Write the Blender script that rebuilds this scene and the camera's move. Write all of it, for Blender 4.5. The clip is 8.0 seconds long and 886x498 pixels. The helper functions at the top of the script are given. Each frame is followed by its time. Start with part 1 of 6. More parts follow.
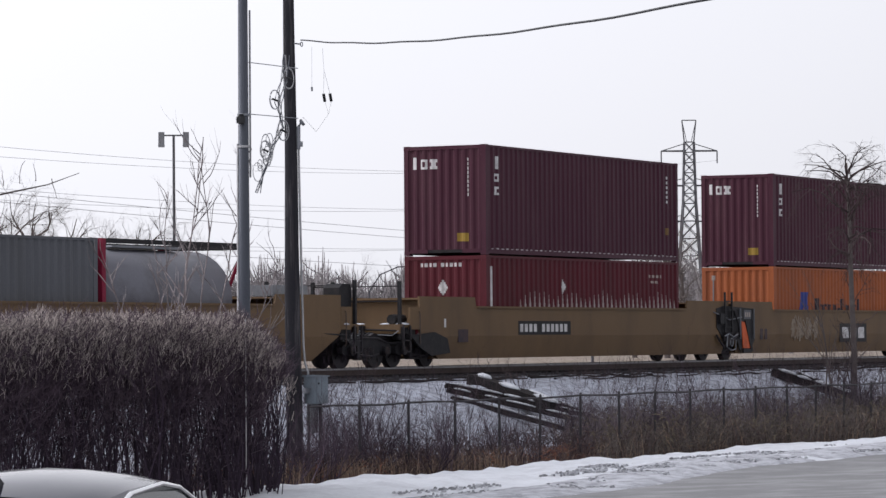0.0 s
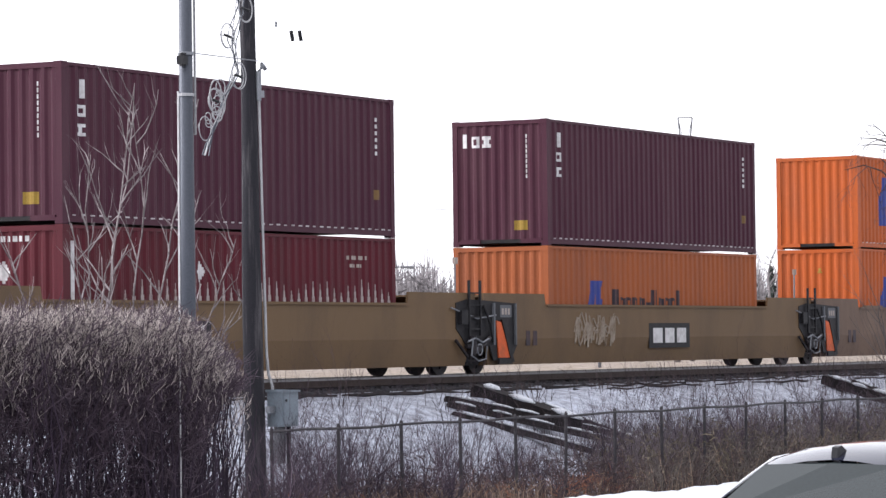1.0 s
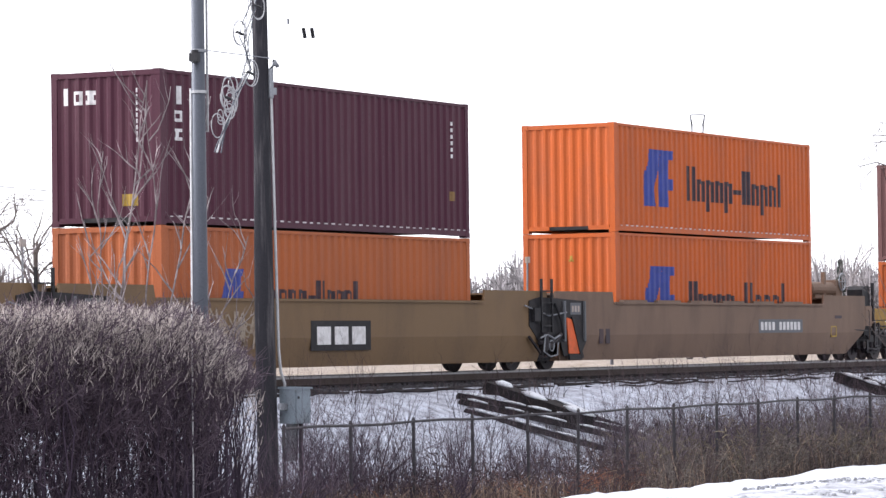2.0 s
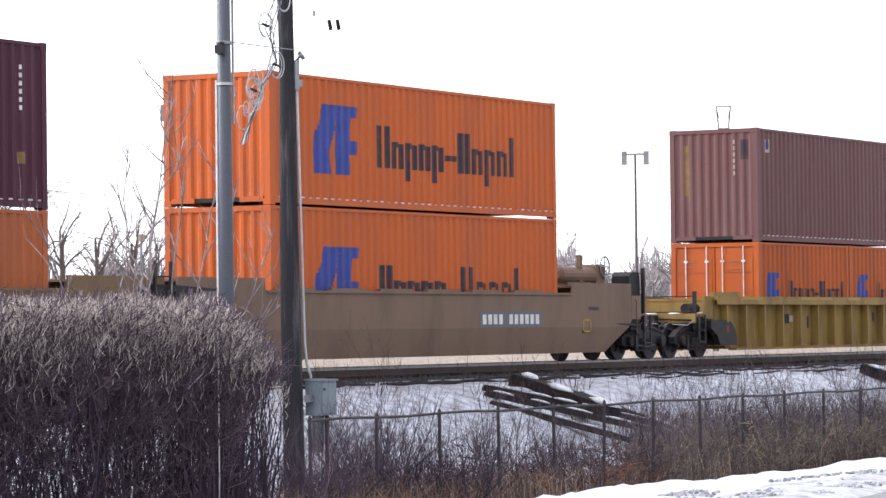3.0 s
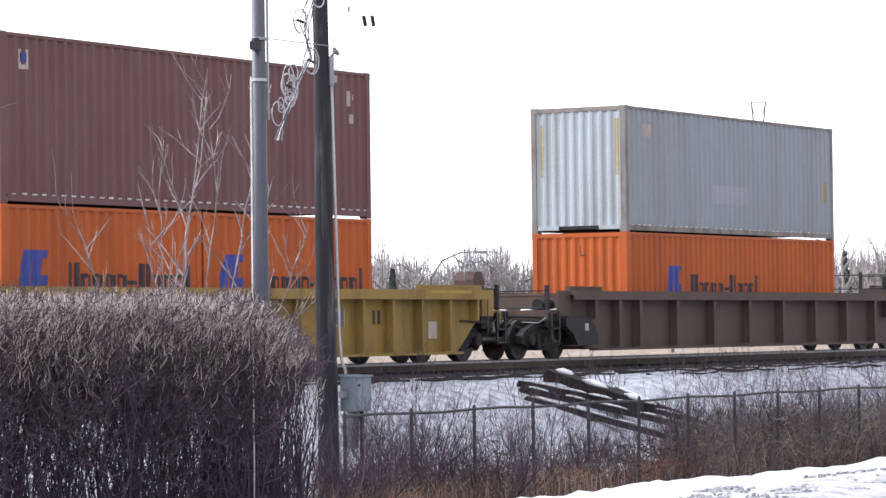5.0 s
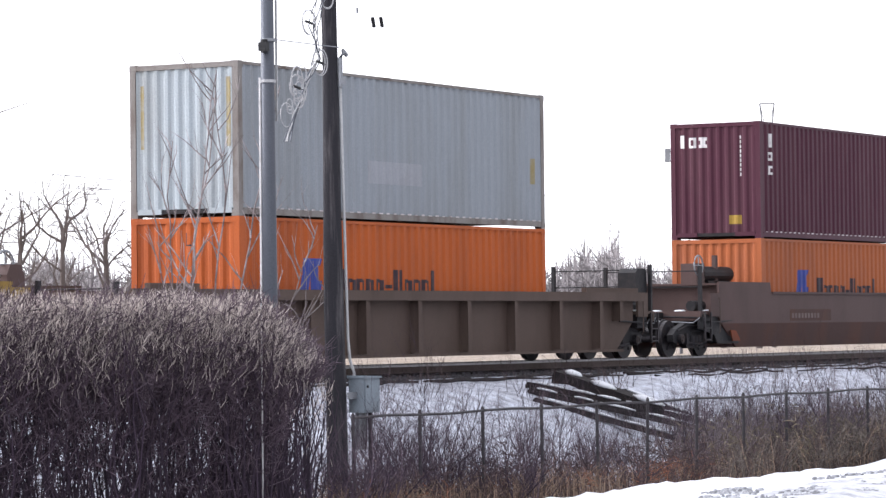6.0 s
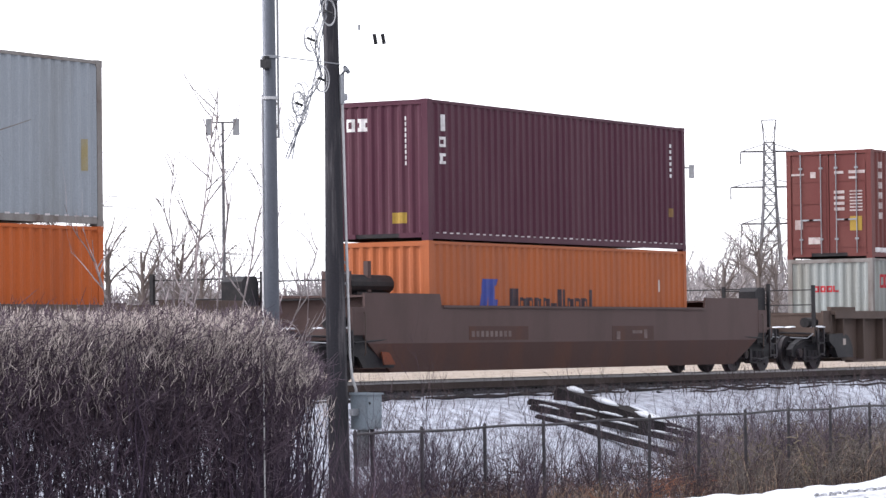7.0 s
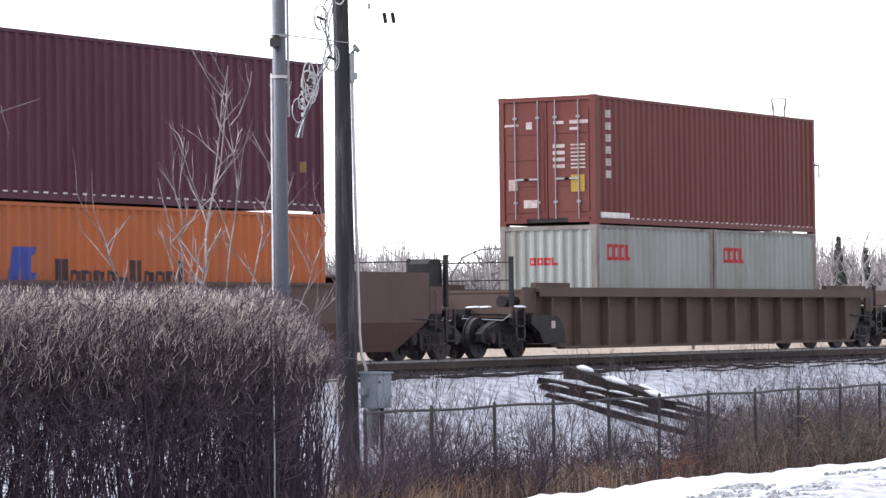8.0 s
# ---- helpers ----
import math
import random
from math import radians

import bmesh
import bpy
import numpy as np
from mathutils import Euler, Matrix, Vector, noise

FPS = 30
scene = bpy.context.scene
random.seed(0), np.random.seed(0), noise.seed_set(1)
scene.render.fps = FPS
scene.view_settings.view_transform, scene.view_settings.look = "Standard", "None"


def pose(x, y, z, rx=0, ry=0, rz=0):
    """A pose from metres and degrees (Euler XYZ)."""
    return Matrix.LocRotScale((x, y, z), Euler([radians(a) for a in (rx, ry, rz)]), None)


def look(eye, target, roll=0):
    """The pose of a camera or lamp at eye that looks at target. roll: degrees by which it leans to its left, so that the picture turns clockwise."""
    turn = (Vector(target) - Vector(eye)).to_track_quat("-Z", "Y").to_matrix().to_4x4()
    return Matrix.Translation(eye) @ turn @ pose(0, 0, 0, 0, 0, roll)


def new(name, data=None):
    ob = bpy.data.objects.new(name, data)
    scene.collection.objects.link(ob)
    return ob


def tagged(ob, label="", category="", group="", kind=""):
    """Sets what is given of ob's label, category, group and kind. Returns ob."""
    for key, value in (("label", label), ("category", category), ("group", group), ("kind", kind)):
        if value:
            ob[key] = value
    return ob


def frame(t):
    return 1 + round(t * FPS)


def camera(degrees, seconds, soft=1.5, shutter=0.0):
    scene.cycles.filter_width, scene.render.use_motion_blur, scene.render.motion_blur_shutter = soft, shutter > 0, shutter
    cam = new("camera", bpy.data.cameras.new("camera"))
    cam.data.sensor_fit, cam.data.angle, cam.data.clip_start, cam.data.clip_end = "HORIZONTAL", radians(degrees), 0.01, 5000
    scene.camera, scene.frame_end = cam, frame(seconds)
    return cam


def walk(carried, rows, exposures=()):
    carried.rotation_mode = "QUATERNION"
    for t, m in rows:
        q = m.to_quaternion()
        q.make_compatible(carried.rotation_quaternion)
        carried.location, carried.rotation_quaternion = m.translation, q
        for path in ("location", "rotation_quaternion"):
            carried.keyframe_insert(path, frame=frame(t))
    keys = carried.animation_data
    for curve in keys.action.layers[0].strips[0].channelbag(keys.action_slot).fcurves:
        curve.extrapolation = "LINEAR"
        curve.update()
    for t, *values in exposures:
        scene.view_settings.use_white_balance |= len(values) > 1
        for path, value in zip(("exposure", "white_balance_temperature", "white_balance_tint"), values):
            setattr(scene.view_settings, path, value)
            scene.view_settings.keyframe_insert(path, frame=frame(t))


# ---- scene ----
# ---- camera and its way ----
cam = camera(14.956, 8.0, soft=1.45)
EYE = (0.0, 0.0, 0.72)
walk(cam, [
    (0.0, look((-12.020, -6.653, 0.720), (40.807, 21.751, 2.309), -0.399)),
    (0.2, look((-8.191, -4.534, 0.720), (44.604, 23.925, 2.389), -0.432)),
    (0.5, look((-3.127, -1.731, 0.720), (49.714, 26.639, 2.435), -0.648)),
    (0.7, look((-0.698, -0.386, 0.720), (52.223, 27.833, 2.467), -0.616)),
    (1.0, look(EYE, (52.907, 28.250, 2.373), -0.679)),
    (1.2, look(EYE, (52.883, 28.297, 2.342), -0.677)),
    (2.3, look(EYE, (52.731, 28.586, 2.241), -0.688)),
    (2.5, look(EYE, (52.660, 28.720, 2.147), -0.692)),
    (3.0, look(EYE, (52.589, 28.849, 2.184), -0.689)),
    (3.5, look(EYE, (52.612, 28.805, 2.216), -0.684)),
    (4.0, look(EYE, (52.564, 28.896, 2.158), -0.687)),
    (4.5, look(EYE, (52.474, 29.045, 2.428), -0.681)),
    (5.0, look(EYE, (52.290, 29.390, 2.119), -0.686)),
    (5.2, look(EYE, (52.247, 29.471, 2.035), -0.682)),
    (6.3, look(EYE, (52.222, 29.506, 2.208), -0.675)),
    (6.5, look(EYE, (52.260, 29.436, 2.284), -0.680)),
    (7.0, look(EYE, (52.193, 29.545, 2.441), -0.694)),
    (7.5, look(EYE, (52.154, 29.619, 2.348), -0.686)),
    (8.0, look(EYE, (52.113, 29.705, 2.069), -0.683)),
], exposures=[(0.0, -1.12, 6100, 15), (0.25, -1.12, 6100, 15), (0.5, -1.02, 6100, 15), (0.75, -0.6, 6100, 15), (1.0, -0.25, 6100, 15), (1.5, 0.0, 6100, 15), (8.0, 0.0, 6100, 15)])

# ---- world and sun: a bright veiled winter sky, low sun behind the train ----
SUN_DIR = Vector((-0.28, 0.88, 0.48)).normalized()
world = bpy.data.worlds.new("sky")
scene.world = world
world.use_nodes = True
wn, wl = world.node_tree.nodes, world.node_tree.links
wn.clear()
sky = wn.new("ShaderNodeTexSky")
sky.sky_type = "NISHITA"
sky.sun_disc = False
sky.sun_elevation = math.asin(SUN_DIR.z)
sky.sun_rotation = math.atan2(SUN_DIR.x, SUN_DIR.y)
sky.air_density, sky.dust_density, sky.ozone_density = 1.0, 6.0, 1.0
pale = wn.new("ShaderNodeHueSaturation")
pale.inputs["Saturation"].default_value = 0.16
veil = wn.new("ShaderNodeMix")
veil.data_type = "RGBA"
veil.inputs["Factor"].default_value = 0.4
# the veil of cloud is brighter on the sun's side of the sky
where = wn.new("ShaderNodeTexCoord")
toward = wn.new("ShaderNodeVectorMath")
toward.operation = "DOT_PRODUCT"
toward.inputs[1].default_value = Vector((SUN_DIR.x, SUN_DIR.y, 0)).normalized()
glow = wn.new("ShaderNodeMapRange")
glow.inputs["From Min"].default_value, glow.inputs["From Max"].default_value = -1.0, 1.0
glow.inputs["To Min"].default_value, glow.inputs["To Max"].default_value = 0.4, 1.6
cloud = wn.new("ShaderNodeVectorMath")
cloud.operation = "SCALE"
cloud.inputs[0].default_value = (19.3, 19.2, 18.8)
wl.new(where.outputs["Generated"], toward.inputs[0])
wl.new(toward.outputs["Value"], glow.inputs["Value"])
wl.new(glow.outputs["Result"], cloud.inputs["Scale"])
wl.new(cloud.outputs["Vector"], veil.inputs["B"])
bg = wn.new("ShaderNodeBackground")
bg.inputs["Strength"].default_value = 0.215
wo = wn.new("ShaderNodeOutputWorld")
wl.new(sky.outputs["Color"], pale.inputs["Color"])
wl.new(pale.outputs["Color"], veil.inputs["A"])
wl.new(veil.outputs["Result"], bg.inputs["Color"])
wl.new(bg.outputs["Background"], wo.inputs["Surface"])
sun = new("sun", bpy.data.lights.new("sun", "SUN"))
sun.data.energy, sun.data.angle, sun.data.color = 1.2, radians(10), (1.0, 0.95, 0.88)
sun.matrix_world = look((0, 0, 60), Vector((0, 0, 60)) - SUN_DIR)


# ---- materials ----
def material(name, color, rough=0.6, metal=0.0, dirt_or_light=None, amount=0.35, scale=3.0, grain=40.0, bump=0.15,
             streak=1.0, jitter=0.12, spec=0.18, island=False, random_piece=False, lo=0.45):
    """A painted, rusty or natural surface: colour varied at two scales, a second colour for stains, for some also
    painted glints and shade, fine relief.
    streak below 1 stretches the stains along z."""
    m = bpy.data.materials.new(name)
    m.use_nodes = True
    n, l = m.node_tree.nodes, m.node_tree.links
    b = n["Principled BSDF"]
    b.inputs["Roughness"].default_value = rough
    b.inputs["Metallic"].default_value = metal
    b.inputs["Specular IOR Level"].default_value = spec
    co = n.new("ShaderNodeTexCoord")
    mp = n.new("ShaderNodeMapping")
    mp.inputs["Scale"].default_value = (1, 1, streak)
    l.new(co.outputs["Object"], mp.inputs["Vector"])
    big, fine = n.new("ShaderNodeTexNoise"), n.new("ShaderNodeTexNoise")
    big.inputs["Scale"].default_value, big.inputs["Detail"].default_value = scale, 6
    big.inputs["Roughness"].default_value = 0.65
    fine.inputs["Scale"].default_value, fine.inputs["Detail"].default_value = grain, 4
    l.new(mp.outputs["Vector"], big.inputs["Vector"])
    l.new(co.outputs["Object"], fine.inputs["Vector"])
    ramp = n.new("ShaderNodeMapRange")
    ramp.inputs["From Min"].default_value, ramp.inputs["From Max"].default_value = lo, 0.72
    ramp.inputs["To Max"].default_value = amount
    l.new(big.outputs["Fac"], ramp.inputs["Value"])
    mix = n.new("ShaderNodeMix")
    mix.data_type = "RGBA"
    mix.inputs["A"].default_value = (*color, 1)
    mix.inputs["B"].default_value = (*(dirt_or_light or [c * 0.45 for c in color]), 1)
    l.new(ramp.outputs["Result"], mix.inputs["Factor"])
    hsv = n.new("ShaderNodeHueSaturation")
    val = n.new("ShaderNodeMapRange")
    val.inputs["From Min"].default_value, val.inputs["From Max"].default_value = 0.25, 0.75
    val.inputs["To Min"].default_value, val.inputs["To Max"].default_value = 1 - jitter, 1 + jitter
    l.new(fine.outputs["Fac"], val.inputs["Value"])
    last = val.outputs["Result"]
    if island or random_piece:
        src = n.new("ShaderNodeNewGeometry").outputs["Random Per Island"] if island else n.new("ShaderNodeObjectInfo").outputs["Random"]
        r2 = n.new("ShaderNodeMapRange")
        r2.inputs["To Min"].default_value, r2.inputs["To Max"].default_value = 0.55, 1.45
        mul = n.new("ShaderNodeMath")
        mul.operation = "MULTIPLY"
        l.new(src, r2.inputs["Value"])
        l.new(r2.outputs["Result"], mul.inputs[0])
        l.new(last, mul.inputs[1])
        last = mul.outputs["Value"]
    l.new(last, hsv.inputs["Value"])
    l.new(mix.outputs["Result"], hsv.inputs["Color"])
    l.new(hsv.outputs["Color"], b.inputs["Base Color"])
    if bump:
        bp = n.new("ShaderNodeBump")
        bp.inputs["Strength"].default_value = bump
        bp.inputs["Distance"].default_value = 0.02
        l.new(fine.outputs["Fac"], bp.inputs["Height"])
        l.new(bp.outputs["Normal"], b.inputs["Normal"])
    return m


RUST = (0.10, 0.045, 0.025)
MAROON = material("maroon_paint", (0.058, 0.014, 0.028), 0.5, dirt_or_light=(0.084, 0.034, 0.046), amount=0.7, scale=1.3, streak=0.16)
DARK_RED = material("dark_red_paint", (0.091, 0.011, 0.019), 0.5, dirt_or_light=(0.048, 0.016, 0.017), amount=0.5, scale=0.9, streak=0.3)
ORANGE = material("orange_paint", (0.450, 0.096, 0.019), 0.5, dirt_or_light=(0.29, 0.085, 0.038), amount=0.65, scale=1.1, streak=0.25)
MID_ORANGE = material("sooty_orange_paint", (0.386, 0.087, 0.018), 0.55, dirt_or_light=(0.202, 0.051, 0.020), amount=0.6, scale=0.8, streak=0.25)
DULL_ORANGE = material("weathered_orange_paint", (0.335, 0.095, 0.032), 0.55, dirt_or_light=(0.21, 0.076, 0.044), amount=0.6, scale=0.8, streak=0.25)
BROWN = material("brown_container_paint", (0.124, 0.058, 0.057), 0.55, dirt_or_light=(0.155, 0.092, 0.088), amount=0.5, scale=1.2, streak=0.25)
RED_BROWN = material("red_brown_paint", (0.112, 0.030, 0.027), 0.5, dirt_or_light=(0.14, 0.054, 0.045), amount=0.5, scale=0.8, streak=0.25)
GREY_BLUE = material("pale_grey_paint", (0.248, 0.270, 0.298), 0.5, dirt_or_light=(0.167, 0.167, 0.158), amount=0.5, scale=0.8, streak=0.2)
FADED_GREY = material("faded_grey_patch", (0.285, 0.295, 0.325), 0.5, dirt_or_light=(0.22, 0.22, 0.23), amount=0.6, scale=1.5)
# brighter copy of the container grey: sunlight on the end put into colour
LIT_END_GREY = material("sunlit_end_grey_paint", (0.335, 0.378, 0.41), 0.5, dirt_or_light=(0.235, 0.24, 0.235), amount=0.7, scale=0.9, streak=0.2)
GREY_TRIM = material("rust_stained_grey_trim", (0.20, 0.185, 0.175), 0.6, dirt_or_light=(0.085, 0.055, 0.042), amount=0.9, scale=2.2, streak=0.4)
OLIVE_STRIPE = material("worn_olive_stripe", (0.26, 0.215, 0.11), 0.6, dirt_or_light=(0.3, 0.3, 0.28), amount=0.8, scale=4, bump=0)
LIGHT_GREY = material("grey_green_paint", (0.262, 0.282, 0.277), 0.5, dirt_or_light=(0.17, 0.152, 0.12), amount=0.7, scale=0.9, streak=0.2)
DARK_GREY = material("dull_grey_paint", (0.118, 0.122, 0.134), 0.55, dirt_or_light=(0.087, 0.087, 0.087), amount=0.5, scale=0.8, streak=0.2)
TANK_SKIN = material("tank_cladding", (0.18, 0.18, 0.205), 0.5, 0.15, dirt_or_light=(0.07, 0.062, 0.066), amount=0.75, scale=0.7)
RED_FRAME = material("crimson_frame_paint", (0.222, 0.012, 0.040), 0.5, dirt_or_light=(0.095, 0.024, 0.024), amount=0.4)
TAN = material("tan_car_paint", (0.156, 0.099, 0.053), 0.6, dirt_or_light=(0.086, 0.058, 0.038), amount=0.6, scale=0.7, streak=0.4)
TAN_GREY = material("dusty_tan_car_paint", (0.172, 0.114, 0.083), 0.65, dirt_or_light=(0.098, 0.067, 0.052), amount=0.75, scale=0.9, streak=0.3)
YELLOW = material("faded_yellow_car_paint", (0.246, 0.162, 0.046), 0.6, dirt_or_light=(0.105, 0.062, 0.028), amount=0.85, scale=1.5, streak=0.22)
GREY_BROWN = material("grey_brown_car_paint", (0.090, 0.064, 0.054), 0.7, dirt_or_light=(0.051, 0.035, 0.028), amount=0.6, scale=0.9, streak=0.3)
RUSTY_BROWN = material("rust_stained_car_paint", (0.062, 0.033, 0.029), 0.65, dirt_or_light=(0.10, 0.038, 0.02), amount=0.6, scale=0.8, streak=0.4)
PURPLE_BROWN = material("purple_brown_car_paint", (0.083, 0.052, 0.049), 0.6, dirt_or_light=(0.048, 0.030, 0.027), amount=0.6, scale=0.7, streak=0.4)
BLACK_STEEL = material("grimy_black_steel", (0.014, 0.0135, 0.016), 0.55, 0.0, dirt_or_light=(0.04, 0.034, 0.033), amount=0.6, scale=5)
WHEEL_STEEL = material("wheel_steel", (0.024, 0.022, 0.026), 0.45, 0.25, dirt_or_light=(0.075, 0.058, 0.052), amount=0.5, scale=6)
RAIL_STEEL = material("rusty_rail_steel", (0.075, 0.055, 0.048), 0.5, 0.4, dirt_or_light=(0.05, 0.03, 0.025), amount=0.6, scale=4)
RAIL_HEAD = material("worn_rail_head", (0.32, 0.31, 0.32), 0.3, 0.9, amount=0.3, scale=6)
FENCE_STEEL = material("dull_fence_steel", (0.034, 0.031, 0.036), 0.6, 0.2, dirt_or_light=(0.13, 0.115, 0.115), amount=0.45, scale=3)
CAST_STEEL = material("galvanised_steel", (0.26, 0.27, 0.29), 0.5, 0.6, amount=0.4, scale=3)
LAMP_POLE = material("grey_painted_pole", (0.085, 0.092, 0.11), 0.45, 0.3, amount=0.3, scale=2, streak=0.2)
POLE_WOOD = material("weathered_pole_wood", (0.026, 0.025, 0.030), 0.85, dirt_or_light=(0.13, 0.12, 0.125), amount=0.75, scale=9, streak=0.07, bump=0.5, lo=0.52)
TIE_WOOD = material("creosoted_tie_wood", (0.014, 0.012, 0.013), 0.85, dirt_or_light=(0.04, 0.034, 0.032), amount=0.4, scale=4, bump=0.5, random_piece=True)
SNOW = material("old_snow", (0.61, 0.63, 0.67), 0.6, dirt_or_light=(0.40, 0.405, 0.44), amount=0.6, scale=1.3, grain=9, bump=0.7, jitter=0.06)
# the grey patches also hold the bank's soft shading in the snow colour
SLOPE_SNOW = material("patchy_shaded_slope_snow", (0.50, 0.53, 0.61), 0.7, dirt_or_light=(0.13, 0.12, 0.135), amount=0.95, scale=3.4, grain=14, bump=0.9, jitter=0.16, lo=0.40)
BRUSH_SOIL = material("littered_soil", (0.105, 0.078, 0.066), 0.9, dirt_or_light=(0.54, 0.54, 0.60), amount=0.95, scale=1.7, lo=0.36, grain=12, bump=0.8)
BALLAST = material("dark_ballast", (0.034, 0.033, 0.038), 0.9, dirt_or_light=(0.10, 0.092, 0.095), amount=0.6, scale=9, grain=22, bump=1.0, jitter=0.3)
FIELD = material("straw_field", (0.20, 0.155, 0.115), 0.9, dirt_or_light=(0.42, 0.38, 0.35), amount=0.95, scale=1.3, grain=7, bump=0.5, jitter=0.25)
ASPHALT = material("salted_asphalt", (0.20, 0.20, 0.205), 0.8, dirt_or_light=(0.36, 0.36, 0.37), amount=0.8, scale=0.7, grain=60, bump=0.3)
SLUSH = material("grey_slush", (0.48, 0.49, 0.53), 0.6, dirt_or_light=(0.12, 0.122, 0.14), amount=0.95, lo=0.42, scale=2.6, grain=10, bump=0.9)
CLOD = material("sooty_frozen_slush", (0.32, 0.325, 0.345), 0.7, dirt_or_light=(0.48, 0.49, 0.52), amount=0.8, scale=3, grain=20, bump=0.6, island=True)
TWIG = material("brown_twigs", (0.066, 0.047, 0.047), 0.8, dirt_or_light=(0.115, 0.09, 0.088), amount=0.6, scale=2, bump=0, island=True)
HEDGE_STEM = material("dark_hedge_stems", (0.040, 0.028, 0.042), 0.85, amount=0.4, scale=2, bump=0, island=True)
HEDGE_TWIG = material("purple_brown_hedge_twigs", (0.072, 0.050, 0.066), 0.8, dirt_or_light=(0.135, 0.105, 0.124), amount=0.6, scale=2, bump=0, island=True)
# pale tips, lifted further for the glints of light on the crown
HEDGE_TIP = material("pale_hedge_tips_with_glints", (0.47, 0.41, 0.375), 0.5, dirt_or_light=(0.15, 0.118, 0.118), amount=0.95, scale=5, bump=0, island=True)
VEIL_TWIG = material("lavender_grey_twigs", (0.15, 0.125, 0.14), 0.8, dirt_or_light=(0.07, 0.05, 0.055), amount=0.7, scale=1.5, bump=0, island=True)
WEED = material("dry_weed_stalks", (0.068, 0.046, 0.047), 0.9, dirt_or_light=(0.055, 0.042, 0.046), amount=0.8, scale=0.8, bump=0, island=True)
WEED_OLIVE = material("olive_brown_stalks", (0.125, 0.108, 0.094), 0.9, dirt_or_light=(0.07, 0.06, 0.062), amount=0.8, scale=0.8, bump=0, island=True)
WEED_PALE = material("pale_dry_grass", (0.225, 0.162, 0.118), 0.9, dirt_or_light=(0.11, 0.06, 0.045), amount=0.7, scale=0.8, bump=0, island=True)
# brown-grey bark; its pale second colour is sun glints
GLINT_BARK = material("sapling_bark_with_glints", (0.12, 0.095, 0.095), 0.5, dirt_or_light=(0.42, 0.36, 0.36), amount=1.0, scale=3.5, bump=0, spec=0.5)
BARK = material("grey_bark", (0.12, 0.10, 0.095), 0.85, dirt_or_light=(0.22, 0.195, 0.185), amount=0.5, scale=3, bump=0.3)
# sapling shoots, sunlit glints blotched into the brown
GLINT_TWIG = material("brown_twigs_with_glints", (0.14, 0.115, 0.115), 0.5, dirt_or_light=(0.54, 0.47, 0.47), amount=0.95, scale=3, bump=0, island=True, spec=0.5)
# distance haze is put into this bark's pale grey
HAZE_BARK = material("haze_lightened_bark", (0.265, 0.245, 0.25), 0.9, amount=0.3, scale=0.3, bump=0, island=True)
CONIFER = material("dark_conifer_needles", (0.035, 0.045, 0.04), 0.9, amount=0.4, scale=1, bump=0, island=True)
PYLON_STEEL = material("pylon_steel", (0.11, 0.11, 0.122), 0.6, 0.3, amount=0.3, scale=0.5, bump=0)
CABLE_WHITE = material("white_cable_sheath", (0.40, 0.40, 0.41), 0.5, amount=0.4, scale=8, bump=0)
CABLE_BLACK = material("black_cable_sheath", (0.02, 0.02, 0.022), 0.5, amount=0.3, scale=8, bump=0)
CABINET = material("blue_grey_cabinet_paint", (0.19, 0.225, 0.26), 0.5, dirt_or_light=(0.14, 0.15, 0.165), amount=0.5, scale=4)
WHITE_MARK = material("white_marking_paint", (0.64, 0.63, 0.63), 0.55, dirt_or_light=(0.30, 0.27, 0.27), amount=0.7, scale=5, bump=0)
# blotchy pale colour for light caught along the bottom rails
LIP_GLINT = material("lip_glint_paint", (0.55, 0.51, 0.52), 0.55, dirt_or_light=(0.12, 0.09, 0.09), amount=0.9, scale=3, bump=0)
FADED_WHITE = material("faded_white_marking", (0.42, 0.37, 0.36), 0.6, dirt_or_light=(0.20, 0.11, 0.10), amount=0.8, scale=5, bump=0)
BLUE_MARK = material("blue_marking_paint", (0.045, 0.062, 0.255), 0.5, amount=0.4, scale=4, bump=0)
INK_MARK = material("dark_marking_paint", (0.035, 0.026, 0.035), 0.5, dirt_or_light=(0.11, 0.05, 0.04), amount=0.5, scale=4, bump=0)
RED_MARK = material("red_marking_paint", (0.36, 0.025, 0.034), 0.5, amount=0.3, scale=4, bump=0)
YELLOW_MARK = material("yellow_marking_paint", (0.31, 0.205, 0.035), 0.5, dirt_or_light=(0.22, 0.12, 0.04), amount=0.4, scale=6, bump=0)
PALE_MARK = material("faint_chalk_marking", (0.38, 0.33, 0.30), 0.7, dirt_or_light=(0.26, 0.2, 0.15), amount=0.8, scale=3, bump=0)
RUST_PLATE = material("rusty_plate", (0.16, 0.045, 0.022), 0.7, dirt_or_light=(0.06, 0.03, 0.025), amount=0.6, scale=4)
WORN_YELLOW = material("worn_yellow_paint", (0.20, 0.125, 0.045), 0.6, dirt_or_light=(0.13, 0.06, 0.05), amount=0.8, scale=5, bump=0)
RUSSET = material("russet_dry_leaves", (0.22, 0.095, 0.058), 0.9, dirt_or_light=(0.06, 0.035, 0.035), amount=0.8, scale=1.2, bump=0, island=True)
OCHRE = material("ochre_dry_tangle", (0.15, 0.125, 0.085), 0.9, dirt_or_light=(0.075, 0.062, 0.06), amount=0.8, scale=1.2, bump=0, island=True)
FAINT = material("nearly_worn_off_marking", (0.15, 0.115, 0.11), 0.7, dirt_or_light=(0.08, 0.05, 0.045), amount=0.8, scale=4, bump=0)
CHALK = material("faint_chalk", (0.32, 0.27, 0.22), 0.8, dirt_or_light=(0.17, 0.11, 0.06), amount=0.8, scale=4, bump=0)
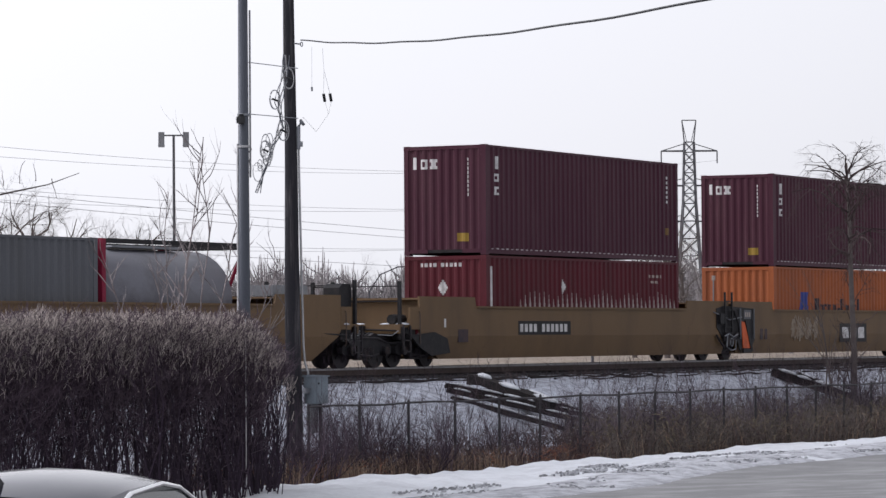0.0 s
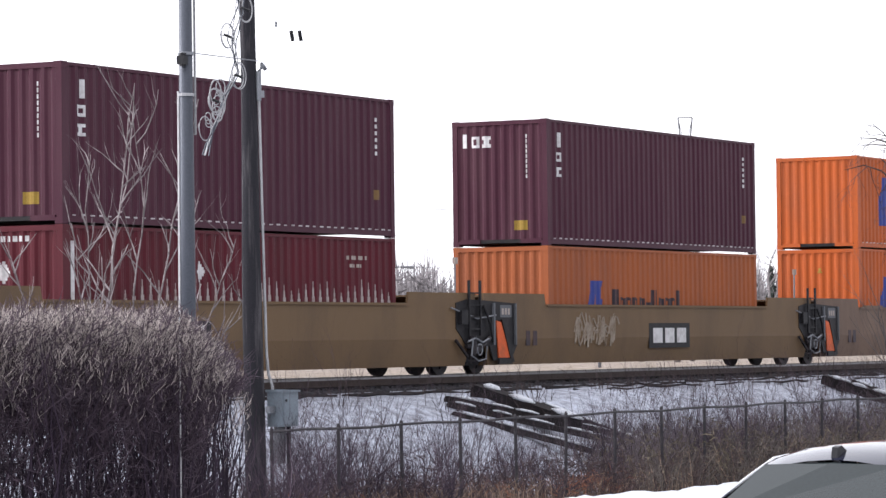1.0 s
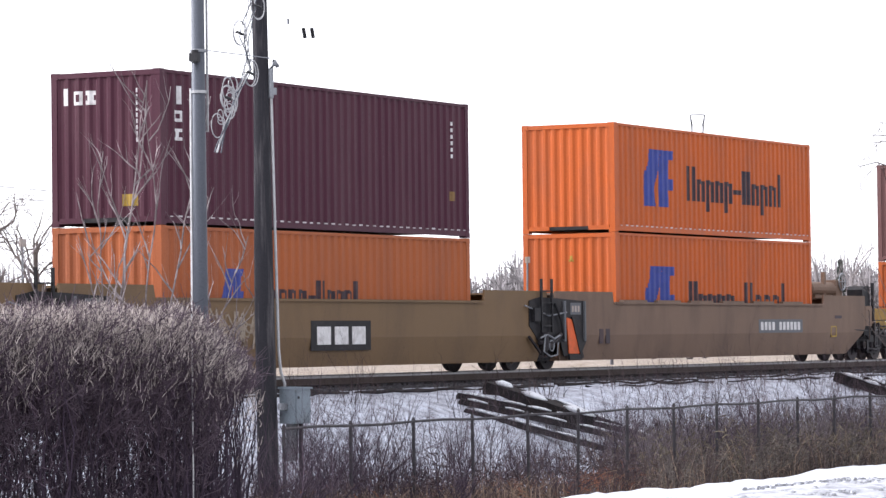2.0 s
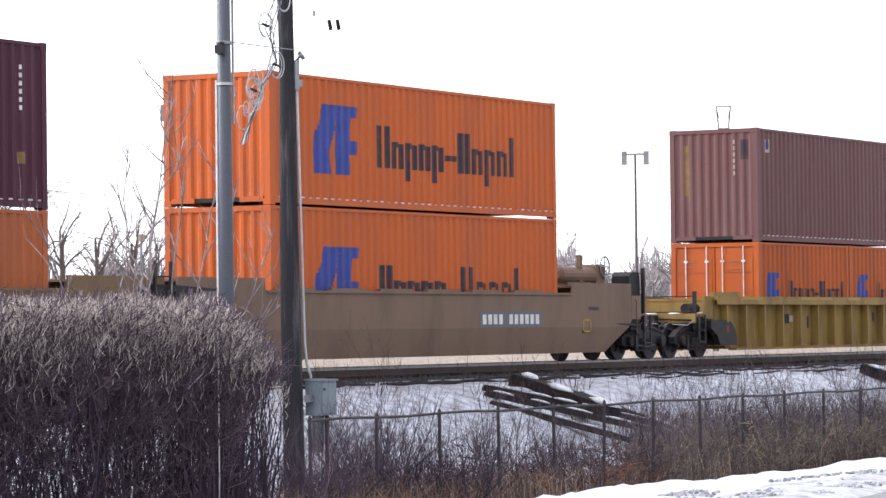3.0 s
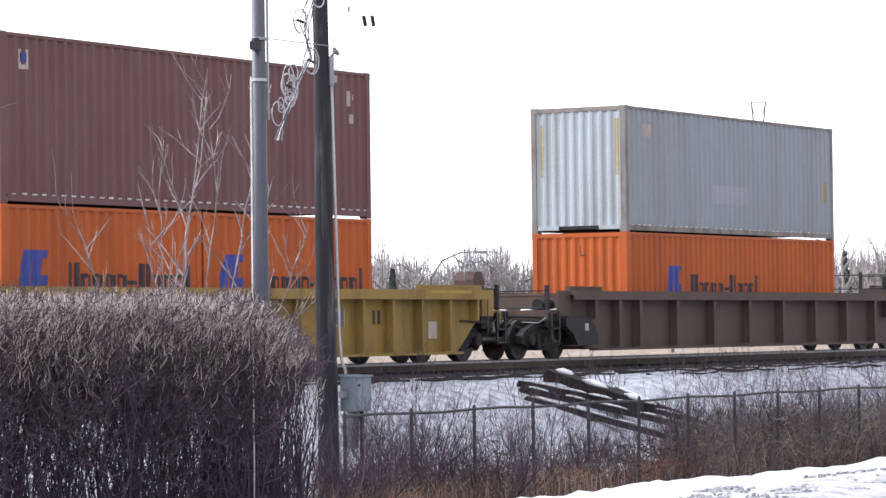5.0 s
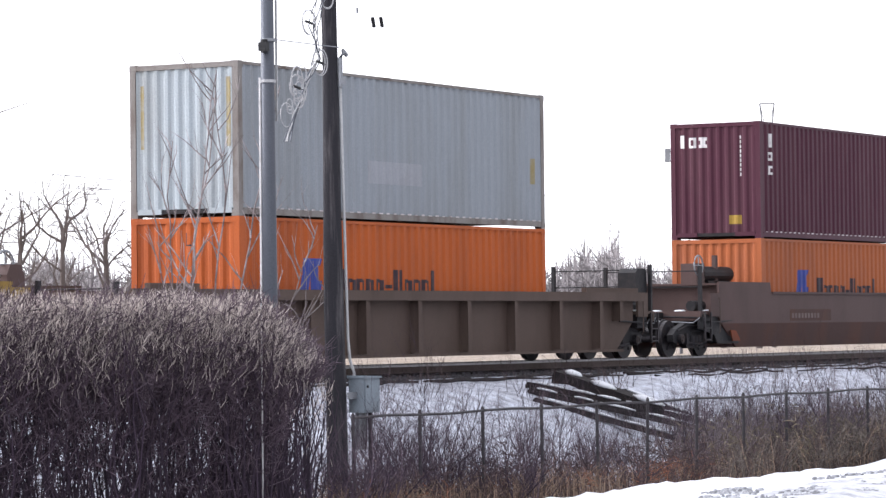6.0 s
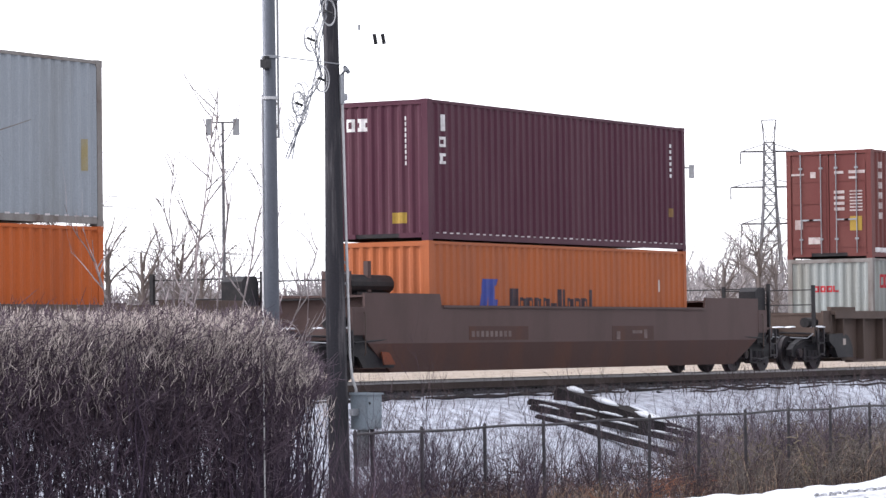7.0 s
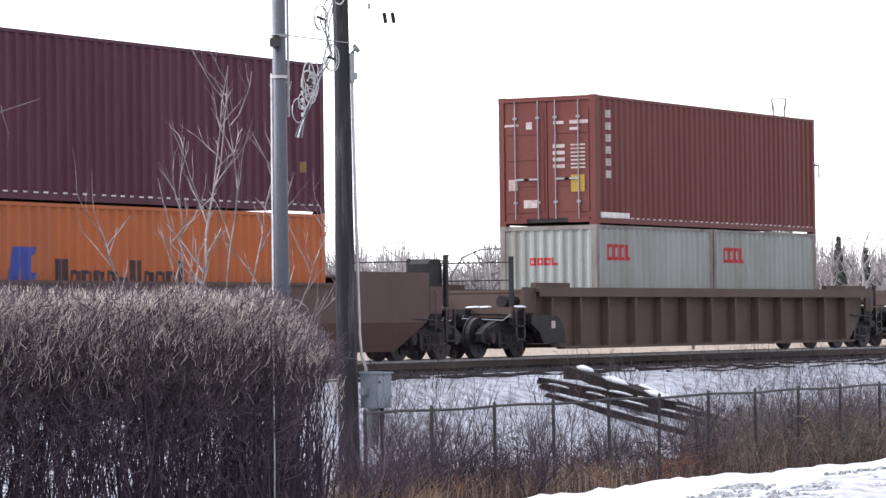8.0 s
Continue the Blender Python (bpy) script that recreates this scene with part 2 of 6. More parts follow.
ORANGE_PLATE = material("red_orange_plate", (0.62, 0.11, 0.03), 0.5, dirt_or_light=(0.2, 0.07, 0.03), amount=0.6, scale=4)
CAR_PAINT = material("dark_blue_car_paint", (0.012, 0.014, 0.032), 0.10, 0.0, amount=0.1, scale=3, bump=0, spec=0.6)
GLASS_DARK = material("tinted_car_glass", (0.02, 0.026, 0.027), 0.05, 0.0, amount=0.1, scale=2, bump=0, spec=0.14)
CHROME = material("bright_trim", (0.75, 0.75, 0.77), 0.12, 1.0, amount=0.1, scale=4, bump=0)
RUBBER = material("tyre_rubber", (0.025, 0.025, 0.026), 0.8, amount=0.3, scale=6)
LAMP_RED = material("tail_lamp_plastic", (0.35, 0.01, 0.012), 0.2, amount=0.1, bump=0)
PLASTIC_BLACK = material("black_plastic", (0.018, 0.018, 0.02), 0.4, amount=0.2, bump=0)


# ---- mesh tools ----
class Shape:
    """Gathers vertices and faces for one mesh."""

    def __init__(self):
        self.v, self.f = [], []

    def add(self, verts, faces):
        n = len(self.v)
        self.v += [tuple(p) for p in verts]
        self.f += [tuple(i + n for i in f) for f in faces]
        return self

    def box(self, x0, x1, y0, y1, z0, z1):
        p = [(x, y, z) for x in (x0, x1) for y in (y0, y1) for z in (z0, z1)]
        return self.add(p, [(0, 1, 3, 2), (4, 6, 7, 5), (0, 4, 5, 1), (2, 3, 7, 6), (0, 2, 6, 4), (1, 5, 7, 3)])

    def prism(self, outline, y0, y1):
        """An outline of (x, z), thickened from y0 to y1."""
        n = len(outline)
        p = [(x, y0, z) for x, z in outline] + [(x, y1, z) for x, z in outline]
        return self.add(p, [tuple(range(n)), tuple(range(2 * n - 1, n - 1, -1))] + [((i + 1) % n, i, n + i, n + (i + 1) % n) for i in range(n)])

    def tube(self, points, radii, n=6, caps=True):
        pts = [Vector(p) for p in points]
        if not isinstance(radii, (list, tuple)):
            radii = [radii] * len(pts)
        rings, faces = [], []
        for i, p in enumerate(pts):
            d = (pts[min(i + 1, len(pts) - 1)] - pts[max(i - 1, 0)])
            d = d.normalized() if d.length > 1e-9 else Vector((0, 0, 1))
            side = d.cross(Vector((0.31, 0.22, 0.93)) if abs(d.z) < 0.9 else Vector((1, 0.1, 0))).normalized()
            up = side.cross(d)
            rings += [p + (side * math.cos(2 * math.pi * k / n) + up * math.sin(2 * math.pi * k / n)) * radii[i] for k in range(n)]
        for i in range(len(pts) - 1):
            faces += [(i * n + k, i * n + (k + 1) % n, (i + 1) * n + (k + 1) % n, (i + 1) * n + k) for k in range(n)]
        if caps:
            faces += [tuple(range(n - 1, -1, -1)), tuple(range((len(pts) - 1) * n, len(pts) * n))]
        return self.add(rings, faces)

    def disc(self, x, y0, y1, z, r, n=24):
        """A wheel-like disc whose axle lies along y."""
        return self.tube([(x, y0, z), (x, y1, z)], r, n)

    def ring(self, centre, r, thick, axis="y", n=20, m=5, squash=1.0):
        pts = []
        for i in range(n + 1):
            a = 2 * math.pi * i / n
            c, s = math.cos(a) * r, math.sin(a) * r * squash
            pts.append((centre[0] + c, centre[1], centre[2] + s) if axis == "y" else (centre[0], centre[1] + c, centre[2] + s))
        return self.tube(pts, thick, m, False)

    def mesh(self, name, mats, smooth=False):
        me = bpy.data.meshes.new(name)
        me.from_pydata(self.v, [], self.f)
        for m in (mats if isinstance(mats, (list, tuple)) else [mats]):
            me.materials.append(m)
        if smooth:
            me.polygons.foreach_set("use_smooth", [True] * len(me.polygons))
        me.update()
        return me


def part(name, shape, mat, parent=None, label="", at=None, smooth=False, kind=""):
    """One mesh object, under a thing or a part."""
    me = shape if isinstance(shape, bpy.types.Mesh) else shape.mesh(name, mat, smooth)
    ob = new(name, me)
    ob.parent = parent
    if at is not None:
        ob.matrix_basis = at
    return tagged(ob, label=label, kind=kind)


def thing(name, label, category, group="", at=None, kind=""):
    ob = new(name)
    ob.empty_display_size = 0.2
    if at is not None:
        ob.matrix_basis = at
    return tagged(ob, label, category, group, kind)


# ---- ground, road, track ----
PROFILE = [(-60, -1.55), (-8, -1.45), (3, -1.44), (9, -1.50), (17.2, -1.78), (17.8, -1.78), (18.6, -1.74), (20.5, -1.68), (22.7, -1.73), (23.8, -1.96),
           (25.5, -1.98), (27.5, -1.92), (29.0, -1.45), (31.5, -0.52), (32.6, -0.34), (33.3, -0.30), (33.75, -0.26), (34.05, -0.215),
           (36.7, -0.20), (37.5, -0.30), (39.0, -0.55), (45, -0.60), (90, -0.55), (400, -0.4), (3000, 0.0)]


def ground_z(y):
    for (y0, z0), (y1, z1) in zip(PROFILE, PROFILE[1:]):
        if y <= y1:
            return z0 + (z1 - z0) * max(0.0, (y - y0) / (y1 - y0))
    return PROFILE[-1][1]


def rough_z(x, y):
    z = ground_z(y)
    if 18.0 < y < 33.2:
        k = min(1.0, (y - 18.0) / 0.6, (33.2 - y) / 1.5)
        z += k * (0.10 * noise.noise((x * 0.35, y * 0.5, 0)) + 0.07 * noise.noise((x * 1.7, y * 1.9, 3)) + 0.035 * noise.noise((x * 4.5, y * 4.5, 7)))
    return z


def spread(stops):
    out = []
    for (a, b, step) in stops:
        k = max(1, round((b - a) / step))
        out += [a + (b - a) * i / k for i in range(k)]
    return out + [stops[-1][1]]


def build_ground():
    xs = spread([(-2500, -300, 550), (-300, -20, 40), (-20, 24, 2), (24, 96, 0.3), (96, 150, 2), (150, 600, 45), (600, 3000, 400)])
    ys = spread([(-60, 3, 9), (3, 17.2, 2), (17.2, 34.2, 0.22), (34.2, 39, 0.6), (39, 90, 6), (90, 400, 60), (400, 3000, 650)])
    verts = [(x, y, rough_z(x, y)) for x in xs for y in ys]
    ny = len(ys)
    me = bpy.data.meshes.new("ground")
    faces, slots = [], []
    for i in range(len(xs) - 1):
        for j in range(ny - 1):
            faces.append((i * ny + j, (i + 1) * ny + j, (i + 1) * ny + j + 1, i * ny + j + 1))
            y = (ys[j] + ys[j + 1]) / 2
            w = 0.8 * noise.noise(((xs[i]) * 0.4, y * 0.5, 11))
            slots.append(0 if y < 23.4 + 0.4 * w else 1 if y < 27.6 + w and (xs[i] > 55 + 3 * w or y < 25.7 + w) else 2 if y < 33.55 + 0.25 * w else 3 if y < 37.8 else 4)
    me.from_pydata(verts, [], faces)
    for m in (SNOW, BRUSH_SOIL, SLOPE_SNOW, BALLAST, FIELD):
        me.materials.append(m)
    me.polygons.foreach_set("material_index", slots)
    me.polygons.foreach_set("use_smooth", [True] * len(faces))
    tagged(new("ground", me), "snowy ground with littered soil, ballast and straw field", "ground", kind="structure")


def edge_shift(x):
    """The far edge of the road swings out a little along its way."""
    t = min(1.0, max(0.0, (x - 36) / 12))
    return 1.9 * t * t * (3 - 2 * t)


def build_road():
    xs = spread([(-400, -20, 40), (-20, 24, 2), (24, 96, 0.4), (96, 400, 20)])
    s = Shape()
    ys = [0.6, 3.4, 6, 9, 12, 15, 16.4, 16.9]
    for i in range(len(xs) - 1):
        for j in range(len(ys) - 1):
            q = [(xs[i], ys[j]), (xs[i + 1], ys[j]), (xs[i + 1], ys[j + 1]), (xs[i], ys[j + 1])]
            s.add([(x, y + (edge_shift(x) if y > 16.5 else 0), ground_z(y) + 0.03) for x, y in q], [(0, 1, 2, 3)])
    part("road", s, ASPHALT, kind="structure", label="salt-stained grey asphalt road beside a snow bank")
    # ploughed slush along the far edge
    e = Shape()
    ys = [16.3 + 0.2 * k for k in range(12)]
    ny = len(ys)
    pts = []
    for x in xs:
        for k, y in enumerate(ys):
            h = math.sin(math.pi * k / (ny - 1))
            wob = 0.5 + 0.5 * noise.noise((x * 0.6, y * 0.8, 4)) + 0.5 * noise.noise((x * 2.7, y * 2.2, 9))
            pts.append((x, y + edge_shift(x) + 0.2 * noise.noise((x * 0.5, 0, 2)), ground_z(y + edge_shift(x)) + (0.02 if 0 < k < ny - 1 else -0.06) + 0.14 * h * max(0.0, wob)))
    e.add(pts, [(i * ny + j, (i + 1) * ny + j, (i + 1) * ny + j + 1, i * ny + j + 1) for i in range(len(xs) - 1) for j in range(ny - 1)])
    rnd = random.Random(41)
    clods = Shape()
    for i in range(9000):
        x = rnd.uniform(26, 96)
        row = rnd.choice((17.1, 17.3, 17.6, 17.9, 18.7, 19.1))
        y = row + edge_shift(x) * 0.95 + rnd.gauss(0, 0.10) + 0.3 * noise.noise((x * 0.25, row, 1))
        if noise.noise((x * 0.35, row * 3, 5)) < (-0.2 if row < 18.5 else 0.1):
            continue
        r = rnd.uniform(0.015, 0.05)
        z = ground_z(y) + 0.025 + (0.05 if row < 18.5 else 0.0)
        turn = [Vector((math.cos(k * 1.257 + i) * r * rnd.uniform(1.0, 3.0), math.sin(k * 1.257 + i) * r * rnd.uniform(0.6, 1.1), 0)) for k in range(5)]
        c = [Vector((x, y, z - 0.03)) + v for v in turn] + [Vector((x, y, z + r * 0.2)) + v * 0.5 for v in turn]
        clods.add(c, [(k, (k + 1) % 5, 5 + (k + 1) % 5, 5 + k) for k in range(5)] + [(5, 6, 7, 8, 9)])
    tagged(part("slush_clods", clods, CLOD, kind="stuff"), "dirty frozen clods thrown up along the road edge", "slush")
    part("slush_bank", e, SLUSH, kind="structure", label="low ridge of grey ploughed slush along the road", smooth=True)


TRACK_Y = 35.34


def build_track():
    track = thing("railway_track", "single railway track with rusty rails on dark ties", "railway track", kind="structure")
    for y in (TRACK_Y - 0.753, TRACK_Y + 0.753):
        s = Shape()
        s.box(-300, 900, y - 0.070, y + 0.070, -0.172, -0.155)
        s.box(-300, 900, y - 0.011, y + 0.011, -0.155, -0.040)
        rail = part("rail", s, RAIL_STEEL, track, "rust-brown steel rail")
        h = Shape().box(-300, 900, y - 0.037, y + 0.037, -0.040, 0.0)
        part("rail_head", h, RAIL_HEAD, rail, "polished rail head")
    tie = Shape().box(-0.11, 0.11, -1.36, 1.3, -0.34, -0.174)
    me = tie.mesh("tie", TIE_WOOD)
    rnd = random.Random(5)
    for i in range(190):
        part("tie", me, None, track, at=pose(30 + i * 0.56, TRACK_Y + rnd.uniform(-0.06, 0.06), rnd.uniform(-0.012, 0.0), 0, 0, rnd.uniform(-1.2, 1.2)))
    far = Shape()
    for i in range(600):
        x = 30 + (190 + i) * 0.56
        far.box(x - 0.11, x + 0.11, TRACK_Y - 1.36, TRACK_Y + 1.3, -0.34, -0.174)
    for i in range(160):
        x = 30 - (1 + i) * 0.56
        far.box(x - 0.11, x + 0.11, TRACK_Y - 1.36, TRACK_Y + 1.3, -0.34, -0.174)
    part("far_ties", far, TIE_WOOD, track, kind="stuff")
    # loose stones on the shoulder of the track
    st = Shape()
    for i in range(5200):
        x, y = rnd.uniform(36, 120), rnd.uniform(33.35, 34.5)
        r = rnd.uniform(0.02, 0.05)
        z = ground_z(y) + r * 0.3
        c = [(x + r, y, z), (x - r * 0.8, y + r * 0.3, z), (x, y + r, z), (x + r * 0.2, y - r, z), (x, y, z + r * 0.8)]
        st.add(c, [(0, 2, 4), (2, 1, 4), (1, 3, 4), (3, 0, 4)])
    tagged(part("ballast_stones", st, BALLAST, kind="stuff"), "loose dark ballast stones along the rail", "gravel")


def build_tie_pile():
    """Old ties tipped down the bank, with snow on their upper faces."""
    rnd = random.Random(8)
    spots = [  # x, y and z of the upper end, then of the lower end, width, height
        (61.2, 31.9, -0.14, 60.25, 29.2, -0.80, 0.34, 0.34),
        (59.6, 31.8, -0.34, 60.6, 29.0, -0.98, 0.16, 0.14),
        (58.75, 31.3, -0.44, 60.1, 28.1, -1.26, 0.14, 0.12),
        (58.2, 30.9, -0.62, 59.8, 27.9, -1.58, 0.14, 0.12),
        (61.5, 30.6, -0.52, 60.7, 27.9, -1.30, 0.14, 0.12),
        (60.2, 30.0, -0.78, 61.2, 28.2, -1.22, 0.12, 0.1),
        (79.8, 31.7, -0.22, 79.2, 29.0, -0.95, 0.26, 0.24),
        (81.0, 31.4, -0.35, 79.7, 28.8, -1.15, 0.16, 0.14),
    ]
    for x0, y0, z0, x1, y1, z1, w, h in spots:
        a, b = Vector((x0, y0, z0)), Vector((x1, y1, z1))
        n = (b - a).length
        m = Matrix.Translation(a) @ (b - a).to_track_quat("X", "Z").to_matrix().to_4x4()
        t = thing("old_tie", "black creosoted timber tie tipped down the snowy bank", "railway tie", "old ties on the bank", m)
        s = Shape().prism([(0.0, -h), (n, -h * 0.97), (n + 0.02, -h * 0.4), (n, -0.01), (n * 0.6, -0.006), (n * 0.3, 0.0), (0.02, -0.008), (-0.015, -h * 0.5)], -w / 2, w / 2)
        part("timber", s, TIE_WOOD, t)
        u = 0.15
        while u < n - 0.5:
            d = rnd.uniform(0.35, 0.9)
            o = rnd.uniform(-0.25, 0.1) * w
            sn = Shape().tube([(u, o, 0.0), (u + d * 0.3, o, 0.018), (u + d * 0.7, o, 0.018), (u + d, o, 0.0)], [0.03, w * 0.40, w * 0.36, 0.03], 8)
            u += d + (rnd.uniform(0.3, 1.1) if w > 0.3 else rnd.uniform(0.02, 0.35))
            for i, v in enumerate(sn.v):
                sn.v[i] = (v[0], v[1], max(-0.02, v[2] * 0.45 + 0.012))
            part("snow_cap", sn, SNOW, t, "strip of snow", smooth=True)


FENCE_Y, FENCE_TOP, FENCE_BASE, STEP = 24.0, -0.49, -2.0, 1.85


def build_spare_rails():
    """Old rails and planks left lying in the snow beside the track."""
    rnd = random.Random(14)
    x = 34.0
    while x < 110:
        n = rnd.uniform(4.0, 11.0)
        for y in (33.0, 32.72, 32.3):
            if rnd.random() < 0.9 and not (y < 32.6 and x < 63 and x + n > 57.5):
                s = Shape()
                a, b = x + rnd.uniform(0, 0.6), x + n
                k = max(3, int((b - a) / 0.5))
                pts = [(a + (b - a) * i / k, y + rnd.gauss(0, 0.03), 0.0) for i in range(k + 1)]
                pts = [(px, py, ground_z(py) + 0.02 + rnd.gauss(0, 0.018)) for px, py, _ in pts]
                s.tube(pts, [rnd.uniform(0.016, 0.034) for _ in pts], 5)
                tagged(part("old_rail", s, TIE_WOOD), "rusty old rail half buried in snow beside the track", "rail", "old rails in the snow")
        x += n + rnd.uniform(0.1, 0.5)


def build_fence():
    fence = thing("chain_link_fence", "grey chain-link fence with steel posts in dry weeds", "fence")
    x0, count = 43.57 - 2 * STEP, 31
    post = Shape().tube([(0, 0, FENCE_BASE), (0, 0, FENCE_TOP + 0.03)], 0.028, 8)
    post.tube([(0, 0, FENCE_TOP + 0.03), (0, 0, FENCE_TOP + 0.07)], [0.034, 0.012], 8)
    me = post.mesh("post", FENCE_STEEL)
    rnd = random.Random(3)
    for i in range(count):
        part("post", me, None, fence, at=pose(x0 + i * STEP, FENCE_Y, 0, rnd.uniform(-1, 1), rnd.uniform(-1.2, 1.2), 0))
    top = Shape()
    pts = [(x0 + i * STEP / 2, FENCE_Y - 0.01, FENCE_TOP + 0.014 * math.sin(i * 1.7)) for i in range(count * 2 - 1)]
    top.tube(pts, 0.021, 6)
    part("top_rail", top, FENCE_STEEL, fence)
    net = Shape()
    h, pitch = FENCE_TOP - FENCE_BASE - 0.1, 0.085
    n = int(((count - 1) * STEP) / pitch)
    for i in range(n):
        x = x0 + i * pitch
        for sgn in (1, -1):
            xa, xb = x, min(max(x + sgn * h * 0.58, x0), x0 + (count - 1) * STEP)
            hh = abs(xb - xa) / 0.58
            y = FENCE_Y - 0.032 + 0.002 * sgn
            net.tube([(xa, y, FENCE_TOP), (xb, y, FENCE_TOP - hh)], 0.0016, 3, False)
    part("wire_mesh", net, FENCE_STEEL, fence, "thin diamond wire mesh", kind="stuff")


# ---- poles and cables ----
def build_light_pole():
    x, y = 39.35, 25.0
    p = thing("street_light_pole", "grey painted steel light pole with clamps behind the hedge", "light pole", at=pose(x, y, -1.98))
    s = Shape().tube([(0, 0, 0), (0, 0, 4), (0.0, 0, 9.2)], [0.115, 0.105, 0.085], 10)
    part("shaft", s, LAMP_POLE, p, smooth=True)
    part("arm", Shape().tube([(0, 0, 9.0), (-0.1, -0.6, 9.5), (-0.2, -1.9, 9.7)], 0.04, 6), LAMP_POLE, p)
    part("lamp_head", Shape().box(-0.35, -0.05, -2.6, -1.8, 9.62, 9.78), LAMP_POLE, p)
    for z in (6.72, 6.15):
        part("clamp_band", Shape().tube([(0, 0, z - 0.02), (0, 0, z + 0.02)], 0.113, 12), CABLE_WHITE if z < 6.5 else CAST_STEEL, p)
    part("photo_box", Shape().box(-0.19, -0.09, -0.09, 0.03, 6.56, 6.68).tube([(-0.14, -0.04, 6.54), (-0.14, -0.04, 6.72)], 0.05, 8), PLASTIC_BLACK, p)
    part("conduit", Shape().tube([(-0.068, 0.098, 0.2), (-0.064, 0.092, 4), (-0.06, 0.088, 6.2)], 0.02, 6), WHITE_MARK, p, "white cable running up the pole")
    part("riser", Shape().box(0.10, 0.118, -0.09, -0.06, 5.6, 8.6), CABLE_WHITE, p)


def build_conduit_rod():
    # added rod: continues the light pole's white conduit line in front of the hedge
    r = thing("conduit_rod", "thin white rod added in the hedge for the light pole's conduit line", "marker rod", at=pose(32.16, 20.55, -1.75))
    part("rod", Shape().tube([(0, 0, 0), (0, 0, 1.6), (0, 0, 2.75)], [0.010, 0.009, 0.009], 6), WHITE_MARK, r)
    part("tip", Shape().tube([(0, 0, 2.75), (0, 0, 2.79)], [0.011, 0.004], 6), CABLE_WHITE, r)


POLE = (41.75, 25.5)


def build_wood_pole():
    x, y = POLE
    p = thing("utility_pole", "weathered dark wooden utility pole with a white conduit", "utility pole", at=pose(x + 0.17, y, -2.0, 0, -0.85, 0))
    rnd = random.Random(4)
    s = Shape()
    zs = [k * 0.5 for k in range(20)]
    s.tube([(0.012 * math.sin(z * 1.3), 0, z) for z in zs], [0.165 - 0.0072 * z + 0.004 * rnd.uniform(-1, 1) for z in zs], 12)
    part("shaft", s, POLE_WOOD, p, smooth=True)
    part("conduit", Shape().tube([(0.055, -0.14, 6.3), (0.09, -0.14, 4.5), (0.12, -0.15, 2.6), (0.15, -0.16, 2.28), (0.225, -0.18, 2.10), (0.23, -0.18, 1.90)], 0.022, 7), CABLE_WHITE, p, "white service conduit", smooth=True)
    part("weather_head", Shape().tube([(0.05, -0.14, 6.25), (0.05, -0.14, 6.66), (0.13, -0.16, 6.77), (0.19, -0.18, 6.71)], [0.04, 0.045, 0.05, 0.03], 8), CAST_STEEL, p)
    part("staple", Shape().box(0.04, 0.16, -0.17, -0.11, 6.3, 6.4), CAST_STEEL, p)
    part("eye_bolt", Shape().tube([(-0.02, -0.1, 8.22), (0.24, -0.1, 8.22)], 0.014, 6).ring((0.28, -0.1, 8.22), 0.04, 0.01), CAST_STEEL, p)
    # meter cabinet
    c = thing("meter_cabinet", "small blue-grey metal meter cabinet on the wooden pole", "electric cabinet", at=pose(x + 0.56, y - 0.24, -0.48))
    part("body", Shape().box(-0.22, 0.22, -0.12, 0.14, 0, 0.50), CABINET, c)
    part("lid", Shape().prism([(-0.24, 0.50), (0.24, 0.50), (0.235, 0.525), (-0.235, 0.54)], -0.15, 0.16), CABINET, c)
    part("door", Shape().box(-0.20, 0.20, -0.135, -0.123, 0.03, 0.47), CABINET, c)
    part("lock", Shape().tube([(-0.15, -0.15, 0.38), (-0.15, -0.13, 0.38)], 0.02, 8), PLASTIC_BLACK, c)
    part("backing_board", Shape().box(-0.08, 0.17, 0.06, 0.12, -0.55, 0.0), CAST_STEEL, c)
    part("lower_pipe", Shape().box(0.13, 0.18, -0.02, 0.03, -1.25, 0.0), FENCE_STEEL, c)
    part("mount", Shape().box(-0.40, -0.2, 0.0, 0.06, 0.2, 0.3), CAST_STEEL, c)


def wire(name, a, b, sag, r, mat, label, category, n=24, wob=0.0):
    a, b = Vector(a), Vector(b)
    pts = []
    for i in range(n + 1):
        t = i / n
        q = a.lerp(b, t)
        pts.append((q.x, q.y, q.z - sag * 4 * t * (1 - t) + wob * math.sin(t * 40)))
    return tagged(part(name, Shape().tube(pts, r, 5), mat), label, category)


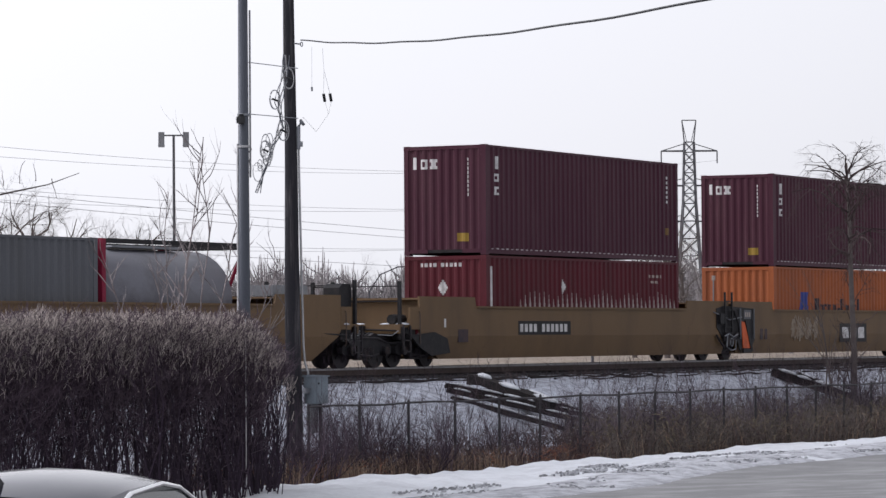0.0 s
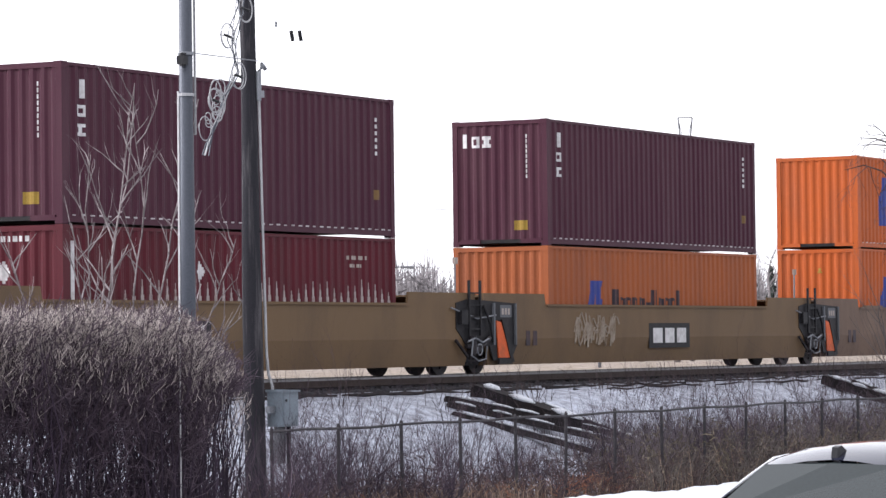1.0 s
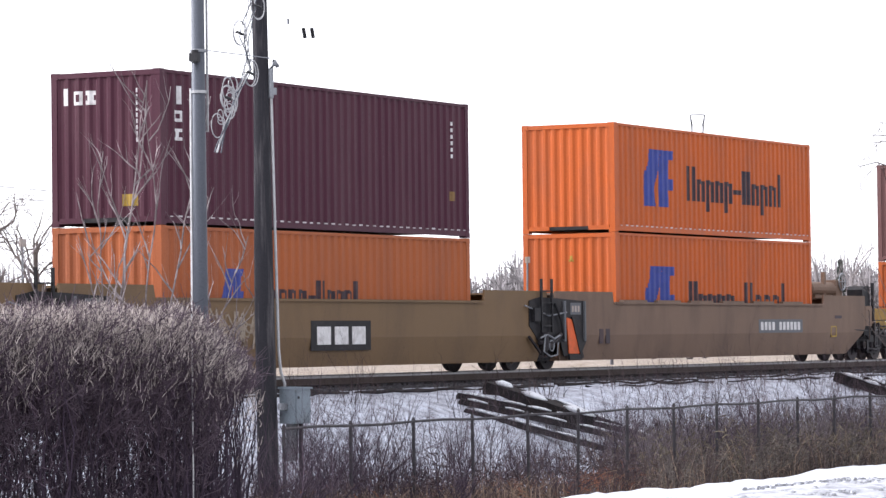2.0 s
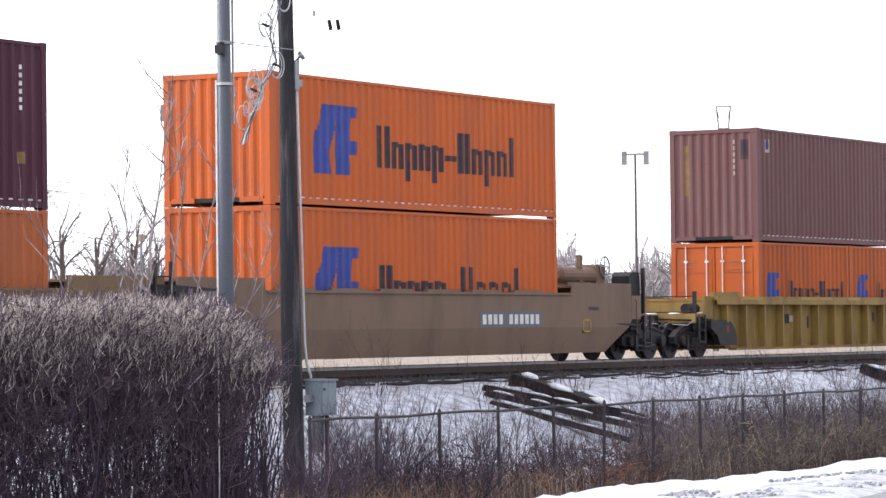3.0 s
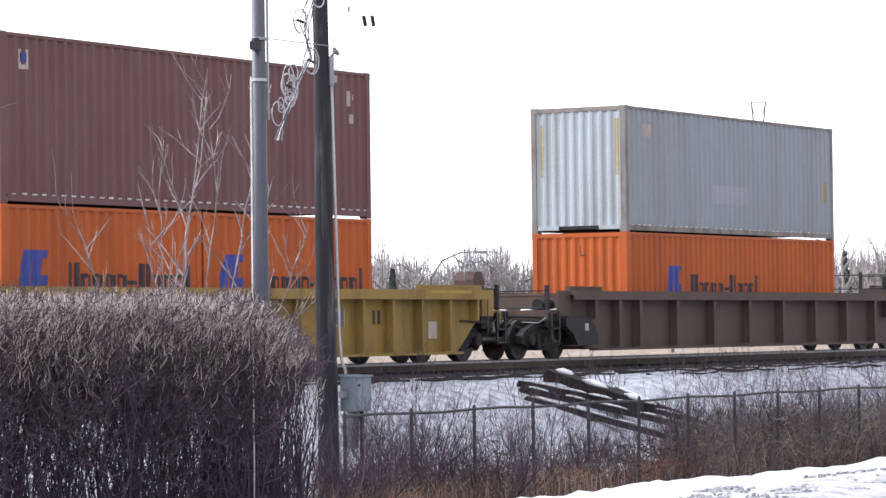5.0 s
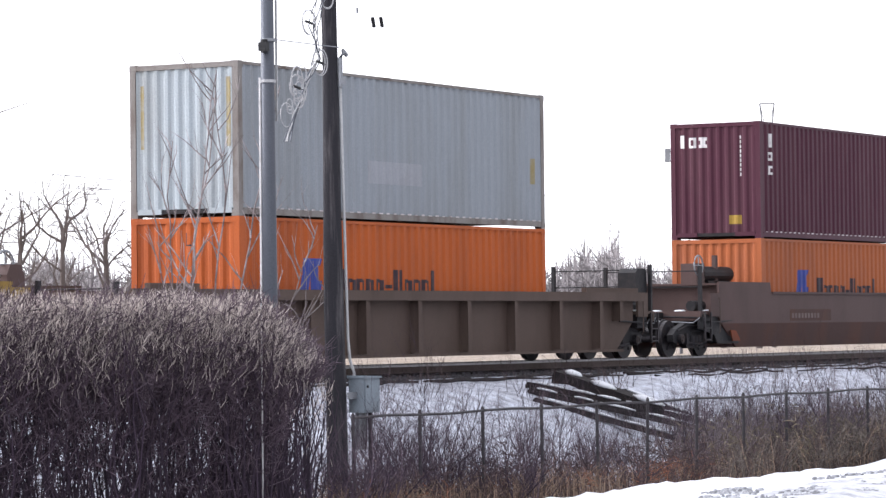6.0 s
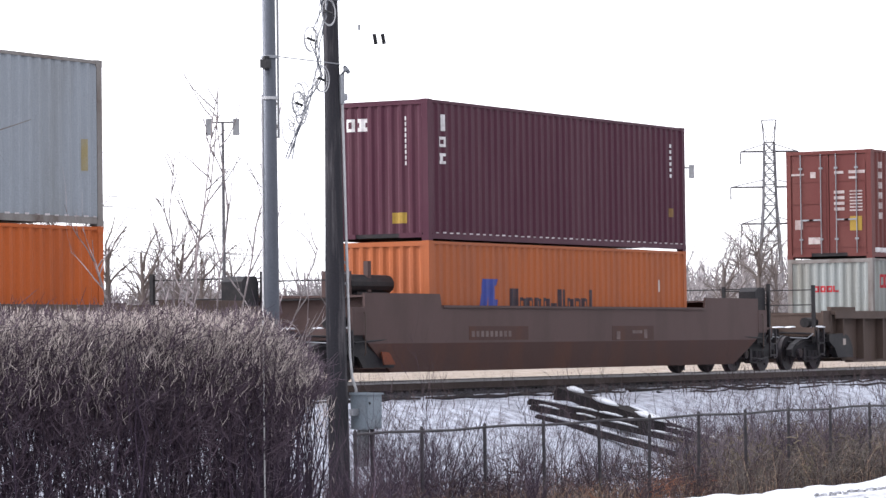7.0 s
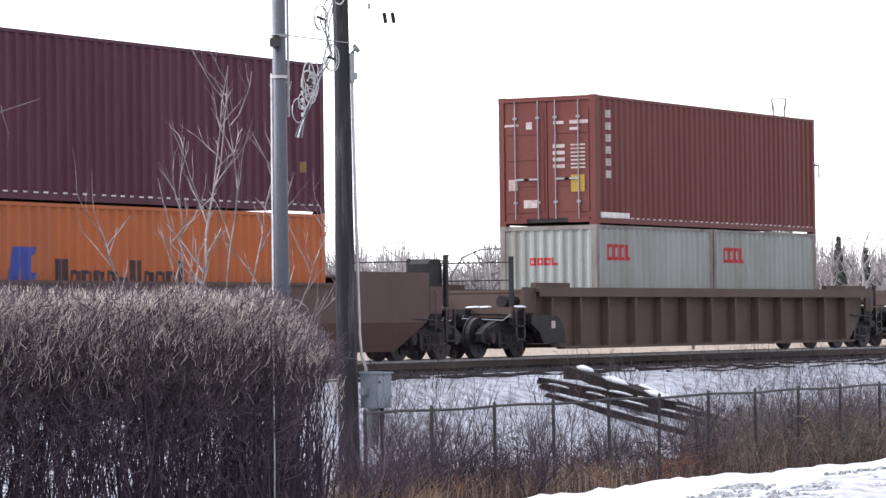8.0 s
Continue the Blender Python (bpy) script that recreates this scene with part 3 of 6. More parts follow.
def build_cables():
    x, y = POLE
    # bracket arms between the poles
    b = thing("cable_bracket", "thin steel cable bracket between the two poles", "cable bracket")
    for z in (5.70, 4.77):
        part("bracket_arm", Shape().tube([(39.55, 25.05, z), (x + 0.15, y - 0.12, z + 0.06)], 0.008, 6), CAST_STEEL, b)
    part("bracket_stay", Shape().tube([(39.58, 25.05, 5.70), (39.58, 25.05, 2.6)], 0.009, 6), CAST_STEEL, b)
    # coils of spare cable
    rnd = random.Random(2)
    for cx, cz in ((41.22, 5.52), (40.72, 5.10), (41.0, 4.55), (40.38, 4.16)):
        coil = thing("cable_coil", "loose coil of pale cable with a splice in it", "cable coil", "coils on the pole")
        s = Shape()
        for k in range(2):
            s.ring((cx + rnd.uniform(-0.015, 0.015), 25.18 - 0.02 * k, cz), 0.175 + rnd.uniform(-0.012, 0.012), 0.008, n=22, squash=rnd.uniform(0.95, 1.1))
        part("loop", s, CABLE_WHITE, coil)
        part("splice", Shape().tube([(cx - 0.10, 25.16, cz + 0.01), (cx + 0.05, 25.15, cz - 0.02)], [0.016, 0.022], 7).tube([(cx - 0.19, 25.17, cz), (cx + 0.15, 25.16, cz - 0.03)], 0.006, 5), PLASTIC_BLACK, coil)
    # the bundle that hangs through them
    h = thing("hanging_cable_bundle", "tangled grey cables hanging between the poles", "cables")
    for k in range(5):
        o = 0.035 * (k - 2)
        way = [(41.12 + o, 5.95), (41.08 + o, 5.45), (40.85 + o, 5.05), (40.98 - o, 4.6), (40.66 + o, 4.25), (40.35 + o, 3.75), (40.05 + 1.5 * o, 3.25)]
        pts = []
        for i in range(len(way) - 1):
            for j in range(4):
                u = j / 4
                pts.append((way[i][0] + (way[i + 1][0] - way[i][0]) * u + 0.04 * math.sin(3.1 * (i + u) + k * 1.9), 25.18 + 0.03 * math.sin(k + i), way[i][1] + (way[i + 1][1] - way[i][1]) * u))
        part("cable", Shape().tube(pts, 0.0095, 5), CABLE_WHITE if k % 2 else LAMP_POLE, h)
    for k in range(9):
        zz = 3.75 + k * 0.075
        s = Shape().ring((40.12 + 0.05 * k + rnd.uniform(-0.14, 0.14), 25.16, zz), rnd.uniform(0.06, 0.17), 0.008, n=16, squash=rnd.uniform(0.6, 1.5))
        part("loose_loop", s, CABLE_WHITE, h)
    # service drop towards the houses
    wire("service_drop", (x + 0.3, y - 0.1, 6.30), (11.0, 2.1, 3.42), 0.25, 0.013, CABLE_BLACK, "twisted black service cable leaving the pole", "cable", 40, 0.006)
    d = thing("drop_connectors", "black splice connectors hanging on thin wires", "connector")
    for k, (cx, cz) in enumerate(((42.90, 5.27), (43.14, 5.29))):
        part("connector", Shape().tube([(cx - 0.02, 25.4, cz + 0.075), (cx + 0.03, 25.4, cz - 0.07)], 0.03, 8), PLASTIC_BLACK, d)
        part("lead", Shape().tube([(42.85, 25.4, 6.2), (42.9, 25.4, 5.8), (cx - 0.02, 25.4, cz + 0.07)], 0.003, 5), CAST_STEEL, d)
        part("tail", Shape().tube([(cx + 0.03, 25.4, cz - 0.07), (43.1, 25.42, 4.98), (42.6, 25.4, 4.62), (42.1, 25.38, 4.85), (x + 0.25, y - 0.16, 4.85)], 0.003, 5), CABLE_WHITE, d)
    part("tap", Shape().tube([(42.45, 25.4, 6.2), (42.45, 25.4, 5.42)], 0.0025, 4).tube([(42.45, 25.4, 5.45), (42.45, 25.4, 5.37)], 0.02, 6), CAST_STEEL, d)


build_ground()
build_road()
build_track()
build_tie_pile()
build_spare_rails()
build_fence()
build_light_pole()
build_conduit_rod()
build_wood_pole()
build_cables()


# ---- the train: containers ----
WIDE, ISO40, ISO20, STD, HIGH = 2.438, 12.192, 6.058, 2.591, 2.896
MOVING = []        # thing, place at the start: all of the train runs along -x
WHEELSETS = []     # wheelset, place in its bogie


def wave(a, b, pitch, depth):
    """Stations (along, inset) of a corrugated wall from a to b."""
    n = max(1, round((b - a) / pitch))
    p = (b - a) / n
    out = []
    for i in range(n):
        s = a + i * p
        out += [(s, 0.0), (s + 0.27 * p, 0.0), (s + 0.5 * p, depth), (s + 0.77 * p, depth)]
    return out + [(b, 0.0)]


def clipped(line, a, b):
    out = []
    for (s0, d0), (s1, d1) in zip(line, line[1:]):
        lo, hi = max(a, s0), min(b, s1)
        if hi - lo > 1e-4:
            out.append((lo, d0 + (d1 - d0) * (lo - s0) / (s1 - s0), hi, d0 + (d1 - d0) * (hi - s0) / (s1 - s0)))
    return out


class Wall:
    """A corrugated wall: put(along, inset, z) gives the point in the container."""

    def __init__(self, line, put):
        self.line, self.put = line, put

    def panel(self, z0, z1):
        s = Shape()
        for (s0, d0), (s1, d1) in zip(self.line, self.line[1:]):
            s.add([self.put(s0, d0, z0), self.put(s1, d1, z0), self.put(s1, d1, z1), self.put(s0, d0, z1)], [(0, 1, 2, 3)])
        return s

    def mark(self, s, a, b, z0, z1, lean=0.0):
        for lo, d0, hi, d1 in clipped(self.line, a, b):
            k0, k1 = lean, lean
            s.add([self.put(lo, d0 - 0.004, z0), self.put(hi, d1 - 0.004, z0), self.put(hi + k1, d1 - 0.004, z1), self.put(lo + k0, d0 - 0.004, z1)], [(0, 1, 2, 3)])
        return s


MESHES = {}


def container(x, base, length, high, paint, label, doors=False, group="containers on the train", end_paint=None, trim=None):
    """A freight container whose visible end looks along -x; its origin is the foot of that end."""
    x += 0.07
    c = thing("shipping_container", label, "container", group, pose(x, TRACK_Y, base))
    MOVING.append((c, (x, TRACK_Y, base)))
    h = WIDE / 2
    near = Wall(wave(0.16, length - 0.16, 0.283, 0.036), lambda s, d, z: (s, -h + 0.008 + d, z))
    far = Wall(wave(0.16, length - 0.16, 0.283, 0.036), lambda s, d, z: (s, h - 0.008 - d, z))
    end = Wall(wave(-h + 0.14, h - 0.14, 0.245, 0.034), lambda s, d, z: (0.012 + d, s, z))
    end.doors = doors
    ep = end_paint or paint
    edge = trim or paint

    def shared(key, name, make, mat, lab="", parent=c):
        k = (key, length, high, mat.name)
        if k not in MESHES:
            MESHES[k] = make().mesh(name, mat)
        return part(name, MESHES[k], None, parent, lab)

    shared("near", "side_panel", lambda: near.panel(0.15, high - 0.06), paint)
    shared("far", "side_panel", lambda: far.panel(0.15, high - 0.06), paint)
    if not doors:
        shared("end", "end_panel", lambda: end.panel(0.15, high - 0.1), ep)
    else:
        for sgn in (-1, 1):
            def leaf(sgn=sgn):
                s = Shape().box(0.03, 0.06, min(sgn * 0.012, sgn * (h - 0.1)), max(sgn * 0.012, sgn * (h - 0.1)), 0.16, high - 0.12)
                return s
            d = shared("door%d" % sgn, "door", leaf, ep)
            for k in range(4):
                z = 0.30 + k * (high - 0.55) / 4
                shared("doorpanel%d%d" % (sgn, k), "door_panel", lambda: Shape().box(0.016, 0.0305, min(sgn * 0.08, sgn * (h - 0.17)), max(sgn * 0.08, sgn * (h - 0.17)), z, z + (high - 0.75) / 4), ep, parent=d)
            for y in (0.22, 0.80):
                r = Shape().tube([(-0.012, sgn * y, 0.14), (-0.012, sgn * y, high - 0.09)], 0.015, 6)
                r.box(-0.02, 0.03, sgn * y - 0.05, sgn * y + 0.05, 0.5, 0.55).box(-0.02, 0.03, sgn * y - 0.05, sgn * y + 0.05, high - 0.5, high - 0.45)
                r.box(-0.03, -0.012, min(sgn * y, sgn * (y - 0.35 * (1 if y > 0.5 else -1))), max(sgn * y, sgn * (y - 0.35 * (1 if y > 0.5 else -1))), 1.02, 1.06)
                part("lock_rod", r, WHITE_MARK if paint is MID_ORANGE else CAST_STEEL, d, "galvanised door lock rod")
    shared("roof", "roof_panel", lambda: Shape().box(0.06, length - 0.06, -h + 0.03, h - 0.03, high - 0.05, high - 0.012), paint)
    shared("back", "end_panel", lambda: Shape().box(length - 0.06, length - 0.02, -h + 0.1, h - 0.1, 0.12, high - 0.08), paint)
    shared("floor", "floor_panel", lambda: Shape().box(0.05, length - 0.05, -h + 0.05, h - 0.05, 0.10, 0.16), BLACK_STEEL)

    for sx in (0, 1):
        for sy in (-1, 1):
            def post(sx=sx, sy=sy):
                x0, x1 = (0.0, 0.15) if sx == 0 else (length - 0.15, length)
                y0, y1 = sorted((sy * h, sy * (h - 0.13)))
                return Shape().box(x0, x1, y0, y1, 0.118, high - 0.118)
            p = shared("post%d%d" % (sx, sy), "corner_post", post, trim or (ep if sx == 0 else paint))

            for z in (0.0, high - 0.118):
                def cast(sx=sx, sy=sy, z=z):
                    x0, x1 = (-0.004, 0.178) if sx == 0 else (length - 0.178, length + 0.004)
                    y0, y1 = sorted((sy * (h + 0.004), sy * (h - 0.162)))
                    return Shape().box(x0, x1, y0, y1, z, z + 0.118)
                shared("cast%d%d%.1f" % (sx, sy, z), "corner_casting", cast, edge, parent=p)
    for sy in (-1, 1):
        def rail_b(sy=sy):
            y0, y1 = sorted((sy * (h - 0.002), sy * (h - 0.06)))
            s = Shape().box(0.178, length - 0.178, y0, y1, 0.035, 0.155)
            return s
        shared("railb%d" % sy, "bottom_rail", rail_b, edge)

        def rail_t(sy=sy):
            y0, y1 = sorted((sy * (h - 0.002), sy * (h - 0.062)))
            return Shape().box(0.178, length - 0.178, y0, y1, high - 0.07, high - 0.01)
        shared("railt%d" % sy, "top_rail", rail_t, edge)
    if length > 7 and base > 2:
        # small pale dashes stand in for light catching above the bottom rail
        def lips():
            s = Shape()
            for k in range(42):
                a, wd = 0.32 + k * 0.2825, 0.09 + 0.05 * abs(math.sin(k * 2.3))
                s.box(a, a + wd, -h - 0.004, -h + 0.004, 0.148, 0.166 + 0.014 * abs(math.sin(k * 1.7)))
            return s
        shared("lips", "rail_glint", lips, LIP_GLINT, "row of small bright dashes for light caught along the rail")["kind"] = "stuff"
    shared("sill_a", "end_sill", lambda: Shape().box(0.0, 0.1, -h + 0.162, -0.52, 0.06, 0.16), ep)
    shared("sill_b", "end_sill", lambda: Shape().box(0.0, 0.1, 0.52, h - 0.162, 0.06, 0.16), ep)
    shared("header", "end_header", lambda: Shape().box(0.0, 0.1, -h + 0.162, h - 0.162, high - 0.11, high - 0.01), trim or ep)
    # solid black block gives the gooseneck recess its shade
    shared("goose", "gooseneck_shade", lambda: Shape().box(0.02, 2.5, -0.52, 0.52, 0.07, 0.15), BLACK_STEEL, "black block for the shade in the recess under the floor")
    c_walls[c.name] = (near, end)
    return c


c_walls = {}


def bars(c, where, rects, mat, label, joined=False):
    """Plain painted bars on the side or the end of a container; rects: along, width, z0, z1 and perhaps a lean.
    On the end, along runs from the far post to the near one."""
    wall = c_walls[c.name][0 if where == "side" else 1]
    s = Shape()
    for r in rects:
        a, w, z0, z1 = r[:4]
        if where == "end" and wall.doors:
            s.box(0.004, 0.012, -a - w, -a, z0, z1)
        elif where == "end":
            wall.mark(s, -a - w, -a, z0, z1)
        else:
            n = 5 if len(r) > 4 else 1
            for k in range(n):
                o = (r[4] * (k + 0.5) / n) if n > 1 else 0.0
                wall.mark(s, a + o, a + o + w, z0 + (z1 - z0) * k / n, z0 + (z1 - z0) * (k + 1) / n)
        if not joined:
            part("marking", s, mat, c, label)
            s = Shape()
    if joined:
        part("marking", s, mat, c, label, kind="stuff")


def word_bars(x, z, tall, pitch, pattern):
    """Plain blocks with the rhythm of a painted word: t tall, s short, d deep, - dash."""
    out = []
    for k in pattern:
        wide = pitch * (0.29 if k == "t" else 0.62)
        z0, z1 = {"t": (0, 1), "s": (0, 0.64), "d": (-0.28, 0.64), "-": (0.28, 0.42)}[k]
        if k in "sd":
            out += [(x, wide * 0.36, z + tall * z0, z + tall * z1), (x + wide * 0.36, wide * 0.26, z + tall * 0.50, z + tall * 0.64), (x + wide * 0.62, wide * 0.38, z, z + tall * 0.60)]
        else:
            out.append((x, wide, z + tall * z0, z + tall * z1))
        x += wide + pitch * 0.13
    return out


def hollow(a, w, z0, z1, t):
    """Four bars round an open block."""
    return [(a, t, z0, z1), (a + w - t, t, z0, z1), (a + t, w - 2 * t, z0, z0 + t), (a + t, w - 2 * t, z1 - t, z1)]


def diamond(a, z, w, h):
    """Seven slices of a square stood on its corner."""
    out = []
    for k in range(7):
        half = w * (1 - abs(k - 3) / 3.6)
        out.append((a - half, 2 * half, z - h + 2 * h * k / 7, z - h + 2 * h * (k + 1) / 7))
    return out


def maroon_set(x, base, group, label):
    c = container(x, base, ISO40, HIGH, MAROON, label, group=group)
    bars(c, "end", [(-0.96, 0.12, 2.28, 2.60)] + hollow(-0.73, 0.20, 2.28, 2.54, 0.06) + [(-0.45, 0.22, 2.28, 2.36), (-0.40, 0.12, 2.36, 2.46), (-0.45, 0.22, 2.46, 2.54)], WHITE_MARK, "white block of a painted logo")
    bars(c, "end", [(0.66, 0.035, 1.55 + k * 0.115, 1.63 + k * 0.115) for k in range(9)], WHITE_MARK, "column of small white number bars", True)
    bars(c, "end", [(0.36, 0.33, 0.36, 0.58)], YELLOW_MARK, "yellow warning plate")
    bars(c, "side", [(0.62, 0.12, 2.26, 2.60)] + hollow(0.50, 0.26, 1.93, 2.14, 0.06) + [(0.50, 0.26, 1.58, 1.64), (0.58, 0.10, 1.64, 1.74), (0.50, 0.26, 1.74, 1.80)], WHITE_MARK, "white block of a logo set upright")
    bars(c, "side", [(11.42, 0.05, 1.7 + k * 0.14, 1.78 + k * 0.14) for k in range(6)], WHITE_MARK, "column of small white number bars", True)
    bars(c, "side", [(11.36, 0.22, 0.78, 0.98)], WORN_YELLOW, "yellow warning plate")
    return c


def orange_word(c, x, w, z, h, tx, length, tz, tall):
    """The blue emblem (x, width, z, height) and the dark name (x, length, z, height) as plain shapes."""
    mark = [(x + u * w, v * w, z + z0 * h, z + z1 * h, d * w) for u, v, z0, z1, d in
            ((0.05, 0.36, 0.0, 0.30, -0.04), (0.0, 0.37, 0.30, 0.62, 0.08), (0.10, 0.36, 0.62, 1.0, 0.14), (0.50, 0.30, 0.0, 0.30, -0.04),
             (0.46, 0.50, 0.30, 0.50, 0.02), (0.48, 0.30, 0.50, 0.84, 0.06), (0.54, 0.40, 0.84, 1.0, 0.05))]
    bars(c, "side", mark, BLUE_MARK, "blue slanted emblem of plain shapes")
    bars(c, "side", word_bars(tx, tz, tall, length / 8.0, "ttsdsd-ttsdst"), INK_MARK, "dark block of a painted company name")


def build_containers():
    # first visible car: a grey box and a tank in a frame
    g = container(42.05, 0.34, ISO20, STD, DARK_GREY, "dull grey corrugated container low in a well car")
    container(35.9, 0.34, ISO20, STD, DARK_GREY, "dull grey corrugated container low in a well car")
    tank_container(48.35, 0.34)
    # three articulated wells
    m = maroon_set(66.12, 2.905, "maroon containers on top", "maroon corrugated container with white markings, stacked on a red one")
    r = container(66.12, 0.305, ISO40, STD, DARK_RED, "dark red corrugated container with white streaks under a maroon one")
    bars(r, "end", [(-0.75 + k * 0.13 + (0.1 if k > 3 else 0), 0.08, 2.30, 2.40) for k in range(9)], WHITE_MARK, "row of small white number bars", True)
    bars(r, "end", diamond(-0.08, 1.75, 0.15, 0.2), WHITE_MARK, "white diamond placard", True)
    bars(r, "side", diamond(4.58, 1.80, 0.14, 0.2), WHITE_MARK, "white diamond placard", True)
    bars(r, "side", [(0.30, 0.10, 0.9, 2.3)], WHITE_MARK, "white streak")
    rnd = random.Random(21)
    spikes = []
    for k in range(36):
        a = 1.9 + k * 0.283
        hgt = 0.48 * (0.55 + 0.45 * abs(math.sin(k * 0.45))) * rnd.uniform(0.85, 1.1)
        spikes += [(a + 0.10, 0.09, 1.1, 1.2 + hgt * 0.35), (a + 0.115, 0.06, 1.2 + hgt * 0.35, 1.2 + hgt * 0.7), (a + 0.13, 0.03, 1.2 + hgt * 0.7, 1.2 + hgt)]
    bars(r, "side", spikes, FADED_WHITE, "row of pointed white streaks", True)
    bars(r, "side", [(10.2 + 0.14 * k, 0.09, 2.12, 2.2) for k in range(6)] + [(10.3 + 0.14 * k, 0.09, 1.96, 2.03) for k in range(4)], PALE_MARK, "faint rows of number bars", True)

    maroon_set(85.51, 2.905, "maroon containers on top", "maroon corrugated container with white markings, stacked on an orange one")
    o = container(85.51, 0.305, ISO40, STD, DULL_ORANGE, "weathered orange corrugated container under a maroon one")
    orange_word(o, 2.10, 0.85, 0.95, 0.86, 3.47, 3.85, 1.1, 0.52)

    o = container(105.04, 0.305, ISO40, HIGH, ORANGE, "orange corrugated container under another orange one")
    orange_word(o, 1.62, 1.85, 0.75, 1.37, 4.2, 6.15, 0.92, 0.86)
    bars(o, "end", [(0.0, 0.09, 2.22, 2.36), (-0.03, 0.15, 2.22, 2.27)], YELLOW_MARK, "small yellow warning sign")
    o = container(105.04, 3.21, ISO40, STD, ORANGE, "bright orange corrugated container stacked on top of another")
    orange_word(o, 1.62, 1.85, 0.66, 1.38, 4.15, 6.1, 0.86, 0.86)

    b = container(128.55, 2.905, ISO40, HIGH, BROWN, "brown corrugated container stacked on two short orange ones")
    bars(b, "end", [(-0.82, 0.12, 1.2, 2.5)], WORN_YELLOW, "worn yellow stripe")
    bars(b, "end", [(0.55, 0.05, 1.7 + 0.16 * k, 1.8 + 0.16 * k) for k in range(6)], CHALK, "faint column of number bars")
    bars(b, "end", [(0.74, 0.22, 2.1, 2.6)], INK_MARK, "dark smear")
    bars(b, "side", [(0.55, 0.28, 2.28, 2.36), (0.55, 0.10, 2.36, 2.62), (0.73, 0.10, 2.36, 2.62), (11.35, 0.10, 2.2, 2.5), (11.5, 0.1, 2.32, 2.42), (11.42, 0.14, 1.86, 2.04)], PALE_MARK, "faint white block of lettering bars")
    bars(b, "side", [(0.62, 0.13, 2.40, 2.56)], BLUE_MARK, "small blue block")
    o = container(128.55, 0.305, ISO20, STD, MID_ORANGE, "short orange container with white lock rods on its doors", doors=True)
    orange_word(o, 0.48, 0.86, 0.96, 0.86, 1.92, 3.8, 1.1, 0.52)
    bars(o, "end", [(-0.95, 0.4, 2.1, 2.16), (-0.95, 0.4, 1.95, 2.0), (0.35, 0.45, 2.1, 2.16), (0.35, 0.4, 1.9, 1.96)], DULL_ORANGE, "rows of small number bars")
    o = container(128.55 + 6.134, 0.305, ISO20, STD, MID_ORANGE, "short orange container behind a similar one")
    orange_word(o, 0.55, 0.82, 0.96, 0.86, 1.96, 3.78, 1.1, 0.52)

    gr = container(152.20, 2.875, ISO40, HIGH, GREY_BLUE, "pale grey corrugated container stacked on an orange one", end_paint=LIT_END_GREY, trim=GREY_TRIM)
    bars(gr, "side", [(0.95, 0.5, 2.22, 2.5)], PALE_MARK, "dull patch of overpainted lettering")
    bars(gr, "side", [(4.7, 2.2, 0.75, 1.2)], FADED_GREY, "lighter overpainted patch")
    bars(gr, "side", [(11.6, 0.16, 0.95, 1.5)], OLIVE_STRIPE, "worn yellow stripe")
    bars(gr, "end", [(-1.0, 0.1, 1.3, 2.5), (0.93, 0.12, 1.3, 2.6)], OLIVE_STRIPE, "worn yellow stripe")
    o = container(152.20, 0.280, ISO40, STD, MID_ORANGE, "orange corrugated container under a pale grey one")
    orange_word(o, 2.12, 0.85, 0.97, 0.86, 3.5, 3.85, 1.12, 0.52)
    bars(o, "end", [(0.0, 0.14, 2.05, 2.08), (0.0, 0.03, 2.05, 2.3)], INK_MARK, "small dark mark")

    maroon_set(175.82, 2.88, "maroon containers on top", "maroon corrugated container with white markings, stacked on an orange one")
    o = container(175.82, 0.285, ISO40, STD, DULL_ORANGE, "weathered orange corrugated container under a maroon one")
    orange_word(o, 2.12, 0.85, 0.97, 0.86, 3.5, 3.85, 1.12, 0.52)
    bars(o, "side", [(10.7, 0.12, 1.62, 1.9)], WHITE_MARK, "small white plate")

    t = container(199.47, 2.915, ISO40, HIGH, RED_BROWN, "red-brown corrugated container with lock rods, stacked on two white ones", doors=True)
    bars(t, "side", [(0.52, 0.26, 2.6 - 0.27 * k - 0.2, 2.6 - 0.27 * k - 0.03) for k in range(6)], FADED_WHITE, "column of white lettering bars")
    bars(t, "side", [(0.25, 1.5, 0.16, 0.28)], WHITE_MARK, "white strip on the bottom rail")
    lab = [(-1.07, 0.36, 2.24, 2.29), (-0.52, 0.15, 2.17, 2.33), (0.17, 0.26, 2.26, 2.33), (0.58, 0.46, 2.26, 2.34), (0.58, 0.24, 2.12, 2.18)]
    lab += [(0.15, 0.30, 1.28 + 0.15 * k, 1.36 + 0.15 * k) for k in range(4)] + [(0.60, 0.36, 1.26 + 0.085 * k, 1.295 + 0.085 * k) for k in range(7)]
    bars(t, "end", lab, FADED_WHITE, "white rows of number bars", True)
    bars(t, "end", [(-0.98, 0.22, 0.80, 1.05), (-0.60, 0.34, 0.40, 0.58)], FADED_WHITE, "white plate")
    bars(t, "end", [(0.60, 0.34, 0.74, 1.12)], YELLOW_MARK, "yellow warning plate")
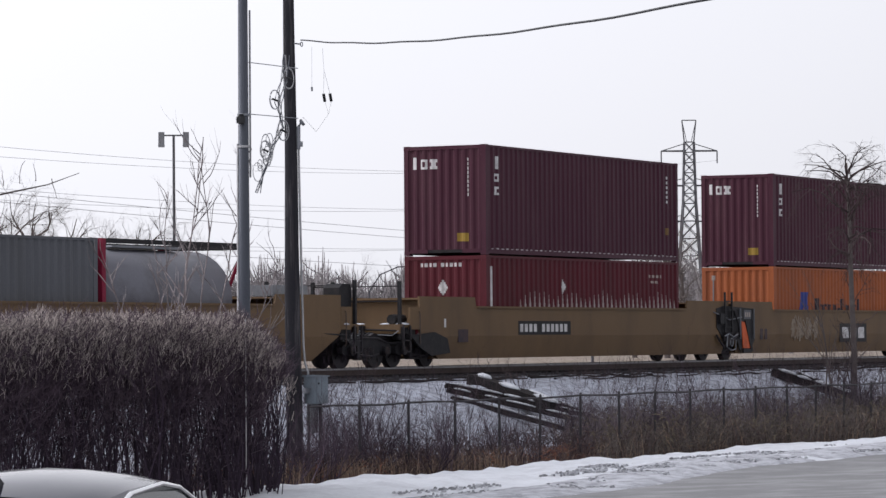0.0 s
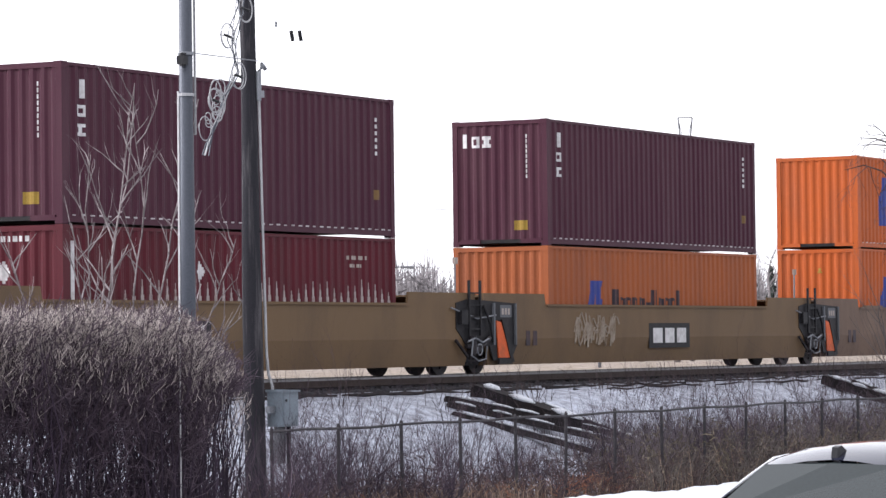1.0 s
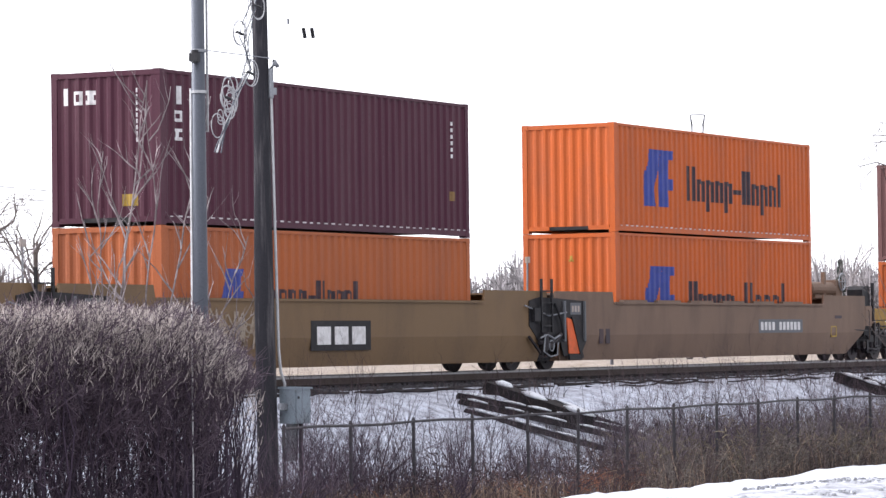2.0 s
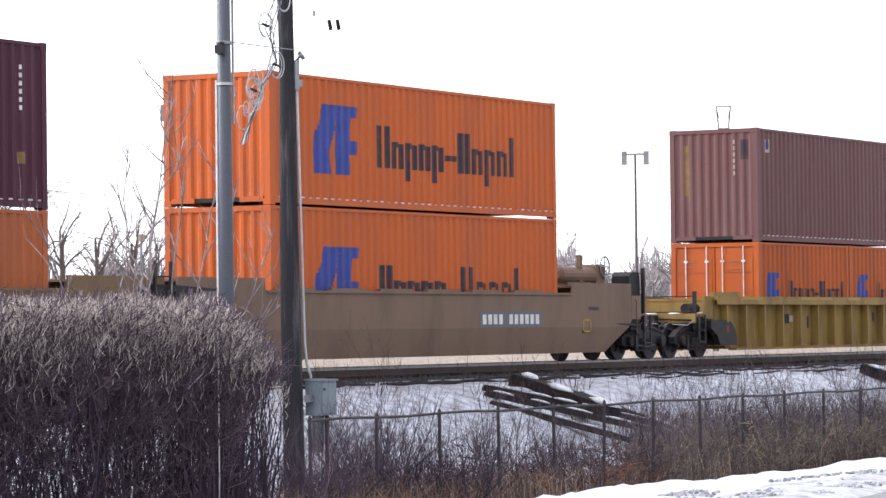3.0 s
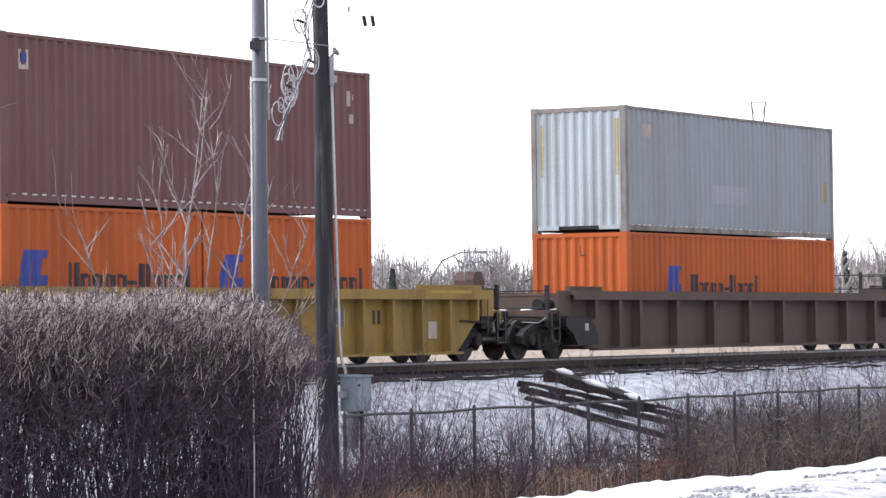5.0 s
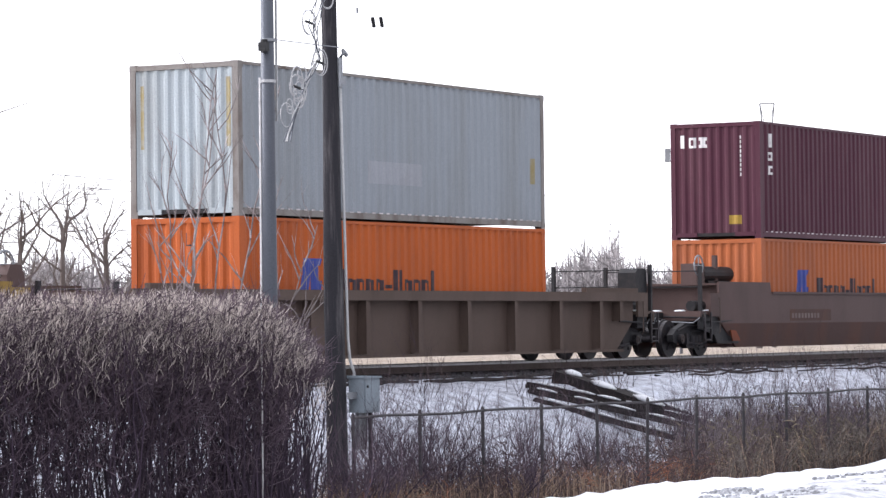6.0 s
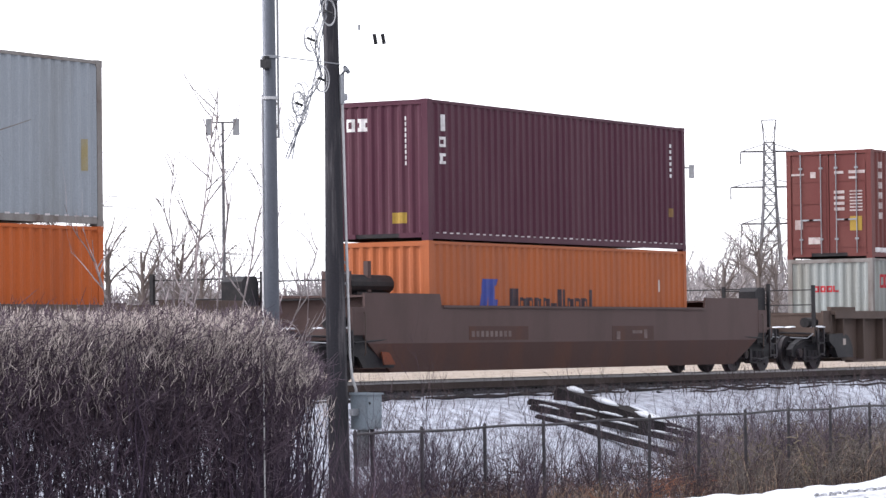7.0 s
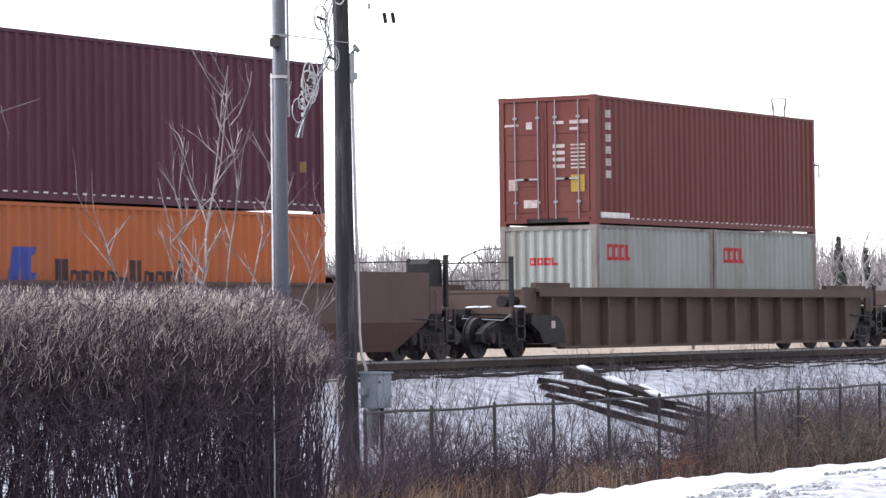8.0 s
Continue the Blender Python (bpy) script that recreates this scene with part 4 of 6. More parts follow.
    for k in range(2):
        w = container(199.47 + 6.134 * k, 0.325, ISO20, STD, LIGHT_GREY, "short grey-white container with red markings", trim=GREY_TRIM)
        bars(w, "side", [q for j in range(3) for q in hollow(0.60 + 0.30 * j, 0.24, 1.80, 2.16, 0.075)] + [(1.50, 0.08, 1.80, 2.16), (1.58, 0.13, 1.80, 1.88)], RED_MARK, "red block of a logo")
        if k == 0:
            bars(w, "end", [q for j in range(3) for q in hollow(-0.49 + 0.19 * j, 0.17, 1.70, 1.87, 0.05)] + [(0.08, 0.05, 1.70, 1.87), (0.13, 0.10, 1.70, 1.75)], RED_MARK, "red block of a logo")


def tank_container(x, base):
    c = thing("tank_container", "grey cylindrical tank in a crimson container frame", "tank container", at=pose(x, TRACK_Y, base))
    MOVING.append((c, (x, TRACK_Y, base)))
    L, h, high = ISO20, WIDE / 2, STD
    for sx in (0, L - 0.14):
        for sy in (-h, h - 0.14):
            part("corner_post", Shape().box(sx, sx + 0.14, sy, sy + 0.14, 0, high), RED_FRAME, c)
    for sy in (-h, h - 0.1):
        part("top_rail", Shape().box(0.14, L - 0.14, sy, sy + 0.1, high - 0.1, high), BLACK_STEEL, c)
        part("bottom_rail", Shape().box(0.14, L - 0.14, sy, sy + 0.1, 0.05, 0.17), RED_FRAME, c)
    for sx in (0, L - 0.14):
        part("cross_beam", Shape().box(sx, sx + 0.12, -h + 0.14, h - 0.14, high - 0.14, high), BLACK_STEEL, c)
        part("cross_beam", Shape().box(sx, sx + 0.12, -h + 0.14, h - 0.14, 0.05, 0.2), RED_FRAME, c)
    s = Shape()
    r = 1.12
    s.tube([(0.25, 0, 1.3), (0.33, 0, 1.3), (0.5, 0, 1.3), (0.62, 0, 1.3), (3.0, 0, 1.3), (L - 0.62, 0, 1.3), (L - 0.5, 0, 1.3), (L - 0.33, 0, 1.3), (L - 0.25, 0, 1.3)],
           [0.3, 0.75, 1.02, r, r, r, 1.02, 0.75, 0.3], 28)
    part("tank", s, TANK_SKIN, c, "grey clad tank barrel", smooth=True)
    part("walkway", Shape().box(1.6, 4.4, -0.4, 0.4, 2.44, 2.49), CAST_STEEL, c)
    for sx in (0.14, L - 0.26):
        for sgn in (-1, 1):
            part("brace", Shape().tube([(sx + 0.06, sgn * (h - 0.08), high - 0.15), (sx + 0.06, sgn * 0.25, 0.4)], 0.05, 4), RED_FRAME, c)
    b = Shape()
    for k in range(6):
        a = 1.35 + 0.55 * k
        for z0, z1, wd in ((0.62, 0.92, 0.12), (0.62, 0.70, 0.34), (0.84, 0.92, 0.34)):
            yy = [-math.sqrt(max(0.0, r * r - (z - 1.3) ** 2)) - 0.006 for z in (z0, z1)]
            b.add([(a, yy[0], z0), (a + wd, yy[0], z0), (a + wd, yy[1], z1), (a, yy[1], z1)], [(0, 1, 2, 3)])
    part("marking", b, DARK_RED, c, "dark red blocks of a company name")
    return c


# ---- the train: well cars ----
def bogie(parent, x, guard=None):
    b = part("bogie", Shape().box(-0.22, 0.22, -1.0, 1.0, 0.42, 0.62).tube([(0, 0, 0.6), (0, 0, 0.8)], 0.25, 12), BLACK_STEEL, parent, "grimy black two-axle bogie", at=pose(x, 0, 0))
    frame_line = [(-1.22, 0.52), (-1.2, 0.36), (-1.0, 0.30), (-0.66, 0.40), (-0.42, 0.20), (0.42, 0.20), (0.66, 0.40), (1.0, 0.30), (1.2, 0.36), (1.22, 0.52), (1.0, 0.66), (0.5, 0.80), (-0.5, 0.80), (-1.0, 0.66)]
    for sgn in (-1, 1):
        y0, y1 = sorted((sgn * 0.92, sgn * 1.08))
        part("side_frame", Shape().prism(frame_line, y0, y1), BLACK_STEEL, b)
        s = Shape()
        for k in range(3):
            s.tube([(-0.18 + 0.18 * k, sgn * 1.09, 0.24), (-0.18 + 0.18 * k, sgn * 1.09, 0.50)], 0.065, 8)
        part("spring_nest", s, WHEEL_STEEL, b)
        for ax in (-0.86, 0.86):
            part("bearing_cap", Shape().disc(ax, min(sgn * 1.06, sgn * 1.17), max(sgn * 1.06, sgn * 1.17), 0.43, 0.115, 12), WHEEL_STEEL, b)
        part("brake_beam", Shape().tube([(-0.55, sgn * 1.10, 0.34), (0.0, sgn * 1.14, 0.29), (0.55, sgn * 1.10, 0.34)], 0.03, 6).box(-0.60, -0.50, sgn * 1.10 - 0.05, sgn * 1.10 + 0.05, 0.28, 0.55), WHEEL_STEEL, b)
        for ax in (-0.86, 0.86):
            part("bearing_bolt_ring", Shape().ring((ax, sgn * 1.172, 0.43), 0.07, 0.014, n=12), RAIL_STEEL, b)
        part("frame_rib", Shape().tube([(-0.98, sgn * 1.085, 0.62), (-0.45, sgn * 1.09, 0.74), (0.45, sgn * 1.09, 0.74), (0.98, sgn * 1.085, 0.62)], 0.022, 5), WHEEL_STEEL, b)
    for ax in (-0.86, 0.86):
        if "wheelset" not in MESHES:
            s = Shape().disc(0, -0.95, 0.95, 0, 0.075, 10)
            for sgn in (-1, 1):
                a0, a1 = sorted((sgn * 0.70, sgn * 0.815))
                s.disc(0, a0, a1, 0, 0.43, 28)
                f0, f1 = sorted((sgn * 0.672, sgn * 0.70))
                s.disc(0, f0, f1, 0, 0.458, 28)
                for k in range(5):
                    a = 2 * math.pi * k / 5
                    s.tube([(0.12 * math.cos(a), sgn * 0.825, 0.12 * math.sin(a)), (0.30 * math.cos(a), sgn * 0.82, 0.30 * math.sin(a))], 0.03, 4)
            MESHES["wheelset"] = s.mesh("wheelset", WHEEL_STEEL)
        w = part("wheelset", MESHES["wheelset"], None, b, "rusty steel wheels on an axle", at=pose(ax, 0, 0.43))
        WHEELSETS.append((w, (ax, 0, 0.43)))
    return b


def end_fittings(car, x, out, mat, tall=False, wheel=False, tank=None, deck=1.74):
    """Coupler, platform, rails and brake gear at a car's outer end; out is +1 for the end at larger x."""
    o = out
    xs = lambda a, b: (min(x + o * a, x + o * b), max(x + o * a, x + o * b))
    part("coupler", Shape().box(*xs(0.9, 2.15), -0.12, 0.12, 0.72, 0.95).box(*xs(1.85, 2.2), -0.2, 0.2, 0.68, 1.0), BLACK_STEEL, car, "black knuckle coupler")
    part("draft_sill", Shape().box(*xs(-1.3, 1.2), -0.32, 0.32, 0.68, 1.05), BLACK_STEEL, car)
    part("end_platform", Shape().box(*xs(0.0, 0.95), -1.3, 1.3, 1.02, 1.08).box(*xs(0.88, 0.95), -1.3, 1.3, 0.85, 1.02), mat, car)
    for y in (-1.36, 1.30):
        part("end_plate", Shape().box(*xs(0.0, 0.5), y, y + 0.06, 0.95, 1.5), mat, car)
    z = 2.15 if tall else 1.62
    for y in (-1.25, 1.25):
        part("hand_rail_post", Shape().box(*xs(0.81, 0.89), y - 0.04, y + 0.04, 0.7, z), BLACK_STEEL, car, "tall black post")
    part("hand_rail", Shape().tube([(x + o * 0.85, -1.25, z - 0.12), (x + o * 0.85, 1.25, z - 0.12)], 0.014, 6).tube([(x + o * 0.85, -1.25, z - 0.5), (x + o * 0.85, 1.25, z - 0.5)], 0.014, 6), BLACK_STEEL, car)
    part("step_ladder", Shape().box(*xs(0.55, 0.6), -1.42, -1.38, 0.35, 1.05).box(*xs(0.9, 0.95), -1.42, -1.38, 0.35, 1.05).box(*xs(0.55, 0.95), -1.42, -1.37, 0.38, 0.41).box(*xs(0.55, 0.95), -1.42, -1.37, 0.66, 0.69), WHEEL_STEEL, car)
    part("brake_cylinder", Shape().tube([(x + o * 0.15, -0.95, 1.2), (x + o * 0.75, -0.95, 1.2)], 0.13, 10), BLACK_STEEL, car)
    part("valve_box", Shape().box(*xs(0.1, 0.6), -1.28, -0.9, 0.70, 1.0), BLACK_STEEL, car)
    part("brake_pipe", Shape().tube([(x - o * 0.9, -1.33, 0.86), (x + o * 0.4, -1.36, 0.80), (x + o * 0.95, -1.2, 0.92), (x + o * 1.1, -0.4, 0.95)], 0.022, 6), BLACK_STEEL, car)
    rnd = random.Random(int(abs(x) * 10) + (o > 0))
    for k in range(4):
        a, b, y = rnd.uniform(0.05, 0.55), rnd.uniform(0.12, 0.32), -1.2 + 0.62 * k + rnd.uniform(-0.1, 0.1)
        sn = Shape().tube([(x + o * a, y, 0), (x + o * (a + b * 0.3), y, 0), (x + o * (a + b * 0.8), y + 0.1, 0), (x + o * (a + b), y + 0.1, 0)], [0.04, 0.22, 0.18, 0.03], 8)
        sn.v = [(p, q, 1.075 + max(-0.01, r * 0.2)) for p, q, r in sn.v]
        part("snow_patch", sn, SNOW, car, "patch of snow lying on the platform", smooth=True)
    if tall and o > 0:
        part("equipment_box", Shape().prism([(x + 0.20, 1.50), (x + 0.20, 1.96), (x + 0.34, 2.06), (x + 0.70, 2.06), (x + 0.78, 1.94), (x + 0.78, 1.50)], -1.2, -0.75).box(x + 0.42, x + 0.56, -1.05, -0.9, 1.05, 1.50), BLACK_STEEL, car, "dark valve cabinet on a stand")
    part("grab_iron", Shape().tube([(x + o * 0.12, -1.40, 0.55), (x + o * 0.12, -1.43, 0.60), (x + o * 0.12, -1.43, 1.35), (x + o * 0.12, -1.40, 1.40)], 0.014, 5), RAIL_STEEL, car, "thin rusty grab iron")
    part("hose_bundle", Shape().tube([(x + o * 0.2, -1.1, 0.95), (x + o * 0.7, -1.16, 0.62), (x + o * 1.2, -1.0, 0.60), (x + o * 1.7, -0.7, 0.78)], 0.035, 6).tube([(x + o * 0.1, -0.8, 1.0), (x + o * 0.8, -0.85, 0.72), (x + o * 1.6, -0.5, 0.9)], 0.028, 6), BLACK_STEEL, car)
    part("cut_lever", Shape().tube([(x + o * 1.0, -1.3, 0.92), (x + o * 1.15, -1.2, 0.80), (x + o * 1.3, -0.3, 0.85)], 0.015, 5), CAST_STEEL, car)
    part("air_hose", Shape().tube([(x + o * 1.2, 0.3, 0.75), (x + o * 1.6, 0.32, 0.4), (x + o * 2.0, 0.25, 0.5)], 0.03, 6), BLACK_STEEL, car)
    if wheel:
        z = deck + 0.44
        x += o * (0.75 if deck < 1.7 else 0.0)
        part("brake_wheel", Shape().ring((x - o * 0.15, -0.75, z), 0.24, 0.02, n=20).tube([(x - o * 0.39, -0.75, z), (x + o * 0.09, -0.75, z)], 0.015, 5).tube([(x - o * 0.15, -0.75, z - 0.24), (x - o * 0.15, -0.75, z + 0.24)], 0.015, 5), CAST_STEEL, car, "spoked hand brake wheel")
        if deck < 1.7:
            part("brake_stand", Shape().prism([(x - o * 0.30, 1.08), (x - o * 0.30, 1.72), (x - o * 0.20, z), (x + o * 0.10, z), (x + o * 0.20, 1.70), (x + o * 0.20, 1.08)], -0.9, -0.45), PURPLE_BROWN, car, "rust-brown brake stand")
        else:
            part("brake_stand", Shape().box(*xs(-0.55, -0.1), -0.72, -0.3, deck, z + 0.05), mat, car)
        if tank:
            part("brake_lever", Shape().box(*xs(-1.35, -1.22), -0.7, -0.6, deck, deck + 0.7), mat, car)
    if tank:
        part("air_reservoir", Shape().tube([(x - o * 2.3, -0.55, 1.98), (x - o * 2.2, -0.55, 1.98), (x - o * 0.55, -0.55, 1.98), (x - o * 0.45, -0.55, 1.98)], [0.1, 0.19, 0.19, 0.1], 14).box(*xs(-2.0, -0.8), -0.7, -0.4, 1.72, 1.82), tank, car, "cylindrical air reservoir", smooth=False)


def side_marks(car, rects, mat, label, y=-1.352):
    for a, w, z0, z1 in rects:
        part("marking", Shape().box(a, a + w, y - 0.004, y + 0.01, z0, z1), mat, car, label)


def smooth_car(x0, sl, sr, mat, label, left, right, low=None, notch=False):
    """A well car with plain plate sides. sl, sr: ends of the side plates; left, right: 'end' or 'joint'."""
    car = thing("well_car", label, "rail car", "well cars of the train", pose(x0, TRACK_Y, 0))
    MOVING.append((car, (x0, TRACK_Y, 0)))
    a, b = sl - x0, sr - x0
    al, bl = (a + 1.15, b - 1.25)
    if left == "joint":
        al = a + 0.35
    if right == "joint":
        bl = b - 0.35
    ra, rb = (3.0, 3.0)
    up = [(a, 0.92), (a, 1.78), (a + ra, 1.78), (a + ra + 0.06, 1.53), (b - rb - 0.06, 1.53), (b - rb, 1.78), (b, 1.78), (b, 0.92), (b - 0.12, 0.78), (a + 0.12, 0.78)]
    lowr = [(a + 0.12, 0.78), (b - 0.12, 0.78), (bl, 0.20), (al, 0.20)]
    for sgn in (-1, 1):
        y0, y1 = sorted((sgn * 1.352, sgn * 1.30))
        plate = part("side_plate", Shape().prism(up, y0, y1), mat, car)
        s = Shape()
        n = len(lowr)
        p = [(x, sgn * 1.352 - (0 if z > 0.5 else sgn * 0.10), z) for x, z in lowr] + [(x, sgn * 1.30 - (0 if z > 0.5 else sgn * 0.10), z) for x, z in lowr]
        s.add(p, [(0, 1, 2, 3), (7, 6, 5, 4), (0, 4, 5, 1), (1, 5, 6, 2), (2, 6, 7, 3), (3, 7, 4, 0)])
        part("lower_side_plate", s, low or mat, car)
        part("top_chord", Shape().box(a + ra + 0.1, b - rb - 0.1, sgn * 1.33 - 0.06, sgn * 1.33 + 0.05, 1.50, 1.55), mat, car)
        if notch:
            s = Shape()
            k = a + ra + 0.5
            while k < b - rb - 1.6:
                s.box(k, k + 1.35, sgn * 1.34 - 0.05, sgn * 1.34 + 0.05, 1.55, 1.60)
                k += 1.95
            part("chord_pad", s, mat, car)
    part("floor", Shape().box(al, bl, -1.2, 1.2, 0.20, 0.28), mat, car)
    for xx in (a + 0.3, b - 0.35):
        part("bulkhead", Shape().box(xx, xx + 0.05, -1.29, 1.29, 0.95, 1.75), mat, car)
    for xa, xb in ((a, a + ra), (b - rb, b)):
        part("deck", Shape().box(xa + 0.05, xa + (2.3 if xa == a else 3.0) * 0.5, -1.29, 1.29, 1.70, 1.74) if xa == a else Shape().box(xb - 1.4, xb - 0.05, -1.29, 1.29, 1.70, 1.74), mat, car)
    return car


def joint(car, x):
    """The articulated joint: shared bogie, its dark frame, ladder and orange guard plate."""
    bogie(car, x)
    near = [(x - 1.12, 1.0), (x - 1.12, 1.56), (x - 0.6, 1.64), (x + 0.2, 1.62), (x + 1.70, 1.56), (x + 1.76, 0.62), (x + 1.45, 0.30), (x + 0.6, 0.30), (x + 0.45, 0.62), (x - 0.65, 0.62), (x - 0.85, 0.8)]
    part("joint_frame", Shape().prism(near, -1.372, -1.354), BLACK_STEEL, car, "dark recessed frame of the joint")
    part("joint_frame", Shape().prism(near, 1.354, 1.372), BLACK_STEEL, car)
    part("lever_post", Shape().tube([(x - 0.28, -0.9, 1.4), (x - 0.26, -0.9, 2.5)], 0.022, 6), CAST_STEEL, car, "thin upright lever")
    part("lever_tag", Shape().box(x - 0.32, x - 0.18, -0.93, -0.87, 2.42, 2.56), PALE_MARK, car)
    part("joint_beam", Shape().box(x - 0.5, x + 0.5, -1.2, 1.2, 0.8, 1.5), BLACK_STEEL, car)
    part("brake_box", Shape().box(x - 1.02, x - 0.72, -1.46, -1.36, 1.1, 1.4), BLACK_STEEL, car)
    for ra, rb in ((0.56, 0.64), (1.62, 1.68)):
        part("post_rib", Shape().box(x + ra, x + rb, -1.42, -1.372, 0.64, 1.56), DARK_GREY, car, "worn grey stiffener")
    part("brake_linkage", Shape().tube([(x - 0.75, -1.46, 0.72), (x - 0.45, -1.48, 0.80), (x - 0.1, -1.48, 0.70), (x + 0.22, -1.46, 0.78)], 0.022, 6).tube([(x - 0.55, -1.48, 0.80), (x - 0.62, -1.48, 0.42), (x - 0.30, -1.48, 0.30), (x + 0.05, -1.48, 0.34), (x + 0.1, -1.48, 0.62)], 0.019, 6).ring((x - 0.22, -1.47, 0.55), 0.12, 0.017, n=14), CAST_STEEL, car, "bare steel brake linkage")
    part("release_rod", Shape().tube([(x - 1.4, -1.40, 1.45), (x - 0.2, -1.41, 1.22), (x + 0.7, -1.40, 1.3)], 0.018, 5), CAST_STEEL, car)
    part("hose", Shape().tube([(x + 0.1, -1.40, 1.5), (x + 0.35, -1.44, 1.1), (x + 0.5, -1.42, 0.7)], 0.03, 6), BLACK_STEEL, car)
    part("spring_cup", Shape().tube([(x - 0.45, -1.38, 0.45), (x - 0.45, -1.38, 0.85)], 0.12, 10), WHEEL_STEEL, car)
    s = Shape()
    for dx in (-0.62, -0.1):
        s.box(x + dx - 0.025, x + dx + 0.025, -1.45, -1.40, 0.85, 2.05)
    for k in range(4):
        s.box(x - 0.62, x - 0.1, -1.44, -1.41, 0.98 + 0.26 * k, 1.01 + 0.26 * k)
    part("ladder", s, BLACK_STEEL, car, "black steel ladder")
    part("guard_plate", Shape().prism([(x + 0.72, 1.18), (x + 0.95, 1.14), (x + 1.38, 0.36), (x + 0.82, 0.36)], -1.40, -1.375), ORANGE_PLATE, car, "red-orange triangular guard plate")
    part("guard_edge", Shape().prism([(x + 0.95, 1.2), (x + 1.05, 1.2), (x + 1.55, 0.26), (x + 1.40, 0.26)], -1.42, -1.375).prism([(x + 0.82, 0.34), (x + 1.4, 0.34), (x + 1.45, 0.22), (x + 0.8, 0.22)], -1.42, -1.375), BLACK_STEEL, car)
    s = Shape().tube([(x - 0.75, -1.42, 0.62), (x - 0.05, -1.44, 0.62), (x + 0.35, -1.42, 0.80)], 0.05, 6)
    s.box(x - 0.5, x - 0.15, -1.47, -1.38, 0.5, 0.66).tube([(x - 1.2, -1.40, 0.75), (x - 0.7, -1.42, 0.4)], 0.04, 6)
    part("brake_gear", s, WHEEL_STEEL, car, "worn steel brake rigging")
    part("stencil_plate", Shape().box(x + 0.95, x + 1.5, -1.378, -1.373, 1.25, 1.52), DARK_GREY, car, "dull grey plate")
    side_marks(car, [(x + 1.02 + 0.15 * k, 0.09, 1.31, 1.45) for k in range(3)], PALE_MARK, "short row of pale bars", -1.379)


def ribbed_car(x0, sl, sr, mat, label, ribs, black_guard=True):
    """A well car with a heavy top chord and upright stiffeners on its sides."""
    car = thing("well_car", label, "rail car", "well cars of the train", pose(x0, TRACK_Y, 0))
    MOVING.append((car, (x0, TRACK_Y, 0)))
    a, b = sl - x0, sr - x0
    for sgn in (-1, 1):
        y0, y1 = sorted((sgn * 1.27, sgn * 1.235))
        part("side_plate", Shape().prism([(a + 0.1, 0.85), (a + 0.1, 1.42), (b - 0.1, 1.42), (b - 0.1, 0.85), (b - 0.95, 0.2), (a + 0.95, 0.2)], y0, y1), mat, car)
        part("top_chord", Shape().box(a, b, sgn * 1.37 - 0.13, sgn * 1.37 + 0.13, 1.40, 1.50).box(a, b, sgn * 1.485 - 0.015, sgn * 1.485 + 0.015, 1.30, 1.40), mat, car)
        part("bottom_chord", Shape().box(a + 1.15, b - 1.0, sgn * 1.36 - 0.11, sgn * 1.36 + 0.11, 0.17, 0.22), mat, car)
        part("end_chord", Shape().box(a + 0.02, a + 1.6, sgn * 1.31 - 0.06, sgn * 1.31 + 0.06, 1.50, 1.60), mat, car)
        part("end_chord", Shape().box(b - 2.6, b - 0.02, sgn * 1.31 - 0.06, sgn * 1.31 + 0.06, 1.50, 1.60), mat, car)
        if sgn < 0:
            for r in ribs:
                k = r - x0
                zb = 0.25 if a + 1.2 < k < b - 1.1 else 0.86
                part("stiffener", Shape().prism([(k - 0.04, zb), (k + 0.04, zb), (k + 0.04, 1.36), (k - 0.04, 1.36)], -1.47, -1.27), mat, car)
                if len(ribs) < 12:
                    part("rib_flange", Shape().box(k - 0.07, k + 0.07, -1.485, -1.47, zb, 1.36), mat, car)
    part("floor", Shape().box(a + 1.2, b - 1.1, -1.2, 1.2, 0.2, 0.28), mat, car)
    part("deck", Shape().box(a + 0.1, a + 1.4, -1.2, 1.2, 1.40, 1.46), mat, car)
    part("deck", Shape().box(b - 1.4, b - 0.1, -1.2, 1.2, 1.40, 1.46), mat, car)
    for xx, o in ((a, 1), (b, -1)):
        part("bulkhead", Shape().box(xx + o * 0.15 - 0.03, xx + o * 0.15 + 0.03, -1.2, 1.2, 0.85, 1.42), mat, car)
    if black_guard:
        part("truck_guard", Shape().prism([(a - 0.35, 0.90), (a + 0.62, 0.92), (a + 0.88, 0.86), (a + 1.06, 0.73), (a + 1.17, 0.54), (a + 1.2, 0.30), (a + 0.2, 0.30), (a + 0.0, 0.55), (a - 0.35, 0.72)], -1.46, -1.30), BLACK_STEEL, car, "black rounded guard beside the bogie")
        part("guard_mark", Shape().box(a + 0.55, a + 0.72, -1.466, -1.459, 0.62, 0.78), RUST_PLATE if mat is YELLOW else PALE_MARK, car, "small plate on the guard")
    return car


